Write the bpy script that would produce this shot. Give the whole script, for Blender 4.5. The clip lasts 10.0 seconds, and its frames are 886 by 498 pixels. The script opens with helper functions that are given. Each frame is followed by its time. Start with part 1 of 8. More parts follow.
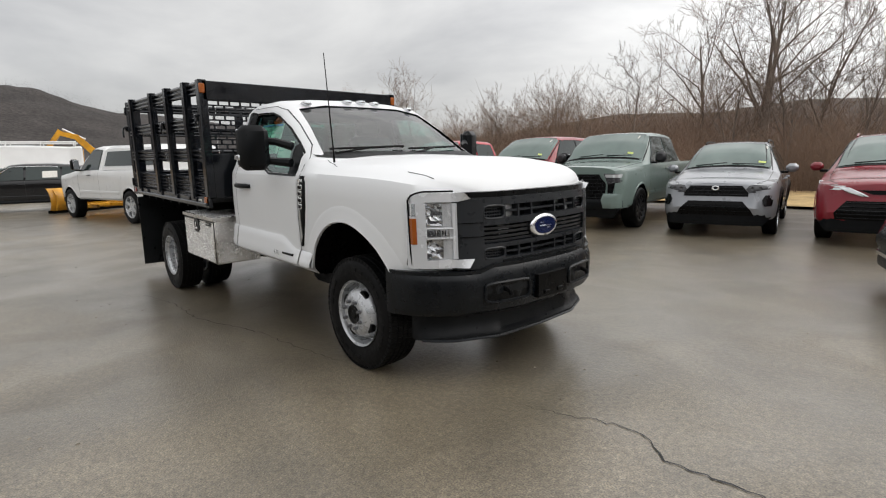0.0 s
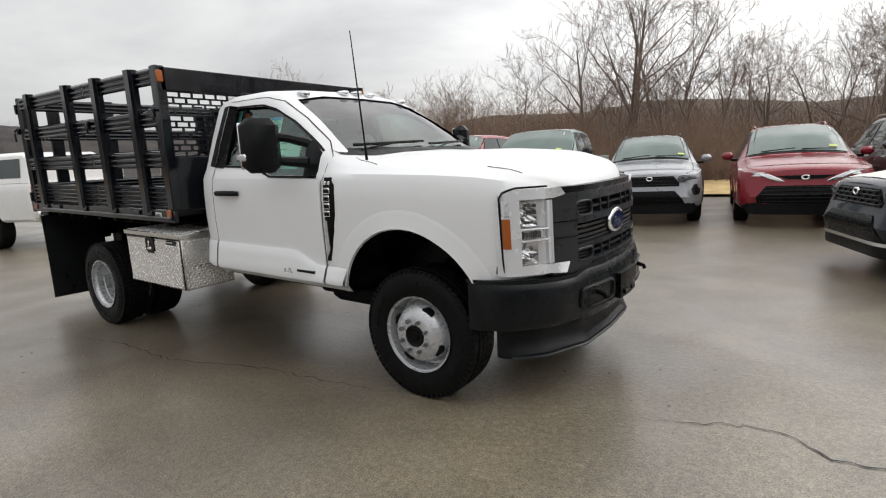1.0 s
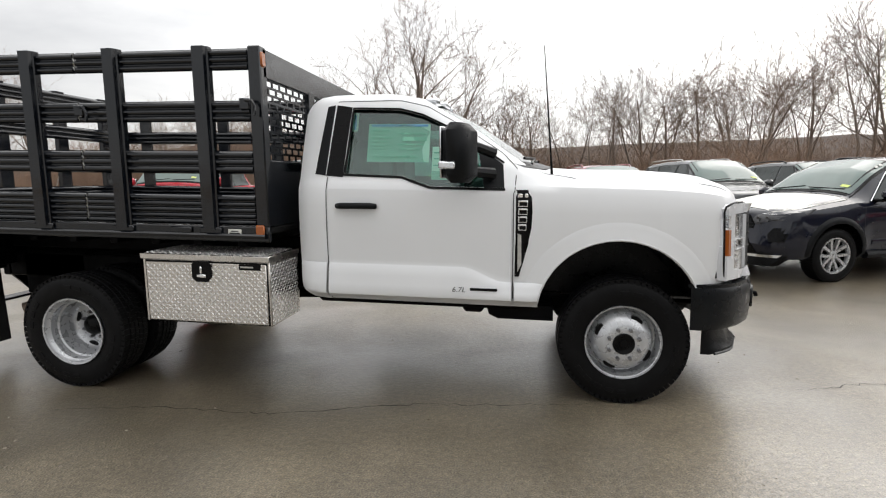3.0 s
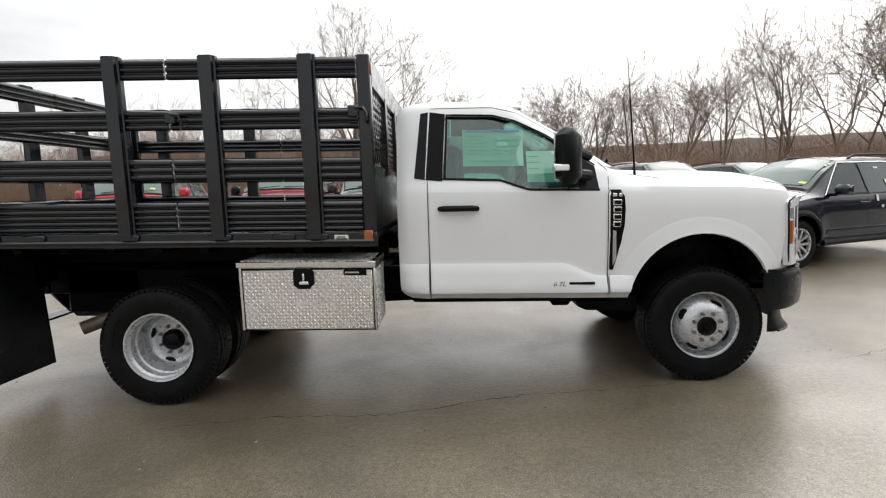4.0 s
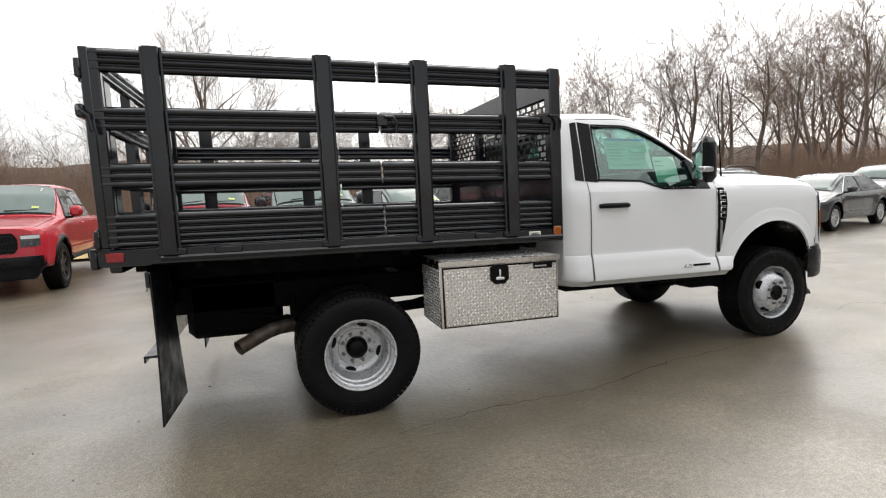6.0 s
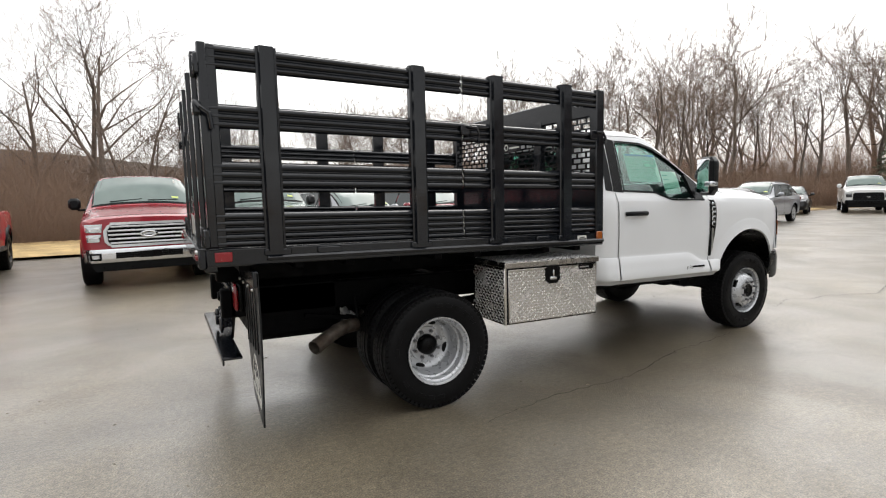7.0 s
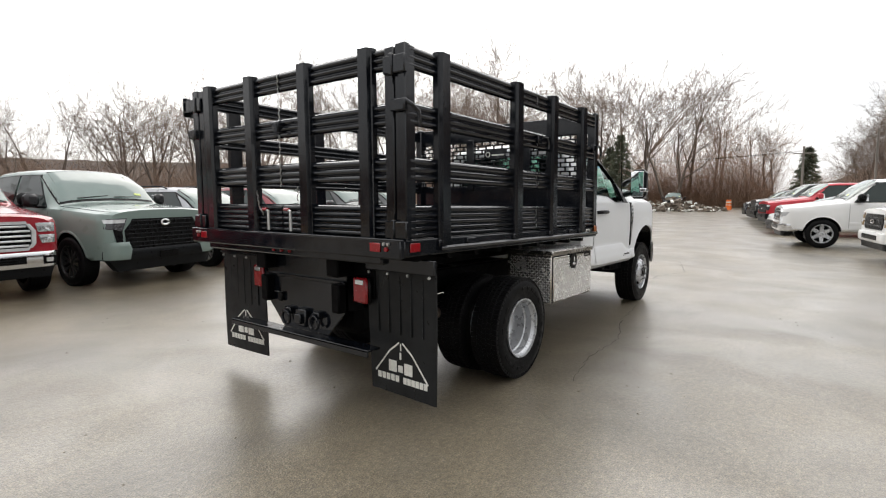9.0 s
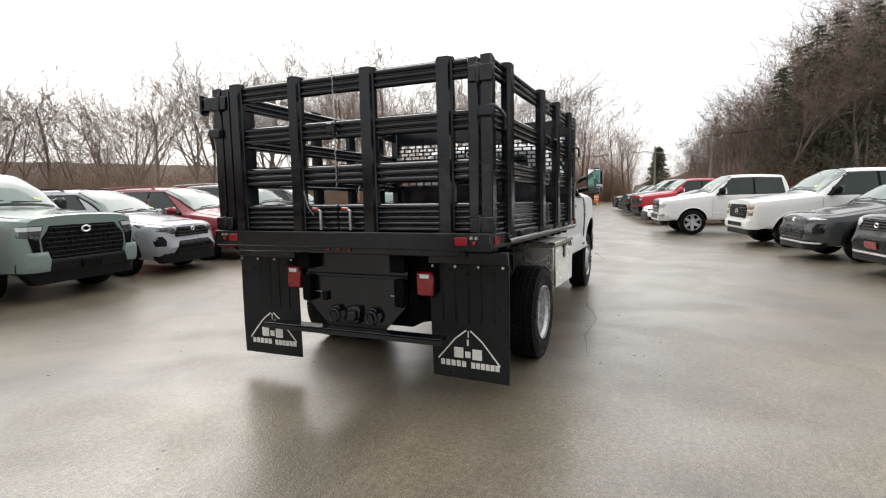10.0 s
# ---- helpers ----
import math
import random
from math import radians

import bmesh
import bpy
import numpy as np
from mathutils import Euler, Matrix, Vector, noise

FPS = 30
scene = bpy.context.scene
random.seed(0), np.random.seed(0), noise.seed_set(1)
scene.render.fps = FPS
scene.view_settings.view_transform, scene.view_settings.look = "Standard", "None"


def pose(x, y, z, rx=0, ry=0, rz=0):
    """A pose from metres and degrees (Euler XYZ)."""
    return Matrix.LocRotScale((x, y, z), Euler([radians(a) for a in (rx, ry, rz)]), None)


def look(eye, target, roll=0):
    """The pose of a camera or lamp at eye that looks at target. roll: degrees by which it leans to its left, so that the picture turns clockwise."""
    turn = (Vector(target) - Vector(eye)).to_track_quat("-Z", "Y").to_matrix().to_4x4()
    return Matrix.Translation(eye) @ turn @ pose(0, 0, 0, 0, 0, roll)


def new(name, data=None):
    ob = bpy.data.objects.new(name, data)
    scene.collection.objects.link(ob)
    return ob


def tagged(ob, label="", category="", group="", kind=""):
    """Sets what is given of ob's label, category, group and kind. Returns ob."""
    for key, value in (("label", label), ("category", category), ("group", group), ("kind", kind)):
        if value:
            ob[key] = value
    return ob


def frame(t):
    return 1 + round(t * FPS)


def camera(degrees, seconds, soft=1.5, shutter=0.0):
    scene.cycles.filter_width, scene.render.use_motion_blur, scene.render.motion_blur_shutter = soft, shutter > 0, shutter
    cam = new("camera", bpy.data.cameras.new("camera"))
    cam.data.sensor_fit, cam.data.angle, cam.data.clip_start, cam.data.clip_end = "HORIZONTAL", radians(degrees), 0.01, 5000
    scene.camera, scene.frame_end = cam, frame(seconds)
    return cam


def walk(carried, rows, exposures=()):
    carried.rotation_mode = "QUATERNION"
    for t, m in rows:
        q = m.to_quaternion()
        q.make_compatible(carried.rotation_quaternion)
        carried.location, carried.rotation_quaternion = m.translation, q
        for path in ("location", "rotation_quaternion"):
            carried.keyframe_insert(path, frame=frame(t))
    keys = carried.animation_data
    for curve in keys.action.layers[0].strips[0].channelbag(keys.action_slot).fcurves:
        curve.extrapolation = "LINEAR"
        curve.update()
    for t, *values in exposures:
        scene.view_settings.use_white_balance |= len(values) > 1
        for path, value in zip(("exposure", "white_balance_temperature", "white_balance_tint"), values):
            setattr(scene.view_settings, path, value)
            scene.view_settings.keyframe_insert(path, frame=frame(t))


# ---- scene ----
cam = camera(80.2, 10.0, soft=1.15)
PATH = [
    (0, (3.039, -2.865, 1.443), (1.576, -1.543, 1.109), -1.3),
    (0.5, (2.448, -3.03, 1.444), (1.161, -1.538, 1.103), -2.1),
    (1, (1.884, -3.295, 1.43), (0.746, -1.686, 1.09), -3.0),
    (1.5, (1.267, -3.548, 1.417), (0.236, -1.873, 1.054), -3.8),
    (2, (0.707, -3.791, 1.479), (-0.173, -2.039, 1.082), -3.9),
    (2.2, (0.404, -3.922, 1.534), (-0.340, -2.113, 1.116), -3.8),
    (3.3, (-0.893, -4.318, 1.389), (-1.109, -2.343, 1.162), -0.6),
    (3.5, (-1.063, -4.383, 1.438), (-1.244, -2.407, 1.184), -1.3),
    (4, (-1.731, -4.49, 1.416), (-1.761, -2.505, 1.173), -1.8),
    (4.5, (-2.346, -4.562, 1.459), (-2.189, -2.583, 1.216), -1.6),
    (5, (-2.92, -4.561, 1.428), (-2.618, -2.601, 1.167), -1.1),
    (5.5, (-3.545, -4.565, 1.361), (-3.131, -2.621, 1.141), -1.5),
    (6, (-4.142, -4.448, 1.409), (-3.549, -2.55, 1.2), -2.8),
    (6.2, (-4.390, -4.424, 1.478), (-3.741, -2.546, 1.252), -2.4),
    (7.5, (-5.823, -4.023, 1.451), (-4.688, -2.388, 1.254), -1.0),
    (8, (-6.343, -3.785, 1.453), (-5.031, -2.292, 1.226), -0.6),
    (8.5, (-6.822, -3.421, 1.425), (-5.369, -2.061, 1.225), -1.2),
    (9, (-7.316, -3.087, 1.439), (-5.73, -1.885, 1.239), -0.3),
    (9.5, (-7.775, -2.629, 1.447), (-6.063, -1.616, 1.237), -0.4),
    (10, (-8.17, -2.169, 1.449), (-6.353, -1.36, 1.238), -1.2),
]
walk(cam, [(t, look(eye, target, roll)) for t, eye, target, roll in PATH], [(0.0, 0.20), (1.0, 0.28), (2.0, 0.50), (3.5, 0.50), (6.0, 0.62), (10.0, 0.58)])

# ---- world, sun, exposure ----
SUN_AZ, SUN_EL = 44.0, 42.0
world = bpy.data.worlds.new("overcast_sky")
world.use_nodes = True
scene.world = world
wn, wl = world.node_tree.nodes, world.node_tree.links
wn.clear()


def wnode(kind, **kw):
    n = wn.new(kind)
    for k, v in kw.items():
        n.inputs[k].default_value = v
    return n


w_out = wn.new("ShaderNodeOutputWorld")
w_bg = wnode("ShaderNodeBackground", Strength=1.0)
w_sky = wn.new("ShaderNodeTexSky")
w_sky.sky_type, w_sky.sun_disc = "NISHITA", False
w_sky.sun_elevation, w_sky.sun_rotation = radians(SUN_EL), radians(90 - SUN_AZ)
w_sky.dust_density = 3.0
w_co = wn.new("ShaderNodeTexCoord")
w_map = wn.new("ShaderNodeMapping")
w_map.inputs["Scale"].default_value = (1.0, 1.0, 3.2)
w_map.inputs["Rotation"].default_value = (0.0, 0.0, 0.6)
w_noise = wnode("ShaderNodeTexNoise", Scale=1.7, Detail=7.0, Roughness=0.55, Distortion=0.35)
w_ramp = wn.new("ShaderNodeValToRGB")
w_ramp.color_ramp.elements[0].position, w_ramp.color_ramp.elements[0].color = 0.30, (0.52, 0.52, 0.53, 1)
w_ramp.color_ramp.elements[1].position, w_ramp.color_ramp.elements[1].color = 0.66, (0.94, 0.93, 0.91, 1)
# the cloud deck is thinner and brighter towards the hidden sun
w_dot = wn.new("ShaderNodeVectorMath")
w_dot.operation = "DOT_PRODUCT"
w_dot.inputs[1].default_value = (math.cos(radians(SUN_AZ)) * math.cos(radians(SUN_EL)), math.sin(radians(SUN_AZ)) * math.cos(radians(SUN_EL)), math.sin(radians(SUN_EL)))
w_glow = wn.new("ShaderNodeMapRange")
w_glow.interpolation_type = "SMOOTHSTEP"
for k, v in (("From Min", -0.1), ("From Max", 0.95), ("To Min", 0.66), ("To Max", 1.34)):
    w_glow.inputs[k].default_value = v
w_sep = wn.new("ShaderNodeSeparateXYZ")
w_rise = wn.new("ShaderNodeMapRange")
for k, v in (("From Min", 0.10), ("From Max", 0.95), ("To Min", 1.0), ("To Max", 1.55)):
    w_rise.inputs[k].default_value = v
w_both = wn.new("ShaderNodeMath")
w_both.operation = "MULTIPLY"
wl.new(w_co.outputs["Generated"], w_sep.inputs["Vector"])
wl.new(w_sep.outputs["Z"], w_rise.inputs["Value"])
w_mul = wn.new("ShaderNodeVectorMath")
w_mul.operation = "SCALE"
w_skys = wn.new("ShaderNodeVectorMath")
w_skys.operation = "SCALE"
w_skys.inputs["Scale"].default_value = 0.012
w_add = wn.new("ShaderNodeVectorMath")
w_add.operation = "ADD"
wl.new(w_co.outputs["Generated"], w_map.inputs["Vector"])
wl.new(w_map.outputs["Vector"], w_noise.inputs["Vector"])
wl.new(w_noise.outputs["Fac"], w_ramp.inputs["Fac"])
wl.new(w_co.outputs["Generated"], w_dot.inputs[0])
wl.new(w_dot.outputs["Value"], w_glow.inputs["Value"])
wl.new(w_ramp.outputs["Color"], w_mul.inputs[0])
wl.new(w_glow.outputs["Result"], w_both.inputs[0])
wl.new(w_rise.outputs["Result"], w_both.inputs[1])
wl.new(w_both.outputs["Value"], w_mul.inputs["Scale"])
wl.new(w_sky.outputs["Color"], w_skys.inputs[0])
wl.new(w_mul.outputs["Vector"], w_add.inputs[0])
wl.new(w_skys.outputs["Vector"], w_add.inputs[1])
wl.new(w_add.outputs["Vector"], w_bg.inputs["Color"])
wl.new(w_bg.outputs["Background"], w_out.inputs["Surface"])

sun = new("sun", bpy.data.lights.new("sun", "SUN"))
sun.data.energy, sun.data.angle, sun.data.color = 0.5, radians(40), (1.0, 0.97, 0.93)
sun.matrix_world = look((0, 0, 60), (-60 * math.cos(radians(SUN_AZ)) / math.tan(radians(SUN_EL)), -60 * math.sin(radians(SUN_AZ)) / math.tan(radians(SUN_EL)), 0))


# ---- materials ----
def material(name, color, rough=0.5, metal=0.0, vary=0.15, scale=6.0, fine=0.0, fine_scale=220.0, coat=0.0, bump=0.0, bump_scale=80.0, rough_vary=0.1, alpha_random=0.0, stretch=(1, 1, 1), second=None, second_scale=1.2, second_amount=0.5, spec=0.5, transmission=0.0, ior=1.45, emission=0.0):
    """A principled material with two scales of colour variation, uneven roughness and fine relief."""
    m = bpy.data.materials.new(name)
    m.use_nodes = True
    n, l = m.node_tree.nodes, m.node_tree.links
    b = n["Principled BSDF"]
    b.inputs["Roughness"].default_value, b.inputs["Metallic"].default_value = rough, metal
    b.inputs["Coat Weight"].default_value, b.inputs["Coat Roughness"].default_value = coat, 0.04
    b.inputs["Specular IOR Level"].default_value = spec
    b.inputs["Transmission Weight"].default_value, b.inputs["IOR"].default_value = transmission, ior
    if emission:
        b.inputs["Emission Color"].default_value, b.inputs["Emission Strength"].default_value = (*color, 1), emission
    co = n.new("ShaderNodeTexCoord")
    mp = n.new("ShaderNodeMapping")
    mp.inputs["Scale"].default_value = stretch
    l.new(co.outputs["Object"], mp.inputs["Vector"])

    def noise_at(sc, detail=4.0):
        t = n.new("ShaderNodeTexNoise")
        t.inputs["Scale"].default_value, t.inputs["Detail"].default_value = sc, detail
        l.new(mp.outputs["Vector"], t.inputs["Vector"])
        return t.outputs["Fac"]

    def ranged(value, lo, hi, a=0.3, c=0.7):
        r = n.new("ShaderNodeMapRange")
        for k, v in (("From Min", a), ("From Max", c), ("To Min", lo), ("To Max", hi)):
            r.inputs[k].default_value = v
        l.new(value, r.inputs["Value"])
        return r.outputs["Result"]

    big = noise_at(scale)
    shade = ranged(big, 1 - vary, 1 + vary)
    if fine:
        f = ranged(noise_at(fine_scale, 2.0), 1 - fine, 1 + fine)
        mu = n.new("ShaderNodeMath")
        mu.operation = "MULTIPLY"
        l.new(shade, mu.inputs[0]), l.new(f, mu.inputs[1])
        shade = mu.outputs[0]
    if alpha_random:
        info = n.new("ShaderNodeObjectInfo")
        rr = ranged(info.outputs["Random"], 1 - alpha_random, 1 + alpha_random, 0, 1)
        mu = n.new("ShaderNodeMath")
        mu.operation = "MULTIPLY"
        l.new(shade, mu.inputs[0]), l.new(rr, mu.inputs[1])
        shade = mu.outputs[0]
    sc = n.new("ShaderNodeVectorMath")
    sc.operation = "SCALE"
    sc.inputs[0].default_value = color
    if second:
        mx = n.new("ShaderNodeMix")
        mx.data_type = "RGBA"
        mx.inputs["A"].default_value, mx.inputs["B"].default_value = (*color, 1), (*second, 1)
        l.new(ranged(noise_at(second_scale, 6.0), 0, 1, 0.5 - 0.25 * second_amount, 0.75 - 0.25 * second_amount), mx.inputs["Factor"])
        l.new(mx.outputs["Result"], sc.inputs[0])
    l.new(shade, sc.inputs["Scale"])
    l.new(sc.outputs["Vector"], b.inputs["Base Color"])
    if rough_vary:
        l.new(ranged(noise_at(scale * 2.3), max(0.02, rough - rough_vary), min(1, rough + rough_vary)), b.inputs["Roughness"])
    if bump:
        bp = n.new("ShaderNodeBump")
        bp.inputs["Strength"].default_value, bp.inputs["Distance"].default_value = bump, 0.004
        l.new(noise_at(bump_scale, 3.0), bp.inputs["Height"])
        l.new(bp.outputs["Normal"], b.inputs["Normal"])
    return m


def glass_material(name, tint, rough=0.01, base=0.06):
    """Thin car glass: clear with a tint and a sharp reflection that grows at a flat angle."""
    m = bpy.data.materials.new(name)
    m.use_nodes = True
    n, l = m.node_tree.nodes, m.node_tree.links
    n.clear()
    out = n.new("ShaderNodeOutputMaterial")
    mix = n.new("ShaderNodeMixShader")
    tr = n.new("ShaderNodeBsdfTransparent")
    gl = n.new("ShaderNodeBsdfGlossy")
    lw = n.new("ShaderNodeLayerWeight")
    lw.inputs["Blend"].default_value = 0.5
    pw = n.new("ShaderNodeMath")
    pw.operation = "POWER"
    pw.inputs[1].default_value = 4.0
    fr = n.new("ShaderNodeMapRange")
    fr.inputs["To Min"].default_value, fr.inputs["To Max"].default_value = base, 1.0
    l.new(lw.outputs["Facing"], pw.inputs[0])
    l.new(pw.outputs[0], fr.inputs["Value"])
    tr.inputs["Color"].default_value = (*tint, 1)
    gl.inputs["Roughness"].default_value = rough
    l.new(fr.outputs["Result"], mix.inputs["Fac"])
    l.new(tr.outputs["BSDF"], mix.inputs[1])
    l.new(gl.outputs["BSDF"], mix.inputs[2])
    l.new(mix.outputs["Shader"], out.inputs["Surface"])
    return m


def paint(name, color, metal=0.0, rough=0.32):
    return material(name, color, rough=rough, metal=metal, vary=0.03, scale=2.5, coat=0.9, rough_vary=0.06, fine=0.03 if metal else 0.0, spec=0.12)


M_WHITE = material("white_car_paint", (0.77, 0.78, 0.79), rough=0.38, vary=0.015, scale=1.7, coat=0.12, rough_vary=0.07)
M_BLACK = material("black_gloss_steel_paint", (0.0038, 0.0050, 0.0076), rough=0.16, vary=0.3, scale=5, rough_vary=0.08, bump=0.05, bump_scale=60, spec=0.62)
M_FRAME = material("black_chassis_steel", (0.002, 0.002, 0.0024), rough=0.55, vary=0.35, scale=9, rough_vary=0.15, spec=0.08)
M_PLASTIC = material("grained_black_plastic", (0.0045, 0.0052, 0.0062), rough=0.36, vary=0.15, scale=8, bump=0.2, bump_scale=420, spec=0.2)
M_BUMPER = material("dark_grey_bumper_paint", (0.0036, 0.0047, 0.0062), rough=0.30, vary=0.15, scale=6, rough_vary=0.1, bump=0.12, bump_scale=420, spec=0.32)
M_GRILLE = material("satin_grey_black_grille_plastic", (0.0165, 0.0185, 0.0215), rough=0.34, vary=0.12, scale=8, bump=0.12, bump_scale=420, spec=0.42)
M_TRIM = material("smooth_black_trim", (0.0024, 0.0024, 0.0027), rough=0.3, vary=0.1, spec=0.16)
M_RUBBER = material("tyre_rubber", (0.0042, 0.0042, 0.0046), rough=0.5, vary=0.3, scale=14, fine=0.25, fine_scale=160, bump=0.2, bump_scale=150, spec=0.15)
M_MUDRUB = material("mud_flap_rubber", (0.0075, 0.0084, 0.0094), rough=0.40, vary=0.35, scale=5, fine=0.15, fine_scale=90, rough_vary=0.15, spec=0.32)
M_SILVER = material("silver_wheel_paint", (0.52, 0.53, 0.545), rough=0.30, metal=0.5, vary=0.05, scale=9, fine=0.02)
M_CHROME = material("bright_chrome", (0.78, 0.79, 0.80), rough=0.12, metal=1.0, vary=0.04, rough_vary=0.05)
M_STEEL = material("galvanised_steel", (0.55, 0.55, 0.54), rough=0.35, metal=1.0, vary=0.12, scale=30)
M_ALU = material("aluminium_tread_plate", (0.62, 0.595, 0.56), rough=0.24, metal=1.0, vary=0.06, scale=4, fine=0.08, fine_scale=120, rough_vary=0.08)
# Same metal as the plate; the lozenges' gleam is put into a lighter colour.
M_ALUBAR = material("tread_bars_with_painted_gleam", (0.88, 0.87, 0.85), rough=0.24, metal=0.6, vary=0.08, scale=30)
M_DECK = material("dull_black_deck_steel", (0.012, 0.012, 0.012), rough=0.85, vary=0.4, scale=3, fine=0.3, fine_scale=60, spec=0.08)
M_RUST = material("exhaust_pipe_steel", (0.22, 0.19, 0.16), rough=0.55, metal=0.7, vary=0.3, scale=14, second=(0.12, 0.09, 0.07), second_scale=9)
M_AMBER = material("amber_lens", (0.32, 0.082, 0.012), rough=0.2, vary=0.08, coat=0.5)
M_RED = material("red_lens", (0.24, 0.005, 0.009), rough=0.2, vary=0.12, scale=30, coat=0.5)
M_LENS = material("clear_lamp_lens", (0.72, 0.74, 0.76), rough=0.12, metal=0.75, vary=0.18, scale=18, rough_vary=0.08, coat=0.5)
M_REFLECT = material("lamp_reflector", (0.62, 0.63, 0.65), rough=0.08, metal=1.0, vary=0.1, scale=25, rough_vary=0.06)
M_DARKLENS = material("dark_lamp_housing_and_reflections", (0.05, 0.05, 0.055), rough=0.2, vary=0.3, scale=20, coat=0.5)
M_BLUE = material("blue_oval_enamel", (0.006, 0.012, 0.055), rough=0.2, vary=0.1, coat=0.5)
M_WHITEMARK = material("white_print", (0.72, 0.71, 0.66), rough=0.6, vary=0.1, scale=40)
M_PAPER = material("pale_green_paper", (0.62, 0.82, 0.70), rough=0.7, vary=0.04, scale=12)
M_PAPERINK = material("green_print", (0.20, 0.50, 0.36), rough=0.7, vary=0.1)
M_PAPERBLUE = material("blue_print", (0.12, 0.30, 0.50), rough=0.7, vary=0.1)
M_SURROUND = material("silver_surround", (0.66, 0.67, 0.69), rough=0.26, metal=0.2, vary=0.02, rough_vary=0.03)
M_CLEAR = glass_material("clear_lens", (0.97, 0.97, 0.97), base=0.05)
M_GLASS = glass_material("green_tinted_car_glass", (0.58, 0.78, 0.73), base=0.10)
M_SEAT = material("grey_seat_cloth", (0.10, 0.10, 0.105), rough=0.9, vary=0.12, scale=20, fine=0.15)
M_DASH = material("dark_grey_dashboard", (0.045, 0.046, 0.05), rough=0.7, vary=0.1, scale=15)
M_NUT = material("dull_steel_nuts", (0.22, 0.22, 0.23), rough=0.3, metal=0.9, vary=0.2, scale=60)
M_BOWL = material("silvered_lamp_bowl", (0.30, 0.31, 0.33), rough=0.12, metal=0.95, vary=0.10, scale=30)
M_SEAM = material("panel_gap", (0.03, 0.03, 0.032), rough=0.8, vary=0.05)
M_YELLOW = material("yellow_machine_paint", (0.75, 0.36, 0.02), rough=0.4, vary=0.12, scale=4, second=(0.45, 0.22, 0.03), second_amount=0.3)


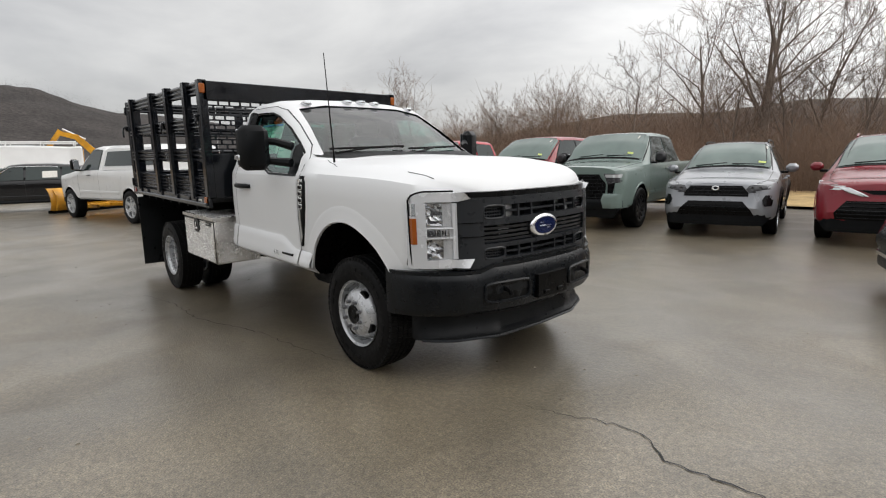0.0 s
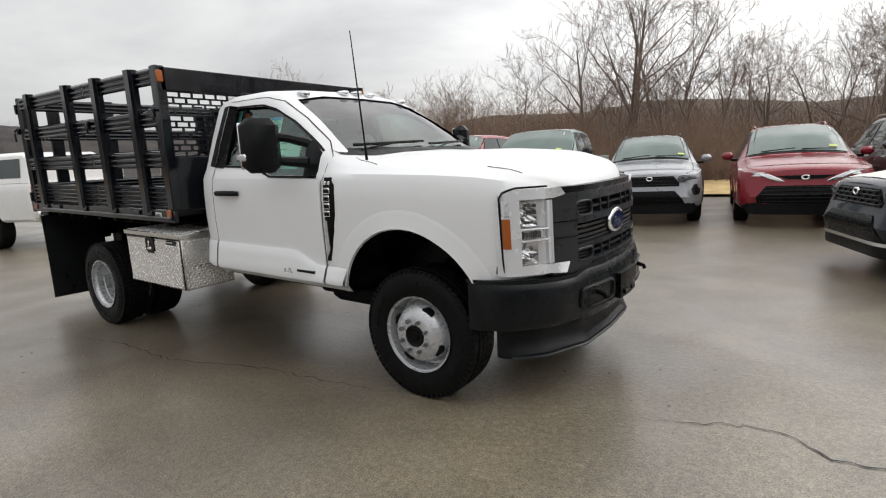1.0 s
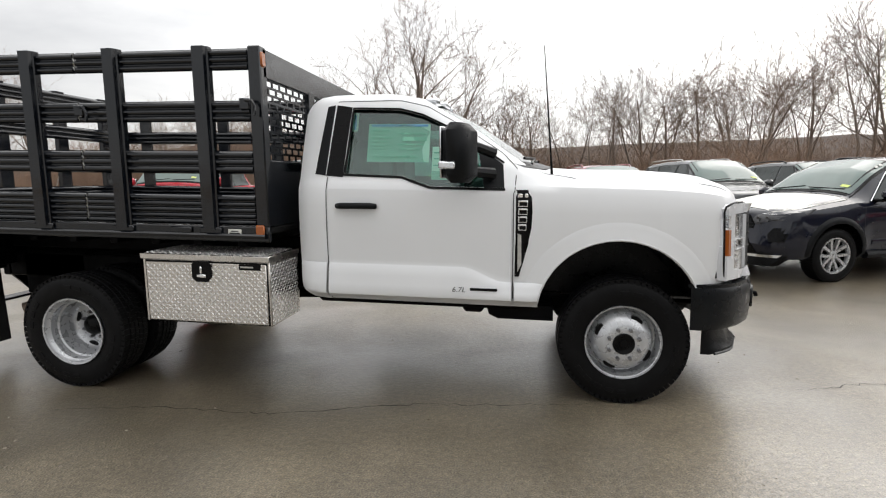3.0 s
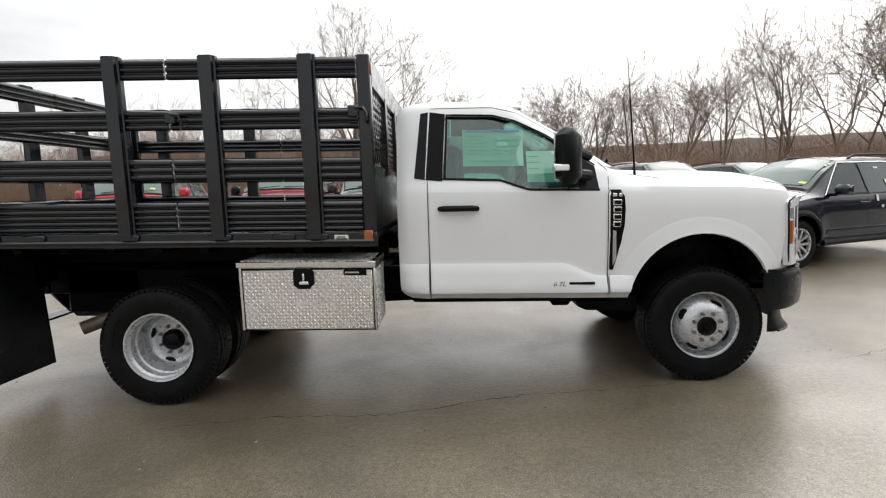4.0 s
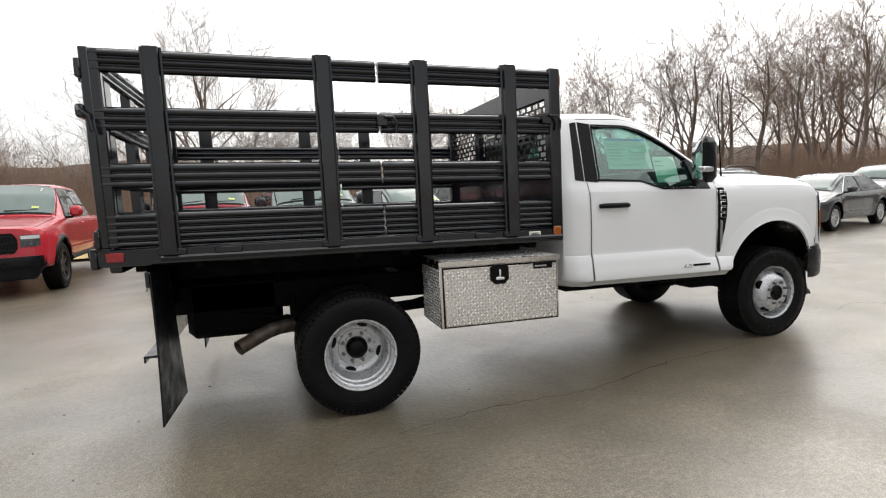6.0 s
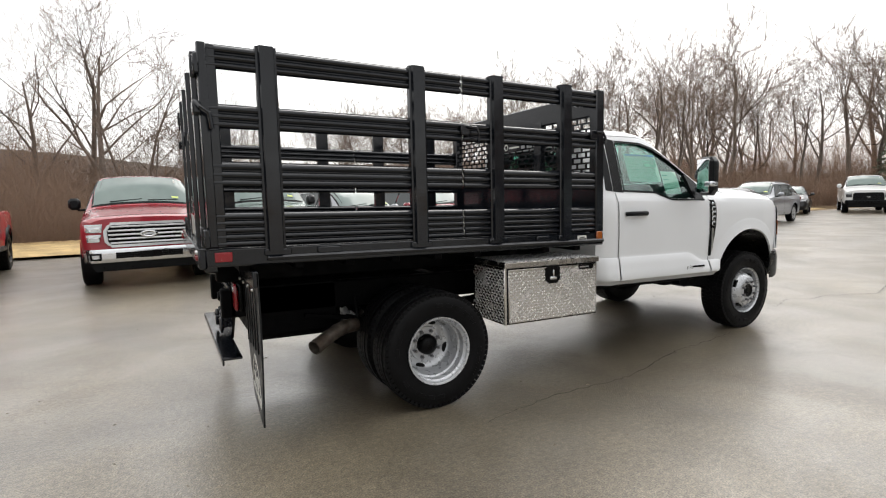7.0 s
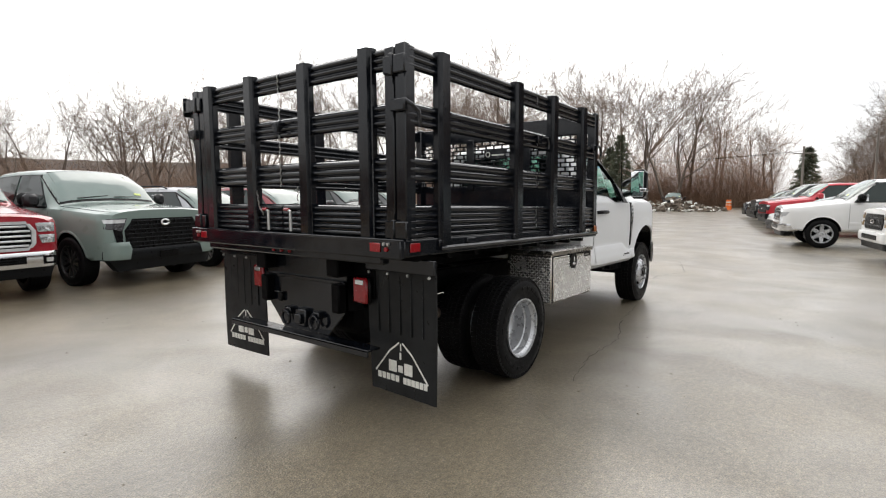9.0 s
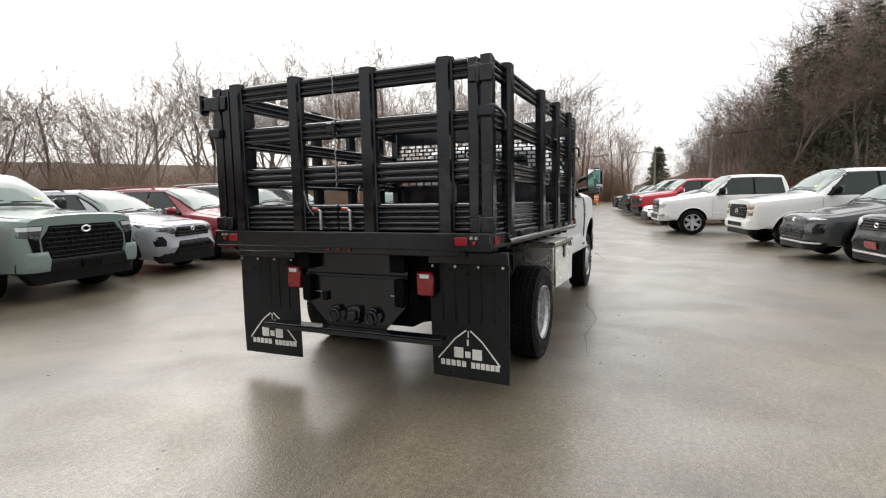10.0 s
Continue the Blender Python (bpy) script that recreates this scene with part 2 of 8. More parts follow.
# ---- geometry helpers ----
class Geo:
    """A mesh in the making: corners and faces."""

    def __init__(self):
        self.v, self.f = [], []

    def add(self, verts, faces):
        k = len(self.v)
        self.v += [tuple(p) for p in verts]
        self.f += [tuple(k + i for i in f) for f in faces]
        return self

    def box(self, x0, x1, y0, y1, z0, z1, c=0.0):
        """A box with chamfered edges."""
        if x0 > x1: x0, x1 = x1, x0
        if y0 > y1: y0, y1 = y1, y0
        if z0 > z1: z0, z1 = z1, z0
        c = min(c, 0.45 * min(x1 - x0, y1 - y0, z1 - z0))
        if c <= 0:
            v = [(x, y, z) for x in (x0, x1) for y in (y0, y1) for z in (z0, z1)]
            return self.add(v, [(0, 1, 3, 2), (4, 6, 7, 5), (0, 4, 5, 1), (2, 3, 7, 6), (0, 2, 6, 4), (1, 5, 7, 3)])
        v, at = [], {}
        for i in (0, 1):
            for j in (0, 1):
                for k in (0, 1):
                    p = ((x0, x1)[i], (y0, y1)[j], (z0, z1)[k])
                    s = ((1, -1)[i] * c, (1, -1)[j] * c, (1, -1)[k] * c)
                    for a in range(3):
                        q = [p[b] + (0 if b == a else s[b]) for b in range(3)]
                        at[i, j, k, a] = len(v)
                        v.append(tuple(q))
        f = []
        for a in range(3):
            b, d = (a + 1) % 3, (a + 2) % 3
            for side in (0, 1):
                ids = []
                for p, q in ((0, 0), (1, 0), (1, 1), (0, 1)):
                    key = [0, 0, 0]
                    key[a], key[b], key[d] = side, p, q
                    ids.append(at[(*key, a)])
                f.append(tuple(ids if side else ids[::-1]))
            for p in (0, 1):
                for q in (0, 1):
                    k0, k1 = [0, 0, 0], [0, 0, 0]
                    k0[a], k1[a] = 0, 1
                    k0[b] = k1[b] = p
                    k0[d] = k1[d] = q
                    ids = (at[(*k0, b)], at[(*k1, b)], at[(*k1, d)], at[(*k0, d)])
                    f.append(ids if p ^ q else ids[::-1])
        for i in (0, 1):
            for j in (0, 1):
                for k in (0, 1):
                    ids = tuple(at[i, j, k, a] for a in range(3))
                    f.append(ids if (i + j + k) % 2 else ids[::-1])
        return self.add(v, f)

    def tube(self, pts, radii, n=8, caps=True, squash=None):
        """A round bar along points with a radius at each."""
        pts = [Vector(p) for p in pts]
        if isinstance(radii, (int, float)):
            radii = [radii] * len(pts)
        rings, prev = [], None
        for i, p in enumerate(pts):
            d = (pts[min(i + 1, len(pts) - 1)] - pts[max(i - 1, 0)]).normalized()
            if prev is None:
                side = d.orthogonal().normalized()
            else:
                side = (prev - d * prev.dot(d)).normalized()
            prev = side
            up = d.cross(side)
            rings.append([p + (side * math.cos(2 * math.pi * j / n) + up * math.sin(2 * math.pi * j / n)) * radii[i] for j in range(n)])
        v = [q for r in rings for q in r]
        f = [(i * n + j, i * n + (j + 1) % n, (i + 1) * n + (j + 1) % n, (i + 1) * n + j) for i in range(len(pts) - 1) for j in range(n)]
        if caps:
            f += [tuple(range(n))[::-1], tuple((len(pts) - 1) * n + j for j in range(n))]
        return self.add(v, f)

    def lathe(self, profile, center, n=32, axis="y", flip=False, closed=False):
        """A profile of (radius, offset along the axis) turned about an axis."""
        v, m = [], len(profile)
        for j in range(n):
            a = 2 * math.pi * j / n
            for r, h in profile:
                p = {"y": (r * math.cos(a), h, r * math.sin(a)), "x": (h, r * math.cos(a), r * math.sin(a)), "z": (r * math.cos(a), r * math.sin(a), h)}[axis]
                v.append(tuple(p[i] + center[i] for i in range(3)))
        f = []
        for j in range(n):
            for i in range(m if closed else m - 1):
                q = (j * m + i, j * m + (i + 1) % m, ((j + 1) % n) * m + (i + 1) % m, ((j + 1) % n) * m + i)
                f.append(q[::-1] if flip else q)
        return self.add(v, f)

    def prism(self, poly, axis, a, b):
        """A polygon of two coordinates drawn out along the third axis from a to b."""
        k = "xyz".index(axis)

        def put(p, w):
            q = list(p)
            q.insert(k, w)
            return tuple(q)

        n = len(poly)
        v = [put(p, a) for p in poly] + [put(p, b) for p in poly]
        f = [tuple(range(n)), tuple(range(2 * n - 1, n - 1, -1))] + [(i, i + n, (i + 1) % n + n, (i + 1) % n) for i in range(n)]
        return self.add(v, f)

    def bowed(self, y0, y1, z0, z1, xf, thick, steps=10):
        """A panel across the nose: its front lies at xf(y, z), and it is that thick."""
        v, f = [], []
        for i in range(steps + 1):
            y = y0 + (y1 - y0) * i / steps
            for z in (z0, z1):
                x = xf(y, z)
                v += [(x, y, z), (x - thick, y, z)]
        for i in range(steps):
            a, b = 4 * i, 4 * i + 4
            f += [(a, b, b + 2, a + 2), (a + 1, a + 3, b + 3, b + 1), (a, a + 1, b + 1, b), (a + 2, b + 2, b + 3, a + 3)]
        f += [(0, 2, 3, 1), (4 * steps, 4 * steps + 1, 4 * steps + 3, 4 * steps + 2)]
        return self.add(v, f)

    def swept(self, y0, y1, rows, xf, thick, steps=40):
        """A shaped panel across the nose: rows of (height, how far it stands out), over the line xf(y)."""
        m = len(rows)
        v, f = [], []
        for i in range(steps + 1):
            y = y0 + (y1 - y0) * i / steps
            v += [(xf(y, z) + d, y, z) for z, d in rows] + [(xf(y, z) - thick, y, z) for z, d in rows[::-1]]
        for i in range(steps):
            for j in range(2 * m):
                a, b = i * 2 * m, (i + 1) * 2 * m
                f.append((a + j, a + (j + 1) % (2 * m), b + (j + 1) % (2 * m), b + j))
        f += [tuple(range(2 * m)), tuple(range(steps * 2 * m + 2 * m - 1, steps * 2 * m - 1, -1))]
        return self.add(v, f)

    def moved(self, fn, start=0):
        self.v[start:] = [tuple(fn(*p)) for p in self.v[start:]]
        return self

    def mirrored(self):
        """The same again on the other side of y = 0."""
        k = len(self.v)
        self.v += [(x, -y, z) for x, y, z in self.v[:k]]
        self.f += [tuple(k + i for i in f[::-1]) for f in self.f]
        return self

    def mesh(self, name, mat, smooth=True, angle=38):
        me = bpy.data.meshes.new(name)
        me.from_pydata(self.v, [], self.f)
        me.update()
        bm = bmesh.new()
        bm.from_mesh(me)
        bmesh.ops.recalc_face_normals(bm, faces=bm.faces)
        bm.to_mesh(me)
        bm.free()
        if smooth:
            me.shade_smooth()
            me.set_sharp_from_angle(angle=radians(angle))
        me.materials.append(mat)
        return me


def part(name, geo, mat, parent=None, label="", smooth=True, angle=38):
    ob = new(name, geo.mesh(name, mat, smooth, angle) if isinstance(geo, Geo) else geo)
    if parent:
        ob.parent = parent
    return tagged(ob, label)


def thing(name, label, category, group="", m=None, kind=""):
    ob = new(name)
    ob.empty_display_size = 0.2
    if m is not None:
        ob.matrix_world = m
    return tagged(ob, label, category, group, kind)


def lerp(a, b, t):
    return a + (b - a) * t


class Loft:
    """A car body: half sections at stations along x, joined. A station is x and the section's (y, z) from the underside's middle to the top's middle."""

    def __init__(self, stations):
        self.st = sorted(stations, key=lambda s: s[0])

    def ring(self, x):
        st = self.st
        if x <= st[0][0]:
            return st[0][1]
        for (xa, ra), (xb, rb) in zip(st, st[1:]):
            if x <= xb:
                t = (x - xa) / (xb - xa)
                return [(lerp(p[0], q[0], t), lerp(p[1], q[1], t)) for p, q in zip(ra, rb)]
        return st[-1][1]

    def side(self, x, z):
        """The half width at x and height z."""
        best = 0.0
        r = self.ring(x)
        for (y0, z0), (y1, z1) in zip(r, r[1:]):
            if min(z0, z1) - 1e-6 <= z <= max(z0, z1) + 1e-6:
                t = 0 if abs(z1 - z0) < 1e-9 else (z - z0) / (z1 - z0)
                best = max(best, lerp(y0, y1, t))
        return best

    def top(self, x, y):
        r = self.ring(x)
        best = -1
        for (y0, z0), (y1, z1) in zip(r, r[1:]):
            if min(y0, y1) - 1e-6 <= y <= max(y0, y1) + 1e-6:
                t = 0 if abs(y1 - y0) < 1e-9 else (y - y0) / (y1 - y0)
                best = max(best, lerp(z0, z1, t))
        return best

    def geo(self, inset=0.0):
        g = Geo()
        n = len(self.st[0][1])
        for x, r in self.st:
            full = [(x, y, z) for y, z in r] + [(x, -y, z) for y, z in r[-2:0:-1]]
            g.v += full
        m = 2 * n - 2
        k = len(self.st)
        for i in range(k - 1):
            for j in range(m):
                g.f.append((i * m + j, i * m + (j + 1) % m, (i + 1) * m + (j + 1) % m, (i + 1) * m + j))
        for base in (0, (k - 1) * m):
            for j in range(n - 1):
                a, b, c, d = j, j + 1, (m - j - 1) % m, (m - j) % m
                ids = []
                for q in (a, b, c, d):
                    if base + q not in ids:
                        ids.append(base + q)
                if len(ids) > 2:
                    g.f.append(tuple(ids))
        return g


def section(zb, belt, top, wl, wb, wt, crown=0.02):
    """A half section of a car: sill, flank, shoulder, glasshouse or bonnet."""
    h = belt - zb
    r = [(0, zb), (wl * 0.80, zb), (wl * 0.955, zb + 0.02), (wl, zb + 0.075), (lerp(wl, wb, 0.6), zb + 0.3 * h), (wb, zb + 0.58 * h), (wb * 0.998, zb + 0.80 * h), (wb * 0.988, belt - 0.045), (wb * 0.965, belt)]
    g = max(top - belt, 0.004)
    e = min(0.06, 0.3 * g)
    r += [(lerp(wb * 0.965, wt, 0.06) - 0.006, belt + 0.06 * g), (lerp(wb * 0.965, wt, 0.55), belt + 0.5 * g), (wt, top - e), (wt - 0.55 * e - 0.015, top - 0.25 * e), (wt * 0.86, top + 0.25 * crown), (wt * 0.5, top + 0.8 * crown), (0, top + crown)]
    return r


def spline_rows(rows, step=0.09):
    """Rows of numbers over their first value, resampled with soft corners."""
    rows = sorted(rows)
    xs = [r[0] for r in rows]
    out = []
    n = max(2, int((xs[-1] - xs[0]) / step))
    marks = sorted(set([round(xs[0] + (xs[-1] - xs[0]) * i / n, 4) for i in range(n + 1)] + [round(x, 4) for x in xs]))
    keep = [marks[0]]
    for x in marks[1:]:
        if x - keep[-1] > 0.012:
            keep.append(x)
    for x in keep:
        vals = []
        for c in range(1, len(rows[0])):
            def at(q):
                return float(np.interp(q, xs, [r[c] for r in rows]))
            d = 0.035
            vals.append(0.25 * at(x - d) + 0.5 * at(x) + 0.25 * at(x + d))
        out.append((x, *vals))
    return out


def cut(mesh_geo, name, mat, cutters, angle=38):
    """The mesh of a closed body with the cutters (geometry, material) taken out of it."""
    body = new(name, mesh_geo.mesh(name, mat))
    extra = []
    for geo, cmat in cutters:
        me = geo.mesh("cutter", cmat, smooth=False)
        if cmat.name not in [mm.name for mm in body.data.materials]:
            body.data.materials.append(cmat)
        ob = new("cutter", me)
        extra.append(ob)
        md = body.modifiers.new("cut", "BOOLEAN")
        md.operation, md.object, md.solver, md.material_mode = "DIFFERENCE", ob, "EXACT", "TRANSFER"
    bpy.context.view_layer.update()
    dg = bpy.context.evaluated_depsgraph_get()
    me = bpy.data.meshes.new_from_object(body.evaluated_get(dg))
    me.name = name
    for ob in (body, *extra):
        bpy.data.objects.remove(ob)
    me.shade_smooth()
    me.set_sharp_from_angle(angle=radians(angle))
    return me

# ---- ground ----
def ground_z(x, y):
    """The lot is level, but falls a little towards the lane's far side."""
    a = min(1.0, max(0.0, (x - 2.0) / 8.0))
    b = min(1.0, max(0.0, (1.0 - y) / 4.0))
    return -0.10 * a * a * (3 - 2 * a) * b * b * (3 - 2 * b)


def sheet(name, xs, ys, height, mat, label, category):
    g = Geo()
    n = len(ys)
    g.v = [(x, y, height(x, y)) for x in xs for y in ys]
    g.f = [(i * n + j, (i + 1) * n + j, (i + 1) * n + j + 1, i * n + j + 1) for i in range(len(xs) - 1) for j in range(n - 1)]
    return tagged(part(name, g, mat, smooth=True, angle=80), label, category, kind="structure")


def asphalt_material():
    m = bpy.data.materials.new("wet_asphalt")
    m.use_nodes = True
    n, l = m.node_tree.nodes, m.node_tree.links
    b = n["Principled BSDF"]
    co = n.new("ShaderNodeTexCoord")

    def noise_at(sc, detail=5.0, dist=0.0):
        t = n.new("ShaderNodeTexNoise")
        t.inputs["Scale"].default_value, t.inputs["Detail"].default_value, t.inputs["Distortion"].default_value = sc, detail, dist
        l.new(co.outputs["Object"], t.inputs["Vector"])
        return t.outputs["Fac"]

    def ranged(v, a, c, lo, hi):
        r = n.new("ShaderNodeMapRange")
        for k, q in (("From Min", a), ("From Max", c), ("To Min", lo), ("To Max", hi)):
            r.inputs[k].default_value = q
        l.new(v, r.inputs["Value"])
        return r.outputs["Result"]

    def math_node(op, a, c):
        q = n.new("ShaderNodeMath")
        q.operation = op
        for i, v in enumerate((a, c)):
            if isinstance(v, float):
                q.inputs[i].default_value = v
            else:
                l.new(v, q.inputs[i])
        return q.outputs[0]

    grain = math_node("MULTIPLY", ranged(noise_at(110.0, 3.0), 0.32, 0.68, 0.38, 1.62), ranged(noise_at(30.0, 4.0), 0.32, 0.68, 0.68, 1.32))
    patch = ranged(noise_at(0.45, 6.0, 0.4), 0.35, 0.65, 0.82, 1.18)
    mid = ranged(noise_at(5.0, 5.0), 0.3, 0.7, 0.9, 1.1)
    shade = math_node("MULTIPLY", math_node("MULTIPLY", math_node("MULTIPLY", grain, patch), mid), ranged(noise_at(0.8, 6.0, 0.5), 0.40, 0.60, 0.84, 1.12))
    sc = n.new("ShaderNodeVectorMath")
    sc.operation = "SCALE"
    sc.inputs[0].default_value = (0.156, 0.131, 0.092)
    l.new(shade, sc.inputs["Scale"])
    vo = n.new("ShaderNodeTexVoronoi")
    vo.inputs["Scale"].default_value = 70.0
    l.new(co.outputs["Object"], vo.inputs["Vector"])
    stones = ranged(vo.outputs["Distance"], 0.0, 0.5, 1.0, 0.0)
    # a film of water lies over most of it, thinner on the worn patches
    wet = noise_at(1.0, 8.0, 0.6)
    l.new(sc.outputs["Vector"], b.inputs["Base Color"])
    l.new(math_node("ADD", ranged(wet, 0.35, 0.65, 0.30, 0.44), ranged(noise_at(60.0, 2.0), 0.3, 0.7, -0.03, 0.06)), b.inputs["Roughness"])
    b.inputs["Specular IOR Level"].default_value = 0.5
    l.new(ranged(wet, 0.36, 0.64, 0.98, 0.58), b.inputs["Coat Weight"])
    b.inputs["Coat IOR"].default_value = 1.6
    b.inputs["Coat Roughness"].default_value = 0.31
    bp = n.new("ShaderNodeBump")
    bp.inputs["Strength"].default_value, bp.inputs["Distance"].default_value = 0.55, 0.006
    l.new(math_node("ADD", stones, math_node("MULTIPLY", noise_at(40.0, 4.0), 1.2)), bp.inputs["Height"])
    bp2 = n.new("ShaderNodeBump")
    bp2.inputs["Strength"].default_value, bp2.inputs["Distance"].default_value = 0.07, 0.03
    l.new(noise_at(1.6, 3.0), bp2.inputs["Height"])
    l.new(bp.outputs["Normal"], bp2.inputs["Normal"])
    l.new(bp2.outputs["Normal"], b.inputs["Normal"])
    return m


M_ASPHALT = asphalt_material()
M_DIRT = material("leaf_litter_and_dry_grass", (0.17, 0.115, 0.065), rough=0.95, vary=0.35, scale=0.8, fine=0.4, fine_scale=30, second=(0.30, 0.21, 0.11), second_scale=0.35, bump=0.6, bump_scale=18)
M_PEBBLE = material("pale_pebbles", (0.19, 0.165, 0.13), rough=0.7, vary=0.5, scale=3.0)
M_RUBBLE = material("grey_brown_rubble", (0.20, 0.165, 0.13), rough=0.95, vary=0.5, scale=1.5, fine=0.3, fine_scale=20)
M_POLE = material("weathered_pole_wood", (0.26, 0.235, 0.21), rough=0.9, vary=0.2, scale=3.0, stretch=(1, 1, 0.1))
M_STRAW = material("dry_straw_grass", (0.42, 0.30, 0.14), rough=0.95, vary=0.3, scale=2.0, fine=0.35, fine_scale=60, bump=0.8, bump_scale=40)
M_HILL = material("bare_woods_on_the_hill", (0.060, 0.046, 0.039), rough=1.0, vary=0.35, scale=0.06, fine=0.5, fine_scale=0.7, stretch=(1, 1, 0.22), second=(0.084, 0.065, 0.053), second_scale=0.03, bump=1.0, bump_scale=0.6)
M_FARWOOD = material("hazy_far_woods", (0.034, 0.029, 0.027), rough=1.0, vary=0.35, scale=0.05, fine=0.4, fine_scale=0.5, stretch=(1, 1, 0.25), second=(0.045, 0.039, 0.036), second_scale=0.02)
M_BARK = material("grey_brown_bark", (0.185, 0.150, 0.125), rough=0.95, vary=0.35, scale=1.4, fine=0.3, fine_scale=30, alpha_random=0.3)
M_TWIG = material("bare_twigs", (0.27, 0.210, 0.172), rough=0.95, vary=0.25, scale=0.8, alpha_random=0.3)
M_BRUSH = material("brown_brush", (0.185, 0.128, 0.094), rough=0.95, vary=0.2, scale=0.3, second=(0.235, 0.162, 0.118), second_scale=0.15)
M_THICKET = material("red_brown_thicket", (0.30, 0.195, 0.140), rough=0.95, vary=0.2, scale=0.3, second=(0.37, 0.255, 0.185), second_scale=0.12)
M_PINE = material("dark_pine_needles", (0.095, 0.106, 0.068), rough=0.9, vary=0.35, scale=0.7)

LOT_N = 13.0
ground = sheet("ground", [-900, -300, -120, -70, -40, -20, 0, 20, 40, 70, 120, 300, 900], [-900, -300, -100, -60, -40, -20, 0, 20, 40, 60, 100, 300, 900], lambda x, y: -0.14, M_DIRT, "brown leaf litter and dry winter grass around the lot", "ground")
lot = sheet("pavement", [-48, -30, -20, -14, -8, -4, 0, 2, 3, 4, 5, 6, 7, 8, 9, 10, 14, 20, 30, 45, 62], [-34, -20, -12, -8, -5, -4, -3, -2.5, -2, -1.5, -1, -0.5, 0, 0.5, 1, 3, 5, 8, LOT_N], ground_z, M_ASPHALT, "wet dark grey asphalt car lot with cracks", "pavement")
straw = sheet("grass_strip", [-30, -20, -10, -5, 0, 5, 10, 20, 30], [LOT_N - 0.2, LOT_N + 0.8, LOT_N + 2.0, LOT_N + 3.6], lambda x, y: 0.075 + 0.16 * min(1, max(0, (y - LOT_N) / 3)), M_STRAW, "strip of pale dry straw grass behind the parked cars", "grass")


def crack(points, width, seed):
    """A jagged open crack in the asphalt."""
    rnd = random.Random(seed)
    g = Geo()
    pts = []
    for (xa, ya), (xb, yb) in zip(points, points[1:]):
        k = max(2, int(math.hypot(xb - xa, yb - ya) / 0.05))
        for i in range(k):
            t = i / k
            pts.append((lerp(xa, xb, t) + rnd.uniform(-0.018, 0.018), lerp(ya, yb, t) + rnd.uniform(-0.018, 0.018)))
    n = len(pts)
    for i, (x, y) in enumerate(pts):
        q = pts[min(i + 1, n - 1)]
        p = pts[max(i - 1, 0)]
        dx, dy = q[0] - p[0], q[1] - p[1]
        d = math.hypot(dx, dy) or 1
        w = width * rnd.uniform(0.15, 1.0) * (1 - abs(2 * i / (n - 1) - 1) ** 3) * 0.5 + 0.001
        z = ground_z(x, y) + 0.0045
        g.v += [(x - dy / d * w, y + dx / d * w, z), (x + dy / d * w, y - dx / d * w, z)]
        if i:
            g.f.append((2 * i - 2, 2 * i - 1, 2 * i + 1, 2 * i))
    return part("crack", g, M_SEAM, lot, "dark jagged crack in the asphalt", smooth=False)


crack([(1.20, -0.58), (1.39, -0.51), (1.68, -0.40), (1.85, -0.39), (2.03, -0.54), (2.19, -0.54), (2.42, -0.52), (3.14, -0.82), (3.9, -0.60), (5.04, -0.27)], 0.013, 1)
crack([(-0.22, -0.98), (-0.78, -1.06), (-1.29, -1.12), (-2.14, -1.36), (-3.0, -1.37), (-3.6, -1.50)], 0.008, 2)

# ---- hills and woods ----
def hill(name, az0, az1, dist, tops, label, depth=160, seed=3, mat=None):
    """A wooded ridge: heights in degrees over the horizon by azimuth."""
    g = Geo()
    rows = 26
    cols = max(8, int((az1 - az0) / 0.7))
    for i in range(cols + 1):
        az = lerp(az0, az1, i / cols)
        el = float(np.interp(az, [a for a, _ in tops], [e for _, e in tops]))
        for j in range(rows + 1):
            t = j / rows
            d = dist + depth * t
            h = 1.46 + math.tan(radians(el)) * d * 1.0
            s = t * t * (3 - 2 * t)
            p = Vector((math.cos(radians(az)) * d, math.sin(radians(az)) * d, 0))
            rough = noise.noise(Vector((p.x * 0.02, p.y * 0.02, seed))) * 0.05 + noise.noise(Vector((p.x * 0.13, p.y * 0.13, seed))) * 0.03 + noise.noise(Vector((p.x * 0.5, p.y * 0.5, seed))) * 0.025
            g.v.append((p.x, p.y, -0.5 + (h + 0.5) * s * (1 + rough)))
    n = rows + 1
    g.f = [(i * n + j, (i + 1) * n + j, (i + 1) * n + j + 1, i * n + j + 1) for i in range(cols) for j in range(rows)]
    return tagged(part(name, g, mat or M_HILL, angle=80), label, "hill", kind="structure")


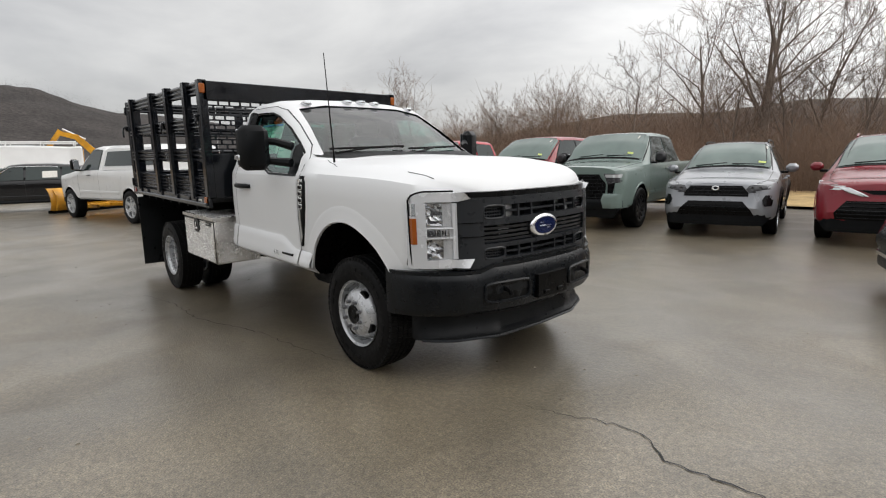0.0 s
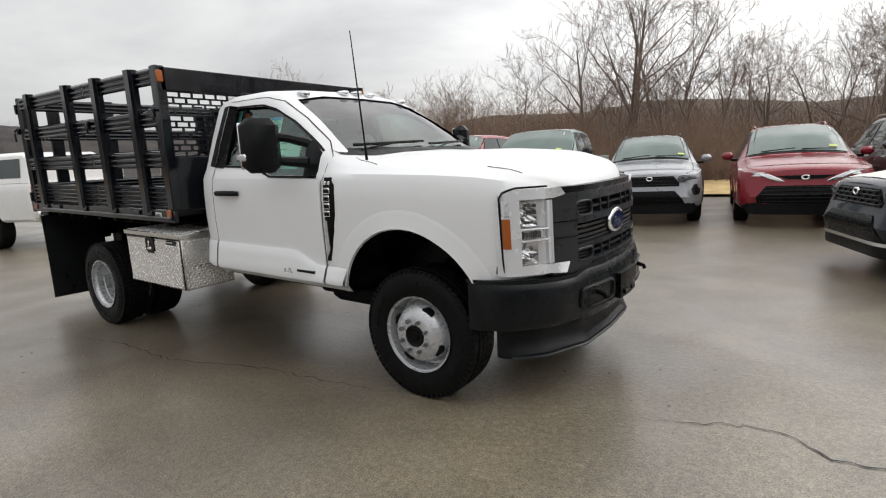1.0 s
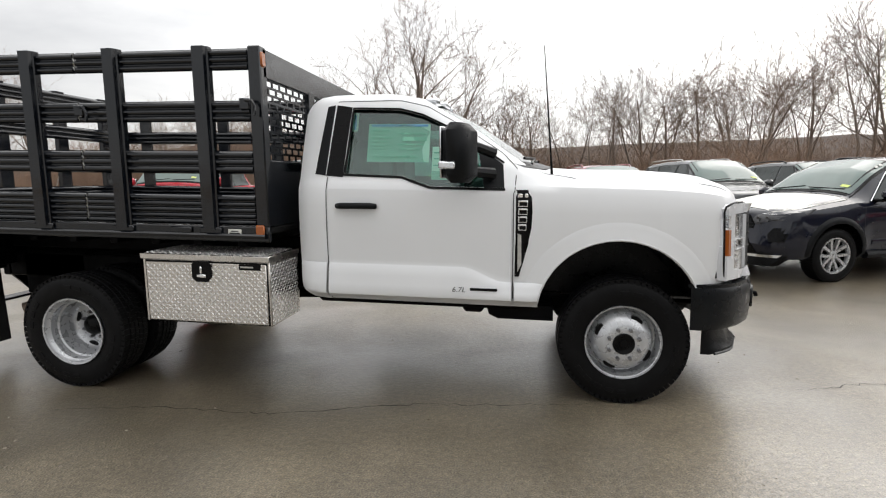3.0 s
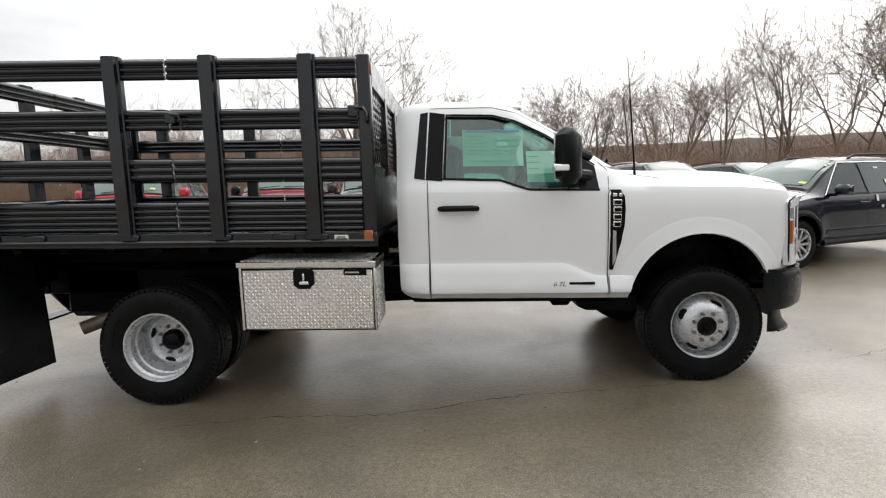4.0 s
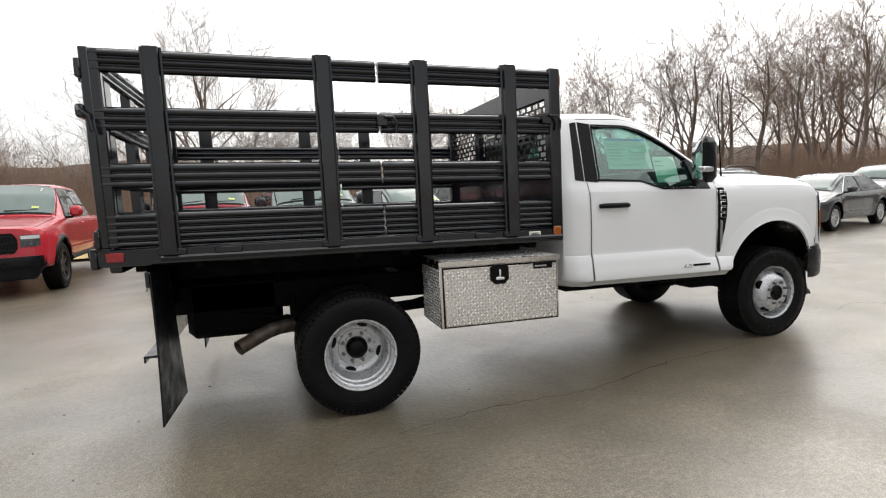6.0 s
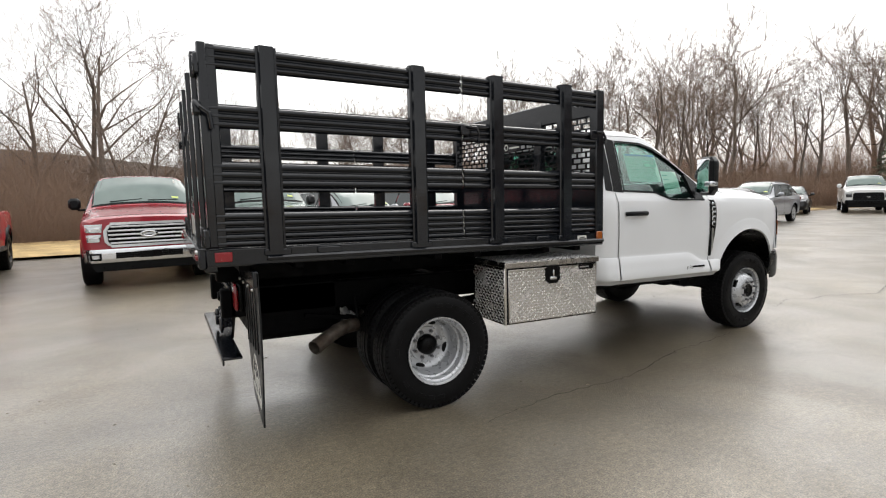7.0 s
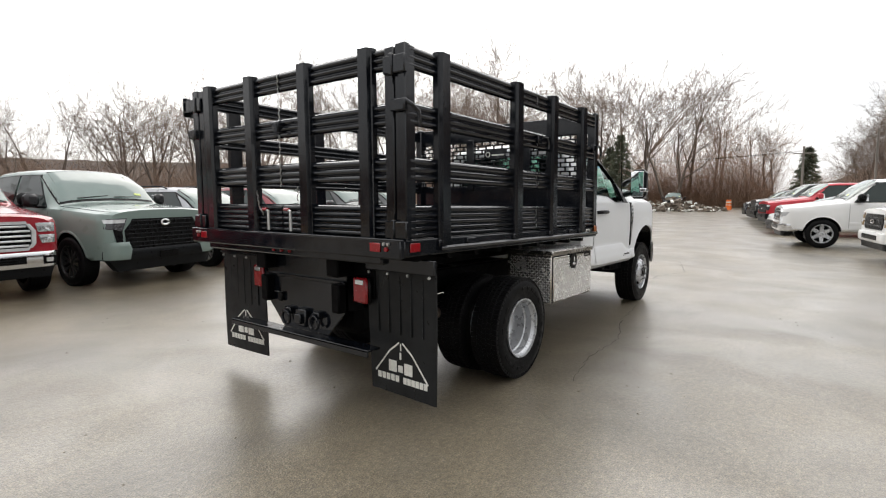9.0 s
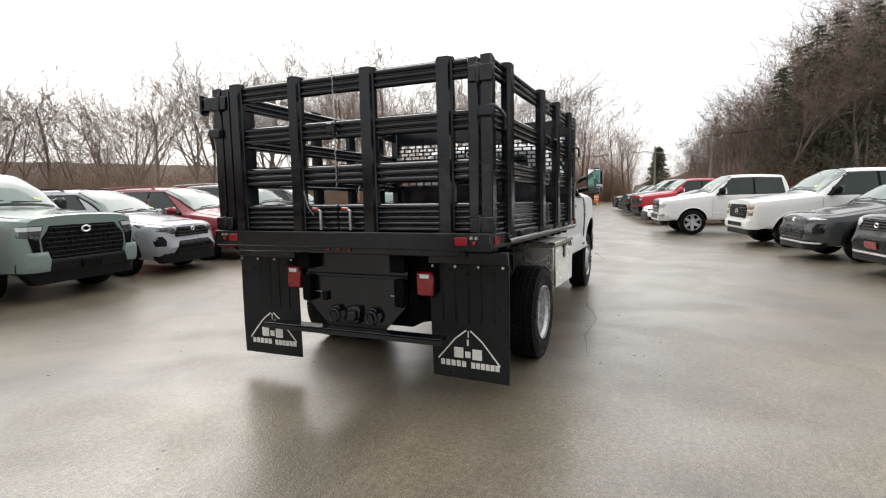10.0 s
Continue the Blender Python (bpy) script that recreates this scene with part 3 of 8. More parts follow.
def branch(g, twigs, rnd, p, d, length, r, level, most):
    """A limb with its side branches, thinner and shorter at each level; the last are slivers."""
    if level >= most:
        n = d.orthogonal().normalized()
        n = Matrix.Rotation(rnd.uniform(0, 6.28), 3, d) @ n
        w = 0.0045
        twigs.add([p - n * w, p + n * w, p + d * length], [(0, 1, 2)])
        return
    k = (5, 4, 3, 2)[level]
    pts, rad = [p.copy()], [r]
    q, e = p.copy(), d.copy()
    bend = (0.10, 0.19, 0.24, 0.26)[level]
    for i in range(k):
        e = (e + Vector((rnd.gauss(0, bend), rnd.gauss(0, bend), rnd.gauss(0.06, bend * 0.6)))).normalized()
        q = q + e * length / k
        pts.append(q.copy())
        rad.append(max(0.008, r * (1 - 0.8 * (i + 1) / k)))
    (g if level < 2 else twigs).tube(pts, rad, (6, 4, 3, 3)[level], caps=False)
    count = (8, 6, 5, 9)[level]
    low = (0.30, 0.22, 0.15, 0.1)[level]
    for i in range(count):
        t = min(low + (1 - low) * (i + rnd.random()) / count, 0.98)
        s_ = t * k
        a = int(min(s_, k - 0.01))
        at_ = pts[a].lerp(pts[a + 1], s_ - a)
        base = (pts[a + 1] - pts[a]).normalized()
        side = Matrix.Rotation(rnd.uniform(0, 2 * math.pi), 3, base) @ base.orthogonal().normalized()
        spread = rnd.uniform(0.42, 1.02)
        nd = (base * math.cos(spread) + side * math.sin(spread) + Vector((0, 0, 0.13))).normalized()
        ln = length * (rnd.uniform(0.50, 0.80) * (1.15 - 0.6 * t) if level == 0 else rnd.uniform(0.38, 0.6))
        branch(g, twigs, rnd, at_, nd, ln, max(0.010, lerp(rad[a], rad[a + 1], s_ - a) * rnd.uniform(0.42, 0.62)), level + 1, most)


def tree_meshes(seed, height, girth, fork):
    rnd = random.Random(seed)
    g, twigs = Geo(), Geo()
    if fork:
        for k in range(fork):
            a = 2 * math.pi * k / fork + rnd.random()
            branch(g, twigs, rnd, Vector((0.12 * math.cos(a), 0.12 * math.sin(a), -0.1)), Vector((0.36 * math.cos(a), 0.36 * math.sin(a), 1)).normalized(), height * rnd.uniform(0.75, 0.95), girth * 0.75, 0, 4 if fork < 3 else 4)
    else:
        branch(g, twigs, rnd, Vector((0, 0, -0.1)), Vector((rnd.gauss(0, 0.08), rnd.gauss(0, 0.08), 1)).normalized(), height * 0.95, girth, 0, 4)
    top = max(p[2] for p in twigs.v)
    for m in (g, twigs):
        m.moved(lambda x, y, z: (x * height / top, y * height / top, z * height / top))
    me = bpy.data.meshes.new("crown")
    me.from_pydata(twigs.v, [], twigs.f)
    me.materials.append(M_TWIG)
    return g.mesh("trunk", M_BARK), me


TREE_H = (10.0, 9.0, 11.0, 8.0, 10.0, 12.0, 8.0, 9.0)
TREES = [tree_meshes(11 + i, h, w, f) for i, (h, w, f) in enumerate(zip(TREE_H, (0.20, 0.21, 0.20, 0.16, 0.20, 0.25, 0.16, 0.19), (0, 0, 2, 0, 3, 0, 2, 0)))]


def thin(m):
    """Twigs so thin that light comes round them from behind."""
    n, l = m.node_tree.nodes, m.node_tree.links
    b, out_ = n["Principled BSDF"], n["Material Output"]
    tl, mx = n.new("ShaderNodeBsdfTranslucent"), n.new("ShaderNodeMixShader")
    mx.inputs["Fac"].default_value = 0.5
    l.new(b.inputs["Base Color"].links[0].from_socket, tl.inputs["Color"])
    l.new(b.outputs["BSDF"], mx.inputs[1])
    l.new(tl.outputs["BSDF"], mx.inputs[2])
    l.new(mx.outputs["Shader"], out_.inputs["Surface"])


thin(M_BRUSH)
thin(M_TWIG)
thin(M_THICKET)


def bare_tree(kind, x, y, z, size, turn):
    trunk, crown = TREES[kind]
    e = thing("bare_tree", "leafless grey-brown tree with a spreading crown of fine twigs", "tree", "bare trees round the lot", pose(x, y, z, 0, 0, turn) @ Matrix.Scale(size, 4))
    part("trunk", trunk, None, e)
    part("crown", crown, None, e)
    return e


def brush_stuff(name, count, place, label, seed, height=(0.8, 2.6), mat=None):
    """Tangled stems of undergrowth."""
    rnd = random.Random(seed)
    g = Geo()
    def sliver(p, q, w):
        a = math.atan2(q[1] - p[1], q[0] - p[0]) + 1.57 + rnd.uniform(-0.6, 0.6)
        ca, sa = math.cos(a) * w, math.sin(a) * w
        k = len(g.v)
        g.v += [(p[0] - ca, p[1] - sa, p[2]), (p[0] + ca, p[1] + sa, p[2]), (q[0] + ca * 0.5, q[1] + sa * 0.5, q[2]), (q[0] - ca * 0.5, q[1] - sa * 0.5, q[2])]
        g.f.append((k, k + 1, k + 2, k + 3))

    for _ in range(count):
        x, y, z, s = place(rnd)
        h = rnd.uniform(*height) * s * (0.55 + 0.45 * (0.5 + noise.noise(Vector((x * 0.22, y * 0.22, 1.0)))) * 2)
        w = 0.0036 * s + 0.0010 * h
        p = (x, y, z)
        a, lean = rnd.uniform(0, 2 * math.pi), rnd.uniform(0.0, 0.35)
        for k in range(3):
            lean += rnd.uniform(-0.1, 0.35)
            a += rnd.uniform(-0.7, 0.7)
            q = (p[0] + h / 3 * lean * math.cos(a), p[1] + h / 3 * lean * math.sin(a), p[2] + h / 3 * max(0.2, 1 - 0.4 * lean))
            sliver(p, q, w * (1 - 0.28 * k))
            for _ in range(2):
                b = rnd.uniform(0, 6.28)
                l2 = h * rnd.uniform(0.12, 0.38)
                m_ = lerp(0.2, 1.0, rnd.random())
                c = (lerp(p[0], q[0], m_), lerp(p[1], q[1], m_), lerp(p[2], q[2], m_))
                sliver(c, (c[0] + l2 * math.cos(b), c[1] + l2 * math.sin(b), c[2] + l2 * rnd.uniform(-0.1, 1.1)), w * 0.6)
            p = q
    me = bpy.data.meshes.new(name)
    me.from_pydata(g.v, [], g.f)
    me.materials.append(mat or M_BRUSH)
    return tagged(new(name, me), label, "brush", kind="stuff")


hill("hill_north", 36, 136, 110, [(36, 3.0), (55, 3.4), (70, 3.4), (82, 3.3), (90, 3.2), (97, 4.2), (103, 4.6), (110, 3.9), (119, 4.2), (126, 3.2), (131, 2.6), (136, 2.2)], "low brown wooded ridge behind the bare trees", depth=120)
hill("hill_west", 128, 215, 260, [(128, 2.0), (140, 2.6), (152, 3.4), (162, 4.3), (169, 4.9), (172, 5.7), (175, 6.7), (182, 7.4), (200, 6.0), (215, 4)], "hazy brown wooded hill beyond the lot", depth=260, mat=M_FARWOOD)
hill("hill_east", -62, 3, 52, [(-62, 10), (-30, 10), (-16, 9), (-11, 6.6), (-7, 4.4), (-4, 2.5), (-1, 1.2), (3, 0.4)], "steep bank under bare woods", depth=46)


def brush_north(rnd):
    x = rnd.uniform(-36, 50)
    y = LOT_N + 3.0 + rnd.random() ** 1.3 * 22
    return x, y, 0.0, 1.0 + (y - LOT_N) * (0.045 + 0.042 * min(1, max(0, (-2 - x) / 8)))


def brush_east(rnd):
    a = radians(rnd.uniform(3, 40))
    d = rnd.uniform(58, 72)
    return math.cos(a) * d, math.sin(a) * d, 0.0, 1.9


def brush_bank(rnd):
    a = rnd.uniform(-34, -1)
    d = rnd.uniform(50, 66)
    return math.cos(radians(a)) * d, math.sin(radians(a)) * d, max(0.0, (d - 56) * 0.35 * min(1, (-a - 1) / 8)), 1.5


brush_stuff("brush", 66000, brush_north, "tangled brown winter undergrowth below the trees", 5, (0.7, 2.0))
brush_stuff("brush", 10000, brush_east, "tangled red-brown winter undergrowth at the lot's far end", 6, mat=M_THICKET)
brush_stuff("brush", 5000, brush_east, "leafless saplings and brown thicket below the far trees", 16, (2.2, 5.2), M_THICKET)
brush_stuff("brush", 6000, brush_bank, "tangled brown winter undergrowth on the bank", 7, mat=M_THICKET)


def slope(az0, az1, dist, depth, tops, tall):
    """Places for trees scattered over a hill's face."""
    def place(rnd):
        az, t = rnd.uniform(az0, az1), rnd.uniform(0.10, 1.0)
        d = dist + depth * t
        el = float(np.interp(az, [a for a, _ in tops], [e for _, e in tops]))
        h = 1.46 + math.tan(radians(el)) * d
        return math.cos(radians(az)) * d, math.sin(radians(az)) * d, -1.0 + (h + 0.5) * t * t * (3 - 2 * t) * 0.97, tall
    return place


brush_stuff("woods", 7000, slope(138, 186, 260, 260, [(128, 2.0), (140, 2.6), (152, 3.4), (162, 4.3), (169, 4.9), (172, 5.7), (175, 6.7), (182, 7.4), (200, 6.0)], 3.4), "distant leafless woods on the hazy hill", 8, (1.6, 2.8), M_FARWOOD)
brush_stuff("woods", 6000, slope(36, 136, 110, 120, [(36, 3.0), (55, 3.4), (70, 3.4), (82, 3.3), (90, 3.2), (97, 4.2), (103, 4.6), (110, 3.9), (119, 4.2), (126, 3.2), (136, 2.2)], 2.2), "distant leafless woods on the low ridge", 9, (1.4, 2.6))
brush_stuff("woods", 5000, slope(-30, 2, 52, 46, [(-62, 10), (-30, 10), (-16, 9), (-11, 6.6), (-7, 4.4), (-4, 2.5), (-1, 1.2), (3, 0.4)], 1.7), "leafless saplings covering the steep bank", 10, (1.2, 2.4))


def skyline(az):
    """How high the crowns stand over the horizon, in degrees, by direction."""
    return float(np.interp(az, [2, 6, 10, 14, 28, 38, 44, 50, 57, 64, 76, 84, 92, 99, 104, 112, 116, 121, 126, 130, 136, 140, 143, 147, 150], [4, 9, 13, 16, 16, 17, 16.5, 16.5, 16, 12.5, 11.5, 10.5, 9.5, 10, 15, 15, 12, 9, 8, 8, 8, 9.5, 10.3, 9.5, 7]))


rnd = random.Random(21)


def plant(az, d, el, ox=-2.0, oy=-4.0, z=0.0):
    k = rnd.randrange(len(TREES))
    h = max(2.5, d * math.tan(radians(el)) + 1.46 - z)
    return bare_tree(k, ox + d * math.cos(radians(az)), oy + d * math.sin(radians(az)), z, h / TREE_H[k], rnd.uniform(0, 360))


# the tall trees that stand out by their place
for k, x, y, h in ((1, -11.2, 33.0, 12.5), (5, -9.4, 35.5, 16.5), (1, -8.5, 34.5, 16.5), (2, -6.6, 36.0, 15.0), (3, -1.6, 33.0, 8.2), (4, 7.7, 32.0, 9.4), (2, 12.0, 29.8, 9.2), (5, 19.2, 29.6, 11.5), (4, 26.0, 28.0, 12.5), (0, 31.0, 24.0, 13.0), (3, -12.8, 27.0, 8.2), (4, -18.6, 25.5, 6.6), (0, -23.6, 27.0, 7.0), (1, -30.5, 25.0, 9.5), (3, -32.0, 24.0, 9.0), (6, -34.0, 23.0, 8.0), (7, -16.6, 27.5, 6.6)):
    bare_tree(k, x, y, 0, h / TREE_H[k], rnd.uniform(0, 360))
for i in range(36):
    az = 36 + 92 * (i + rnd.random()) / 36
    d = min(72, rnd.uniform(25, 36) / math.sin(radians(az)))
    if not 100 < az < 118:
        plant(az, d, skyline(az) * rnd.uniform(0.78, 1.12) + 0.5)
for i in range(24):
    az = 4 + 34 * (i + rnd.random()) / 24
    plant(az, rnd.uniform(60, 76), skyline(az) * rnd.uniform(0.7, 1.0), -7.0, -3.0)
for i in range(120):
    az = -1.0 - 30 * ((i + rnd.random()) / 120) ** 1.1
    d = rnd.uniform(62, 82)
    el = float(np.interp(-az, [0, 2, 5, 9, 11, 14, 18, 30], [3.5, 6.3, 9.6, 13.4, 15.8, 18.5, 20, 20])) * rnd.uniform(0.6, 1.0)
    plant(az, d, el, -8.0, -2.2, max(0.0, (d - 62) * 0.35 * min(1, (-az - 1) / 8)))


def pine(x, y, h, seed, label="dark green pine tree among the bare trees"):
    """A conifer: a straight trunk and whorls of drooping boughs with needle sprays."""
    rnd_ = random.Random(seed)
    e = thing("pine_tree", label, "tree", "pines round the lot", pose(x, y, 0))
    part("trunk", Geo().tube([(0, 0, -0.1), (0.05, 0, h * 0.5), (0, 0, h)], [0.16, 0.10, 0.02], 7), M_BARK, e)
    g_ = Geo()
    for k in range(34):
        t = 0.16 + 0.84 * k / 34
        z = h * t
        reach = h * 0.32 * (1 - t) ** 0.8 * rnd_.uniform(0.7, 1.1) + 0.15
        for j in range(7):
            a = rnd_.uniform(0, 6.28)
            for m_ in range(26):
                u = rnd_.random() ** 0.7
                c = Vector((math.cos(a) * reach * u, math.sin(a) * reach * u, z - 0.22 * reach * u * u))
                dv = Vector((rnd_.gauss(math.cos(a), 0.8), rnd_.gauss(math.sin(a), 0.8), rnd_.gauss(0.1, 0.45))).normalized() * rnd_.uniform(0.20, 0.42)
                n = dv.orthogonal().normalized() * 0.055
                g_.add([c - n, c + n, c + dv], [(0, 1, 2)])
    me = bpy.data.meshes.new("crown")
    me.from_pydata(g_.v, [], g_.f)
    me.materials.append(M_PINE)
    part("crown", me, None, e)


pine(50.5, 16.5, 8.0, 1)
pine(53.0, 18.5, 7.0, 2)
pine(55.5, -0.2, 6.0, 3)
for k, (az, d, h) in enumerate(((-8.4, 62, 13.0), (-9.6, 65, 15.5), (-10.8, 64, 17.0), (-12.4, 66, 18.5), (-14.6, 63, 18.0))):
    pine(-8.2 + d * math.cos(radians(az)), -2.2 + d * math.sin(radians(az)), h, 4 + k, "tall dull green pine on the wooded bank")
# ---- the stake-bed truck ----
RAKE = 0.021
truck = thing("stake_bed_truck", "white regular-cab work truck with a black steel stake bed", "truck")


def tp(name, geo, mat, parent=None, label="", rake=True, smooth=True, angle=38):
    """A part of the truck; the body sits a little nose-down on its wheels."""
    if rake and isinstance(geo, Geo):
        geo.moved(lambda x, y, z: (x, y, z - RAKE * x))
    elif rake:
        for v in geo.vertices:
            v.co.z -= RAKE * v.co.x
    return part(name, geo, mat, parent or truck, label, smooth, angle)


CAB = [  # x, sill, shoulder, top, sill width, shoulder width, top width, crown
    (-2.085, 0.64, 1.36, 1.86, 0.90, 0.925, 0.71, 0.02),
    (-2.05, 0.585, 1.37, 1.925, 0.945, 0.965, 0.745, 0.03),
    (-1.90, 0.575, 1.37, 1.945, 0.965, 0.985, 0.765, 0.04),
    (-1.50, 0.575, 1.365, 1.950, 0.965, 0.988, 0.767, 0.045),
    (-1.30, 0.575, 1.365, 1.915, 0.965, 0.988, 0.775, 0.06),
    (-0.93, 0.575, 1.36, 1.685, 0.965, 0.985, 0.830, 0.125),
    (-0.62, 0.575, 1.36, 1.480, 0.965, 0.983, 0.880, 0.120),
    (-0.48, 0.575, 1.355, 1.430, 0.965, 0.983, 0.860, 0.060),
    (-0.20, 0.575, 1.352, 1.414, 0.965, 0.988, 0.868, 0.064),
    (0.20, 0.60, 1.345, 1.408, 0.965, 0.985, 0.848, 0.068),
    (0.42, 0.66, 1.332, 1.400, 0.930, 0.950, 0.815, 0.064),
    (0.55, 0.70, 1.314, 1.384, 0.890, 0.903, 0.770, 0.060),
    (0.64, 0.70, 1.294, 1.362, 0.790, 0.800, 0.715, 0.055),
    (0.70, 0.70, 1.272, 1.338, 0.690, 0.700, 0.645, 0.052),
    (0.75, 0.70, 1.240, 1.298, 0.580, 0.590, 0.545, 0.048),
    (0.79, 0.70, 1.212, 1.262, 0.460, 0.465, 0.425, 0.045),
    (0.82, 0.72, 1.168, 1.205, 0.300, 0.305, 0.270, 0.035),
]
cab_loft = Loft([(r[0], section(*r[1:])) for r in spline_rows(CAB, 0.08)])
SIDE_WIN = [(-1.775, 1.425), (-1.735, 1.845), (-1.42, 1.838), (-1.27, 1.80), (-1.06, 1.70), (-0.86, 1.575), (-0.745, 1.49), (-0.735, 1.345), (-1.20, 1.350), (-1.31, 1.385), (-1.38, 1.412)]
arch = Geo()
for s in (1, -1):
    arch.lathe([(0.0, 0.46 * s), (0.47, 0.46 * s), (0.490, 0.9 * s), (0.496, 1.2 * s), (0.0, 1.2 * s)], (-0.04, 0, 0.545), 40)
inner = Loft([(r[0], section(0.85, r[2] - 0.02, r[3] - 0.04, r[4] - 0.07, r[5] - 0.07, r[6] - 0.045, r[7])) for r in spline_rows([q for q in CAB if -2.06 < q[0] < -0.60], 0.08)])
inner.st = [(lerp(-2.03, -0.60, (x - inner.st[0][0]) / (inner.st[-1][0] - inner.st[0][0])), r) for x, r in inner.st]
cab_mesh = cut(cab_loft.geo(), "cab_body", M_WHITE, [
    (arch, M_TRIM),
    (inner.geo(), M_DASH),
    (Geo().prism(SIDE_WIN, "y", -1.3, 1.3), M_TRIM),
    (Geo().prism([(-0.775, 1.505), (0.775, 1.505), (0.655, 1.875), (0.4, 1.915), (-0.4, 1.915), (-0.655, 1.875)], "x", -1.34, -0.3), M_TRIM),
    (Geo().prism([(-0.60, 1.44), (0.60, 1.44), (0.56, 1.82), (-0.56, 1.82)], "x", -2.3, -1.9), M_TRIM),
])
cab = tp("cab_body", cab_mesh, None, label="glossy white painted cab and bonnet")


def surf(x, z, s, off=0.0):
    return (x, s * (cab_loft.side(x, z) + off), z)


def flank(poly, s, off, thick=0.006, step=0.05):
    """A flat piece that lies on the cab's flank within a polygon of (x, z)."""
    g = Geo()
    pts = []
    for (xa, za), (xb, zb) in zip(poly, poly[1:] + poly[:1]):
        k = max(1, int(math.hypot(xb - xa, zb - za) / step))
        pts += [(lerp(xa, xb, i / k), lerp(za, zb, i / k)) for i in range(k)]
    n = len(pts)
    g.v = [surf(x, z, s, off) for x, z in pts] + [surf(x, z, s, off - thick) for x, z in pts]
    g.f = [tuple(range(n)), tuple(range(2 * n - 1, n - 1, -1))] + [(i, i + n, (i + 1) % n + n, (i + 1) % n) for i in range(n)]
    return g


def strip(rows, s, off):
    """An upright piece on the cab's flank, given as rows of height and the two edges."""
    g = Geo()
    for z, xa, xb in rows:
        for k in range(5):
            x = lerp(xa, xb, k / 4)
            g.v.append(surf(x, z, s, off if 0 < k < 4 else -0.004))
    g.f = [(i * 5 + j, i * 5 + j + 1, (i + 1) * 5 + j + 1, (i + 1) * 5 + j) for i in range(len(rows) - 1) for j in range(4)]
    return g


def ribbon(pts, s, width, off=0.002, step=0.04):
    """A thin line on the cab's flank."""
    g = Geo()
    fine = []
    for (xa, za), (xb, zb) in zip(pts, pts[1:]):
        k = max(1, int(math.hypot(xb - xa, zb - za) / step))
        fine += [(lerp(xa, xb, i / k), lerp(za, zb, i / k)) for i in range(k)]
    fine.append(pts[-1])
    n = len(fine)
    for i, (x, z) in enumerate(fine):
        p, q = fine[max(0, i - 1)], fine[min(n - 1, i + 1)]
        dx, dz = q[0] - p[0], q[1] - p[1]
        d = math.hypot(dx, dz) or 1
        nx, nz = -dz / d * width / 2, dx / d * width / 2
        g.v += [surf(x + nx, z + nz, s, off), surf(x - nx, z - nz, s, off)]
        if i:
            g.f.append((2 * i - 2, 2 * i - 1, 2 * i + 1, 2 * i))
    return g


def band_off(z):
    """How far the flared band along the flank's foot stands proud."""
    return float(np.interp(z, [0.600, 0.628, 0.650, 0.672, 0.835, 0.848], [0.010, 0.022, 0.046, 0.050, 0.014, 0.002]))


def lettering(words, size, put):
    """Flat slanted characters, centred, laid out by put(u, v)."""
    cu = bpy.data.curves.new("lettering", "FONT")
    cu.body, cu.size, cu.shear, cu.align_x = words, size, 0.2, "CENTER"
    ob = bpy.data.objects.new("lettering", cu)
    bpy.context.scene.collection.objects.link(ob)
    me = bpy.data.meshes.new_from_object(ob.evaluated_get(bpy.context.evaluated_depsgraph_get()))
    g_ = Geo().add([put(p.co.x, p.co.y) for p in me.vertices], [tuple(f.vertices) for f in me.polygons])
    bpy.data.objects.remove(ob)
    bpy.data.curves.remove(cu)
    bpy.data.meshes.remove(me)
    return g_


def door_skin(s):
    """The lower door panel, a little proud of the cab, with the sculpted crease along its foot."""
    g = Geo()
    zs = [0.605, 0.628, 0.650, 0.672, 0.72, 0.78, 0.833, 0.845, 0.852, 0.875, 0.95, 1.05, 1.15, 1.25, 1.30, 1.325]
    nx = 28
    for z in zs:
        for i in range(nx + 1):
            x = lerp(-1.868, -0.69, i / nx)
            u = min(1.0, max(0.0, (x + 1.0) / 0.26))
            dip = 0.085 * u * u * (3 - 2 * u)
            zz = z - dip * (max(0.0, 1 - abs(z - 0.845) / 0.24) if z > 0.845 else max(0.0, (z - 0.672) / 0.173))
            g.v.append(surf(x, zz, s, 0.004 + band_off(z)))
    m = nx + 1
    g.f = [(i * m + j, i * m + j + 1, (i + 1) * m + j + 1, (i + 1) * m + j) for i in range(len(zs) - 1) for j in range(nx)]
    return g


def skirt(s, front):
    """The same flared band on the panel before or behind the door."""
    g = Geo()
    drop = 0.085 if front else 0.0
    zs = [0.605, 0.628, 0.650, 0.672, 0.72, 0.78, 0.833, 0.848]
    for z in zs:
        zz = z - drop * max(0.0, (z - 0.672) / 0.173)
        xa, xb = (-0.671, -0.045 - math.sqrt(0.498 ** 2 - (zz - 0.545) ** 2)) if front else (-2.080, -1.884)
        for k in range(5):
            x = lerp(xa, xb, k / 4)
            g.v.append(surf(x, zz, s, (0.004 + band_off(z)) * (0.75 if front and k == 4 else 0.55 if not front and k == 0 else 1.0)))
    g.f = [(i * 5 + j, i * 5 + j + 1, (i + 1) * 5 + j + 1, (i + 1) * 5 + j) for i in range(len(zs) - 1) for j in range(4)]
    return g


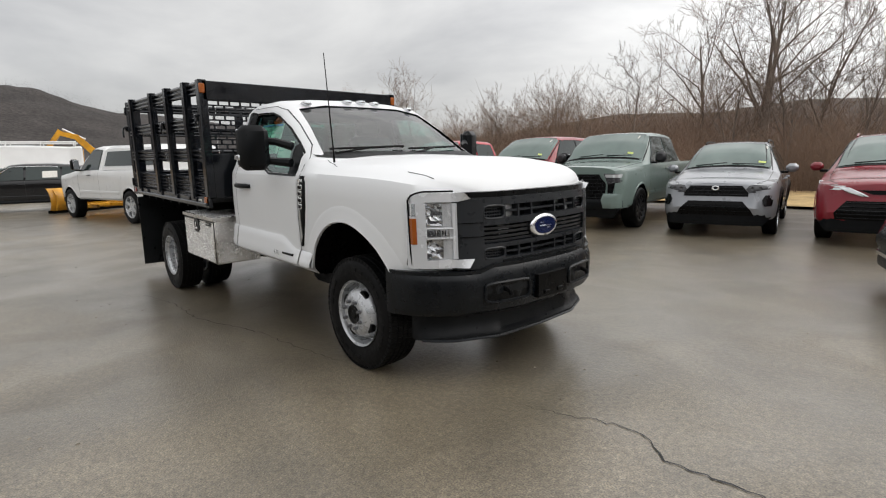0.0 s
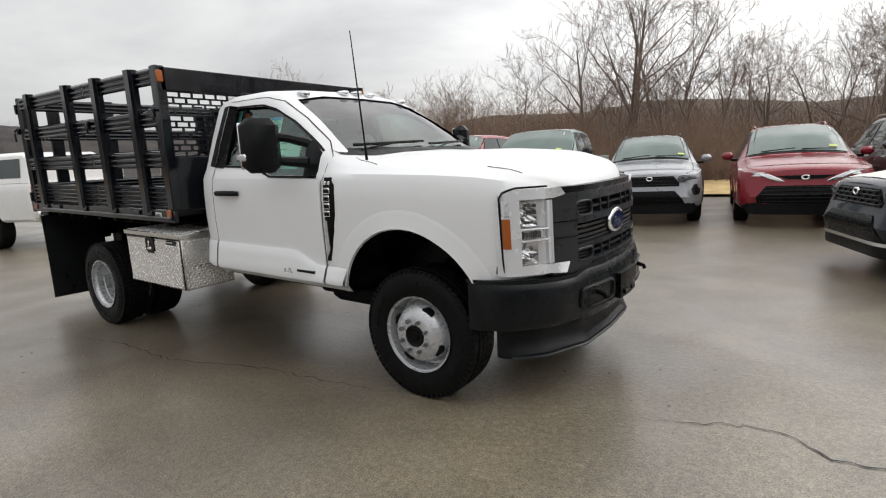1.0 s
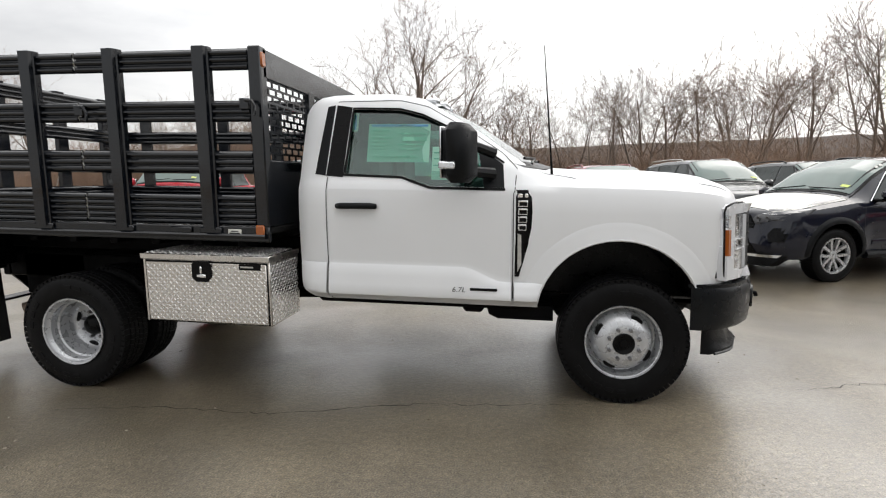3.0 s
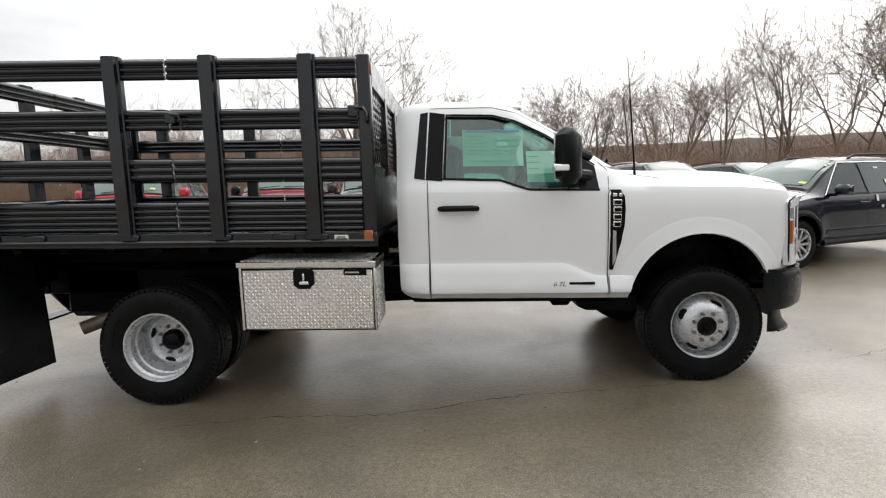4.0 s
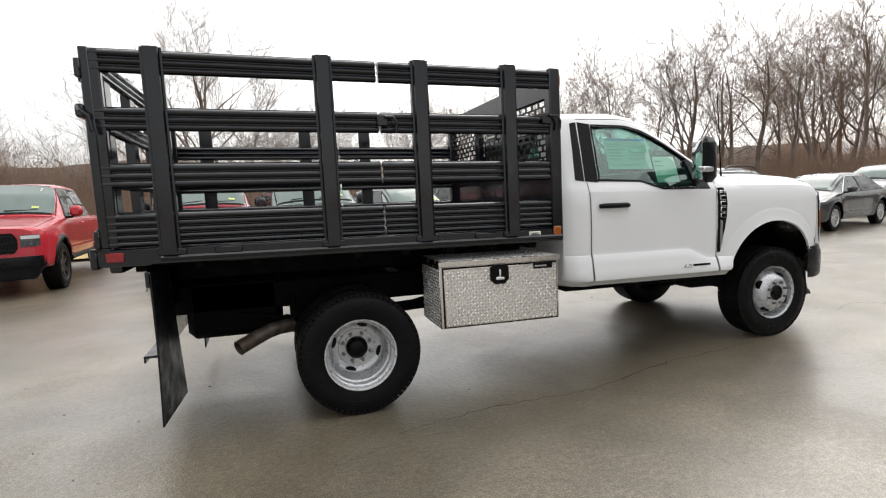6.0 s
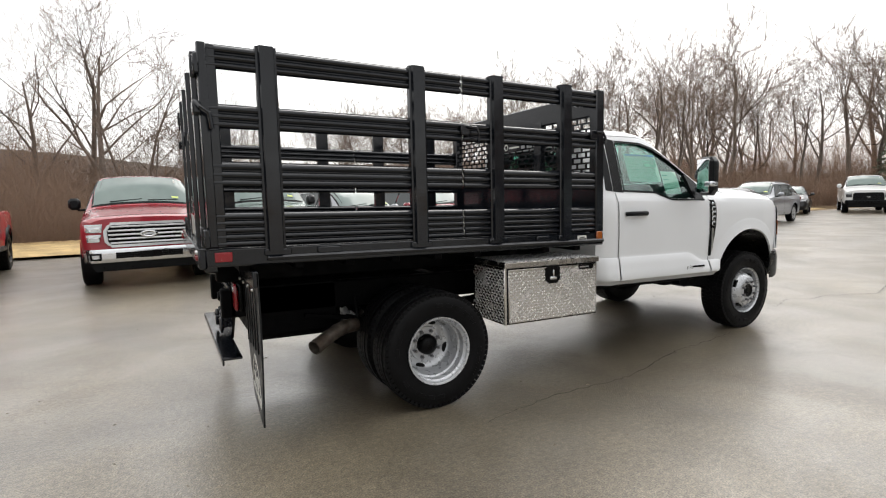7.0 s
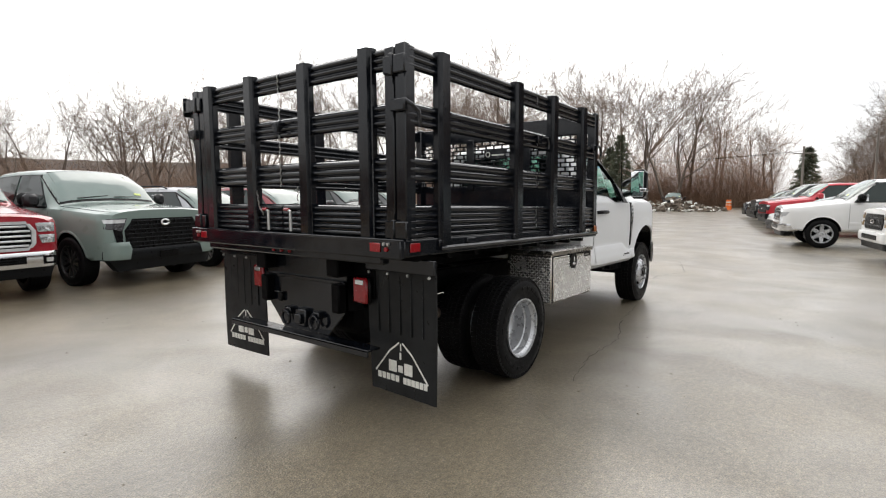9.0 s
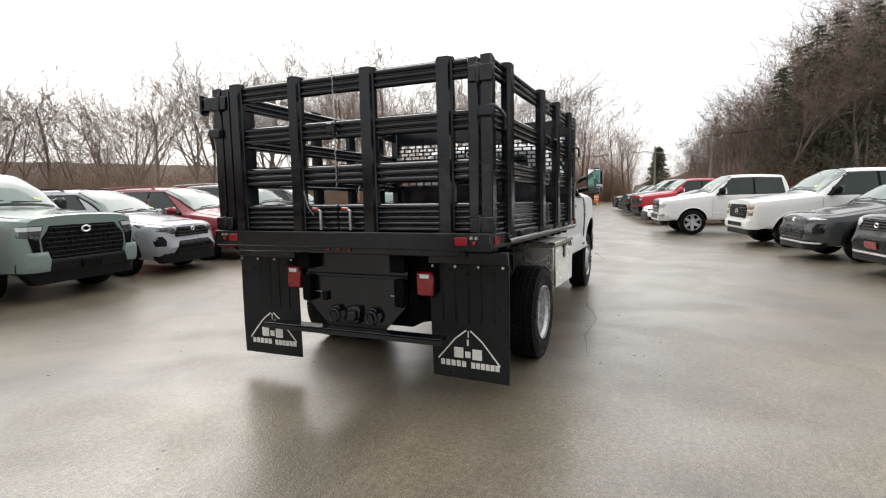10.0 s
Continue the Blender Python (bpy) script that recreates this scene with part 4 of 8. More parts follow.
for s in (-1, 1):
    door = tp("door", door_skin(s), M_WHITE, cab)
    tp("lower_skirt", skirt(s, True), M_WHITE, cab)
    tp("lower_skirt", skirt(s, False), M_WHITE, cab)
    tp("door_seam", ribbon([(-1.876, 1.40), (-1.876, 0.60), (-0.72, 0.59), (-0.682, 0.66), (-0.678, 1.315)], s, 0.0052, 0.0055), M_SEAM, cab)
    tp("door_seam", ribbon([(-1.885, 1.405), (-1.845, 1.90), (-1.42, 1.905), (-1.24, 1.865), (-1.0, 1.73), (-0.75, 1.565), (-0.66, 1.47), (-0.672, 1.315)], s, 0.0050, 0.003), M_SEAM, cab)
    tp("window_surround", flank([(-1.885, 1.41), (-1.85, 1.875), (-1.745, 1.86), (-1.775, 1.425), (-1.775, 1.40)], s, 0.004), M_TRIM, cab, "black door pillar trim")
    tp("window_surround", flank([(-1.965, 1.42), (-1.915, 1.865), (-1.862, 1.875), (-1.893, 1.41)], s, 0.004), M_PLASTIC, cab, "dark grey cab corner trim")
    tp("window_sill_strip", ribbon([(-1.775, 1.417), (-1.385, 1.404), (-1.31, 1.377), (-1.20, 1.341), (-0.73, 1.336)], s, 0.016, 0.005), M_TRIM, cab)
    tp("window_sill_strip", ribbon([(-1.76, 1.425), (-1.735, 1.853), (-1.42, 1.846), (-1.27, 1.808), (-1.06, 1.708), (-0.86, 1.583), (-0.74, 1.50)], s, 0.014, 0.004), M_TRIM, cab)
    pane = flank(SIDE_WIN, s, -0.02, 0.004)
    tp("side_window", pane, M_GLASS, cab, "green-tinted side window").visible_shadow = False
    tp("mirror_sail", flank([(-0.86, 1.345), (-0.90, 1.56), (-0.86, 1.575), (-0.745, 1.49), (-0.735, 1.345)], s, 0.004, 0.03), M_PLASTIC, cab)
    # grab handle with its cup
    y = lambda x, z, o: s * (cab_loft.side(x, z) + o)
    h = Geo().tube([(-1.80, y(-1.80, 1.215, 0.008), 1.217), (-1.77, y(-1.77, 1.215, 0.040), 1.220), (-1.58, y(-1.58, 1.215, 0.040), 1.222), (-1.545, y(-1.55, 1.215, 0.008), 1.219)], [0.017, 0.020, 0.020, 0.017], 10)
    tp("door_handle", h, M_PLASTIC, cab, "black door handle")
    # vent badge at the fender's rear edge
    badge = tp("fender_vent", strip([(1.335, -0.670, -0.585), (1.29, -0.672, -0.560), (1.20, -0.672, -0.556), (1.10, -0.672, -0.562), (1.0, -0.672, -0.582), (0.90, -0.672, -0.610), (0.80, -0.672, -0.640)], s, 0.012), M_TRIM, cab, "black fender vent trim with chrome badge")
    for k, (x0, x1, z0, z1) in enumerate(((-0.652, -0.622, 1.288, 1.312), (-0.612, -0.590, 1.288, 1.312), (-0.650, -0.592, 1.232, 1.272), (-0.650, -0.594, 1.184, 1.224), (-0.650, -0.596, 1.136, 1.176), (-0.650, -0.600, 1.088, 1.128))):
        yy = y((x0 + x1) / 2, (z0 + z1) / 2, 0.0)
        bar_ = tp("badge", Geo().box(x0, x1, yy + s * 0.010, yy + s * 0.019, z0, z1, 0.003), M_CHROME, badge, "chrome badge block")
        if k > 1:
            tp("badge_groove", Geo().box(x0 + 0.007, x1 - 0.004, yy + s * 0.018, yy + s * 0.0205, z0 + 0.006, z1 - 0.010), M_TRIM, bar_)
    tp("badge_blade", flank([(-0.652, 1.07), (-0.630, 1.06), (-0.628, 0.88), (-0.652, 0.83)], s, 0.017, 0.004), M_STEEL, badge, "bright lower blade")
    # engine badge low on the door: its size in figures and a thin bar
    tp("badge", lettering("6.7L", 0.044, lambda u, v: (-1.015 - s * u * 1.15, y(-1.015 - s * u * 1.15, 0.72, 0.0) + s * 0.066, 0.698 + v)), M_TRIM, cab, "dark engine size badge", smooth=False)
    yy = y(-0.86, 0.72, 0.0)
    tp("badge", Geo().box(-0.945, -0.775, yy + s * 0.030, yy + s * 0.050, 0.706, 0.722, 0.002), M_TRIM, cab, "small dark door badge")
    # wheel arch lip
    lip = Geo()
    pts = []
    for k in range(31):
        a = radians(-8 + 196 * k / 30)
        x, z = -0.04 + 0.500 * math.cos(a), 0.545 + 0.500 * math.sin(a)
        if z > 0.60 and x < 0.5:
            pts.append((x, s * (cab_loft.side(x, max(z, 0.74)) - 0.002), z))
    flare = Geo()
    nr, na = 6, 33
    for k in range(na + 1):
        a = radians(-2 + 186 * k / na)
        for j in range(nr + 1):
            r = lerp(0.497, 0.615, j / nr)
            x, z = -0.04 + r * math.cos(a), 0.545 + r * math.sin(a)
            x, z = min(x, 0.53), max(z, 0.60)
            flare.v.append(surf(x, z, s, 0.0015 + 0.013 * (1 - j / nr) ** 1.4 - (0.004 if j == nr else 0.0)))
    flare.f = [(k * (nr + 1) + j, k * (nr + 1) + j + 1, (k + 1) * (nr + 1) + j + 1, (k + 1) * (nr + 1) + j) for k in range(na) for j in range(nr)]
    tp("arch_flare", flare, M_WHITE, cab)
    pts = [(x, y_ + s * 0.012, z) for x, y_, z in pts]
    lip.tube(pts, 0.006, 8)
    tp("wheel_arch_lip", lip, M_WHITE, cab)
    # tow mirror
    m_parent = tp("mirror", Geo().box(-1.055, -0.905, s * 1.075, s * 1.275, 1.375, 1.715, 0.045).moved(lambda x, y_, z: (x - 0.36 * (abs(y_) - 1.17), y_, z)), M_PLASTIC, cab, "large black towing mirror")
    tp("mirror_glass", Geo().box(-1.062, -1.05, s * 1.095, s * 1.255, 1.40, 1.69, 0.004).moved(lambda x, y_, z: (x - 0.36 * (abs(y_) - 1.17), y_, z)), M_REFLECT, m_parent, "mirror glass")
    tp("mirror_marker", Geo().box(-1.095, -1.00, s * 1.21, s * 1.283, 1.452, 1.495, 0.008), M_LENS, m_parent, "clear side marker lens")
    tp("mirror_arm", Geo().tube([(-0.96, s * 1.09, 1.60), (-0.90, s * 1.02, 1.59), (-0.80, s * 0.94, 1.555)], [0.028, 0.03, 0.034], 8), M_PLASTIC, m_parent)
    tp("mirror_arm", Geo().tube([(-0.96, s * 1.09, 1.45), (-0.90, s * 1.02, 1.44), (-0.80, s * 0.955, 1.43)], [0.028, 0.032, 0.036], 8), M_PLASTIC, m_parent)

# windscreen, cut to the cab's own curve
def screen_x(y, z):
    lo, hi = -1.5, -0.2
    for _ in range(24):
        mid = (lo + hi) / 2
        if cab_loft.top(mid, abs(y)) > z:
            lo = mid
        else:
            hi = mid
    return lo


g = Geo()
for j in range(9):
    z = lerp(1.49, 1.925, j / 8)
    w = float(np.interp(z, [1.49, 1.875, 1.925], [0.80, 0.675, 0.60]))
    for i in range(21):
        y = w * (i / 10 - 1)
        g.v.append((screen_x(y, z) - 0.012, y, z - 0.004))
g.f = [(j * 21 + i, j * 21 + i + 1, (j + 1) * 21 + i + 1, (j + 1) * 21 + i) for j in range(8) for i in range(20)]
tp("windscreen", g, M_GLASS, cab, "green-tinted windscreen").visible_shadow = False
tp("rear_window", Geo().box(-2.075, -2.07, -0.6, 0.6, 1.44, 1.82), M_GLASS, cab).visible_shadow = False
g = Geo()
for i in range(20):
    ya, yb = -0.84 + 1.68 * i / 20, -0.84 + 1.68 * (i + 1) / 20
    g.add([(screen_x(ya, 1.51) + 0.0, ya, 1.512), (screen_x(ya, 1.51) + 0.10, ya, cab_loft.top(screen_x(ya, 1.51) + 0.10, abs(ya)) + 0.006), (screen_x(yb, 1.51) + 0.10, yb, cab_loft.top(screen_x(yb, 1.51) + 0.10, abs(yb)) + 0.006), (screen_x(yb, 1.51), yb, 1.512)], [(0, 1, 2, 3)])
tp("cowl", g, M_PLASTIC, cab, "black plastic cowl under the windscreen")
for y0, y1 in ((-0.72, -0.06), (-0.02, 0.62)):
    pts = [(screen_x(lerp(y0, y1, t), 1.535 + 0.02 * t) + 0.03, lerp(y0, y1, t), 1.535 + 0.02 * t) for t in (0, 0.25, 0.5, 0.75, 1)]
    w = tp("wiper", Geo().tube(pts, 0.010, 6), M_TRIM, cab, "black wiper blade")
    tp("wiper_arm", Geo().tube([(pts[0][0] + 0.05, y0 + 0.02, 1.50), pts[2]], 0.008, 6), M_TRIM, w)
tp("antenna", Geo().tube([(-0.44, -0.79, 1.40), (-0.45, -0.79, 1.55), (-0.50, -0.795, 2.22)], [0.010, 0.006, 0.003], 6), M_TRIM, cab, "thin black whip antenna")
for y in (-0.56, -0.15, 0.0, 0.15, 0.56):
    z = cab_loft.top(-1.24, abs(y))
    tp("clearance_lamp", Geo().box(-1.29, -1.19, y - 0.035, y + 0.035, z - 0.005, z + 0.032, 0.014), M_LENS, cab, "clear roof marker lamp")
# bonnet gap
for s in (-1, 1):
    for x0, x1, w0, w1 in ((-0.52, -0.30, 0.80, 0.855), (0.44, 0.615, 0.795, 0.735)):
        pts = []
        for k in range(7):
            x, w = lerp(x0, x1, k / 6), lerp(w0, w1, (k / 6) ** 1.3)
            pts.append((x, s * w, cab_loft.top(x, w) + 0.0005))
        tp("bonnet_seam", Geo().tube(pts, 0.003, 4), M_SEAM, cab)
# seats, dashboard, wheel and the papers in the side windows
for y in (-0.42, 0.42):
    seat = tp("seat", Geo().box(-1.60, -1.05, y - 0.27, y + 0.27, 0.92, 1.12, 0.05), M_SEAT, cab, "grey cloth seat")
    tp("backrest", Geo().box(-1.80, -1.62, y - 0.26, y + 0.26, 1.05, 1.66, 0.06), M_SEAT, seat)
    tp("head_rest", Geo().box(-1.82, -1.71, y - 0.14, y + 0.14, 1.66, 1.84, 0.04), M_SEAT, seat)
tp("dashboard", Geo().box(-0.98, -0.55, -0.84, 0.84, 1.10, 1.40, 0.06), M_DASH, cab)
g = Geo()
g.lathe([(0.175 + 0.015 * math.cos(a), 0.015 * math.sin(a)) for a in np.linspace(0, 2 * math.pi, 8, endpoint=False)], (0, 0, 0), 24, axis="x", closed=True)
g.moved(lambda x, y, z: (-1.10 + x * 0.92 + z * 0.39, 0.40 + y, 1.36 + z * 0.92 - x * 0.39))
tp("steering_wheel", g, M_TRIM, cab)


def paper(x0, x1, z0, z1, s, mat, bars, label, seed):
    rnd_ = random.Random(seed)
    p = tp("window_sticker", flank([(x0, z0), (x1, z0), (x1, z1), (x0, z1)], s, -0.028, 0.002), mat, cab, label)
    for bx0, bx1, bz0, bz1, bm_ in bars:
        tp("printed_bar", flank([(lerp(x0, x1, bx0), lerp(z0, z1, bz0)), (lerp(x0, x1, bx1), lerp(z0, z1, bz0)), (lerp(x0, x1, bx1), lerp(z0, z1, bz1)), (lerp(x0, x1, bx0), lerp(z0, z1, bz1))], s, -0.0245, 0.002), bm_, p)


ROWS_OF_PRINT = [(0.04, 0.96, 0.93, 0.985, M_PAPERBLUE), (0.05, 0.35, 0.80, 0.84, M_PAPERINK), (0.05, 0.30, 0.72, 0.75, M_PAPERINK), (0.05, 0.40, 0.62, 0.65, M_PAPERINK), (0.05, 0.33, 0.52, 0.55, M_PAPERINK), (0.05, 0.38, 0.42, 0.45, M_PAPERINK), (0.05, 0.30, 0.32, 0.35, M_PAPERINK), (0.5, 0.95, 0.72, 0.76, M_PAPERINK), (0.55, 0.95, 0.55, 0.66, M_PAPERINK), (0.5, 0.9, 0.44, 0.47, M_PAPERINK), (0.5, 0.85, 0.32, 0.35, M_PAPERINK), (0.1, 0.8, 0.12, 0.15, M_PAPERINK)]
paper(-1.63, -1.22, 1.50, 1.75, -1, M_PAPER, ROWS_OF_PRINT, "pale green printed price sheet behind the glass", 1)
paper(-1.20, -0.98, 1.39, 1.60, -1, M_PAPER, ROWS_OF_PRINT[1:7:2], "second pale printed sheet behind the glass", 2)
paper(-1.745, -1.705, 1.70, 1.825, -1, M_WHITEMARK, [(0.3, 0.7, 0.1, 0.9, M_PAPERBLUE)], "white label behind the glass", 3)

# ---- nose: grille, lamps, bumper ----
def grille_x(y, z):
    a = abs(y)
    return 0.885 - 0.12 * y * y - 0.08 * max(0, (a - 0.40) / 0.30) ** 2 - 0.06 * max(0, z - 1.05)


def lamp_x(y, z):
    a = abs(y)
    return 0.752 - 0.165 * max(0, (a - 0.69) / 0.21) ** 1.35 - 0.05 * max(0, z - 1.0)


def bumper_x(y, z):
    return float(np.interp(abs(y), [0, 0.3, 0.5, 0.7, 0.8, 0.88, 0.93, 0.955], [0.945, 0.93, 0.89, 0.805, 0.73, 0.64, 0.56, 0.48]))


grille = tp("grille", Geo().bowed(-0.69, 0.69, 0.80, 1.235, lambda y, z: grille_x(y, z) - 0.05, 0.02, 16), M_TRIM, label="black plastic grille with slotted bars")
frame_geo = Geo()
for z0, z1 in ((1.178, 1.228), (0.790, 0.847)):
    frame_geo.bowed(-0.688, 0.688, z0, z1, lambda y, z: grille_x(y, z) + 0.010, 0.06, 16)
for s in (-1, 1):
    frame_geo.bowed(s * 0.535, s * 0.689, 0.80, 1.22, lambda y, z: grille_x(y, z) + 0.012, 0.06, 6)
tp("grille_frame", frame_geo, M_GRILLE, grille)
tp("grille_gap", Geo().bowed(-0.66, 0.66, 1.226, 1.262, lambda y, z: grille_x(y, z) - 0.008, 0.05, 16), M_TRIM, grille, "black gap under the bonnet edge")
for z0, z1 in ((1.058, 1.098), (0.915, 0.942)):
    tp("grille_bar", Geo().bowed(-0.54, 0.54, z0, z1, lambda y, z: grille_x(y, z) + 0.009, 0.05, 16), M_GRILLE, grille)
for z in (1.035, 1.007, 0.979, 0.955):
    tp("grille_slat", Geo().bowed(-0.54, 0.54, z - 0.008, z + 0.008, lambda y, z_: grille_x(y, z_) - 0.004 - 0.6 * max(0.0, z - z_), 0.04, 12), M_GRILLE, grille)
for zr in ((1.098, 1.178), (0.847, 0.915)):
    zm = sum(zr) / 2
    tp("grille_slat", Geo().bowed(-0.36, 0.36, zm - 0.006, zm + 0.006, lambda y, z_: grille_x(y, z_) - 0.001, 0.04, 12), M_GRILLE, grille)
    for k in range(7):
        y = -0.375 + 0.125 * k
        if abs(y) > 0.05:
            tp("grille_divider", Geo().bowed(y - 0.0075, y + 0.0075, zr[0], zr[1], lambda y_, z_: grille_x(y_, z_) + 0.004, 0.05, 1), M_GRILLE, grille)
    for s in (-1, 1):
        for k in range(3):
            z = lerp(zr[0], zr[1], (k + 1) / 4)
            tp("grille_mesh", Geo().bowed(s * 0.39, s * 0.53, z - 0.003, z + 0.003, lambda y_, z_: grille_x(y_, z_) - 0.012, 0.02, 2), M_GRILLE, grille)
        for k in range(7):
            y = s * (0.405 + 0.019 * k)
            tp("grille_mesh", Geo().bowed(y - 0.002, y + 0.002, zr[0], zr[1], lambda y_, z_: grille_x(y_, z_) - 0.013, 0.02, 1), M_GRILLE, grille)
for s in (-1, 1):
    for z in (1.078, 0.992):
        tp("grille_seam", Geo().bowed(s * 0.540, s * 0.686, z - 0.0022, z + 0.0022, lambda y_, z_: grille_x(y_, z_) + 0.0135, 0.02, 5), M_TRIM, grille)
    for zr in ((1.098, 1.178), (0.847, 0.915)):
        loop = []
        for k in range(29):
            q = 2 * math.pi * k / 28
            cy, cz = math.cos(q), math.sin(q)
            loop.append((s * (0.458 + 0.076 * math.copysign(abs(cy) ** 0.5, cy)), (zr[0] + zr[1]) / 2 + 0.5 * (zr[1] - zr[0]) * math.copysign(abs(cz) ** 0.5, cz)))
        tp("vent_rim", Geo().tube([(grille_x(y_, z_) + 0.004, y_, z_) for y_, z_ in loop], 0.008, 6), M_GRILLE, grille)
tp("emblem_pad", Geo().lathe([(0.0, 0.012), (0.078, 0.010), (0.088, -0.03)], (0, 0, 0), 32, axis="x").moved(lambda x, y, z: (0.876 + x, y * 2.0, 1.018 + z * 1.12)), M_PLASTIC, grille)
em = Geo().lathe([(0.0, 0.024), (0.060, 0.023), (0.068, 0.014), (0.070, 0.005)], (0, 0, 0), 32, axis="x").moved(lambda x, y, z: (0.880 + x * 0.8, y * 2.1, 1.018 + z * 1.12))
emblem = tp("emblem", em, M_CHROME, grille, "oval emblem with chrome rim")
tp("emblem_field", Geo().lathe([(0.0, 0.029), (0.052, 0.028), (0.055, 0.018)], (0, 0, 0), 32, axis="x").moved(lambda x, y, z: (0.878 + x * 0.8, y * 2.15, 1.018 + z * 1.10)), M_BLUE, emblem, "blue enamel")
g = Geo()
for y0, y1, z0, z1 in ((-0.060, 0.060, 1.010, 1.018), (-0.056, -0.020, 1.034, 1.041), (0.020, 0.056, 0.994, 1.001)):
    g.box(0.9010, 0.9025, y0, y1, z0, z1, 0.001)
tp("emblem_mark", g, M_CHROME, emblem)

for s in (-1, 1):
    lamp = tp("headlamp", Geo().bowed(s * 0.690, s * 0.898, 0.818, 1.245, lambda y, z: lamp_x(y, z) - 0.055, 0.02, 10), M_BOWL, label="clear stacked headlamp in a silver surround")
    for y0, y1, z0, z1 in ((0.615, 0.893, 1.208, 1.264), (0.600, 0.899, 0.806, 0.858), (0.838, 0.899, 0.858, 1.208), (0.690, 0.708, 0.862, 1.200)):
        tp("lamp_surround", Geo().bowed(s * y0, s * y1, z0, z1, lambda y, z: (lamp_x(y, z) if abs(y) > 0.69 else grille_x(y, z) + 0.013) + 0.005 - 0.16 * max(0.0, z - 1.248), 0.055, 16).moved(lambda x, y, z: (x, y + math.copysign(max(0.0, 0.70 - abs(y)) * (0.55 * (z > 1.23) + 0.45 * (z < 0.83)), y), z - (14.0 * max(0.0, abs(y) - 0.848) ** 2 if z > 1.20 else 0.0) + (0.24 * max(0.0, 0.69 - abs(y)) if 1.18 < z < 1.23 else 0.0))), M_SURROUND, lamp, "silver lamp surround")
    tp("lamp_side_lens", Geo().bowed(s * 0.883, s * 0.8995, 1.125, 1.20, lambda y, z: lamp_x(y, z) + 0.009, 0.03, 4), M_LENS, lamp)
    tp("lamp_panel", Geo().bowed(s * 0.700, s * 0.842, 0.856, 1.210, lambda y, z: lamp_x(y, z) - 0.030 + 0.018 * min(1.0, max(0.0, (0.765 - abs(y)) / 0.05)), 0.02, 12), M_SURROUND, lamp)
    box_ = [(0.708, 0.992), (0.833, 0.988), (0.839, 0.996), (0.839, 1.044), (0.833, 1.052), (0.708, 1.050), (0.702, 1.044), (0.702, 0.998), (0.708, 0.992)]
    tp("lamp_divider", Geo().tube([(lamp_x(y, z) + 0.001, s * y, z) for y, z in box_], 0.0055, 6), M_SURROUND, lamp, "raised frame of the turn lamp")
    bar_ = tp("lamp_bar", Geo().bowed(s * 0.712, s * 0.832, 1.000, 1.042, lambda y, z: lamp_x(y, z) - 0.012 - 0.25 * abs(z - 1.021), 0.01, 8), M_REFLECT, lamp, "bright turn lamp")
    for k in range(7):
        yk = 0.742 + 0.0125 * k
        tp("bar_flute", Geo().tube([(lamp_x(yk, 1.02) - 0.010, s * yk, 1.006), (lamp_x(yk, 1.02) - 0.007, s * yk, 1.036)], 0.0035, 4), M_BOWL if k % 3 else M_DARKLENS, bar_)
    cell = random.Random(31)
    for zlo_, zhi_ in ((1.066, 1.198), (0.866, 0.982)):
        light, dark = Geo(), Geo()
        ny_, nz_ = 5, 8
        grid = []
        for a_ in range(nz_ + 1):
            row_ = []
            for b_ in range(ny_ + 1):
                yy, zz = lerp(0.752, 0.838, b_ / ny_), lerp(zlo_, zhi_, a_ / nz_)
                inside = 0 < a_ < nz_ and 0 < b_ < ny_
                deep = 0.014 + 0.030 * (4 * (b_ / ny_) * (1 - b_ / ny_)) * (a_ / nz_ if a_ < 5 else 1.6 * (1 - a_ / nz_))
                row_.append((lamp_x(yy, zz) - deep + (cell.uniform(-0.007, 0.007) if inside else 0.0), s * (yy + (cell.uniform(-0.006, 0.006) if inside else 0.0)), zz + (cell.uniform(-0.006, 0.006) if inside else 0.0)))
            grid.append(row_)
        for a_ in range(nz_):
            for b_ in range(ny_):
                quad = [grid[a_][b_], grid[a_][b_ + 1], grid[a_ + 1][b_ + 1], grid[a_ + 1][b_]]
                # Some cells are coloured black to imitate dark surroundings mirrored in the bowl.
                (dark if cell.random() < 0.24 else light).add(quad, [(0, 1, 2, 3)])
        bowl = tp("lamp_bowl", light, M_REFLECT, lamp, "faceted silver lamp reflector", smooth=False)
        tp("dark_facet", dark, M_DARKLENS, bowl, smooth=False)
    tp("lamp_lens", Geo().bowed(s * 0.704, s * 0.838, 0.860, 1.206, lambda y, z: lamp_x(y, z) + 0.003, 0.003, 6), M_CLEAR, lamp).visible_shadow = False
    tp("side_marker", Geo().bowed(s * 0.882, s * 0.9012, 0.955, 1.112, lambda y, z: lamp_x(y, z) + 0.012 - 0.10 * max(0, abs(z - 1.035) - 0.06), 0.03, 4), M_AMBER, lamp, "amber side marker")
    edge_ = [(0.690, 1.271), (0.84, 1.270), (0.868, 1.262), (0.888, 1.247), (0.9015, 1.218), (0.902, 1.03), (0.899, 0.90), (0.893, 0.825)]
    tp("lamp_gap", Geo().tube([(lamp_x(y, z) - (0.016 if y > 0.88 else 0.004), s * (y + 0.0015), z + 0.001) for y, z in edge_], 0.0055, 6), M_TRIM, lamp, "dark gap round the lamp")

def step_up(x, y, z):
    """The bumper's top edge rises towards the step in its middle."""
    t = min(1.0, max(0.0, (0.58 - abs(y)) / 0.10))
    return (x, y, z + 0.034 * t * t * (3 - 2 * t) * min(1.0, max(0.0, (z - 0.71) / 0.05)))


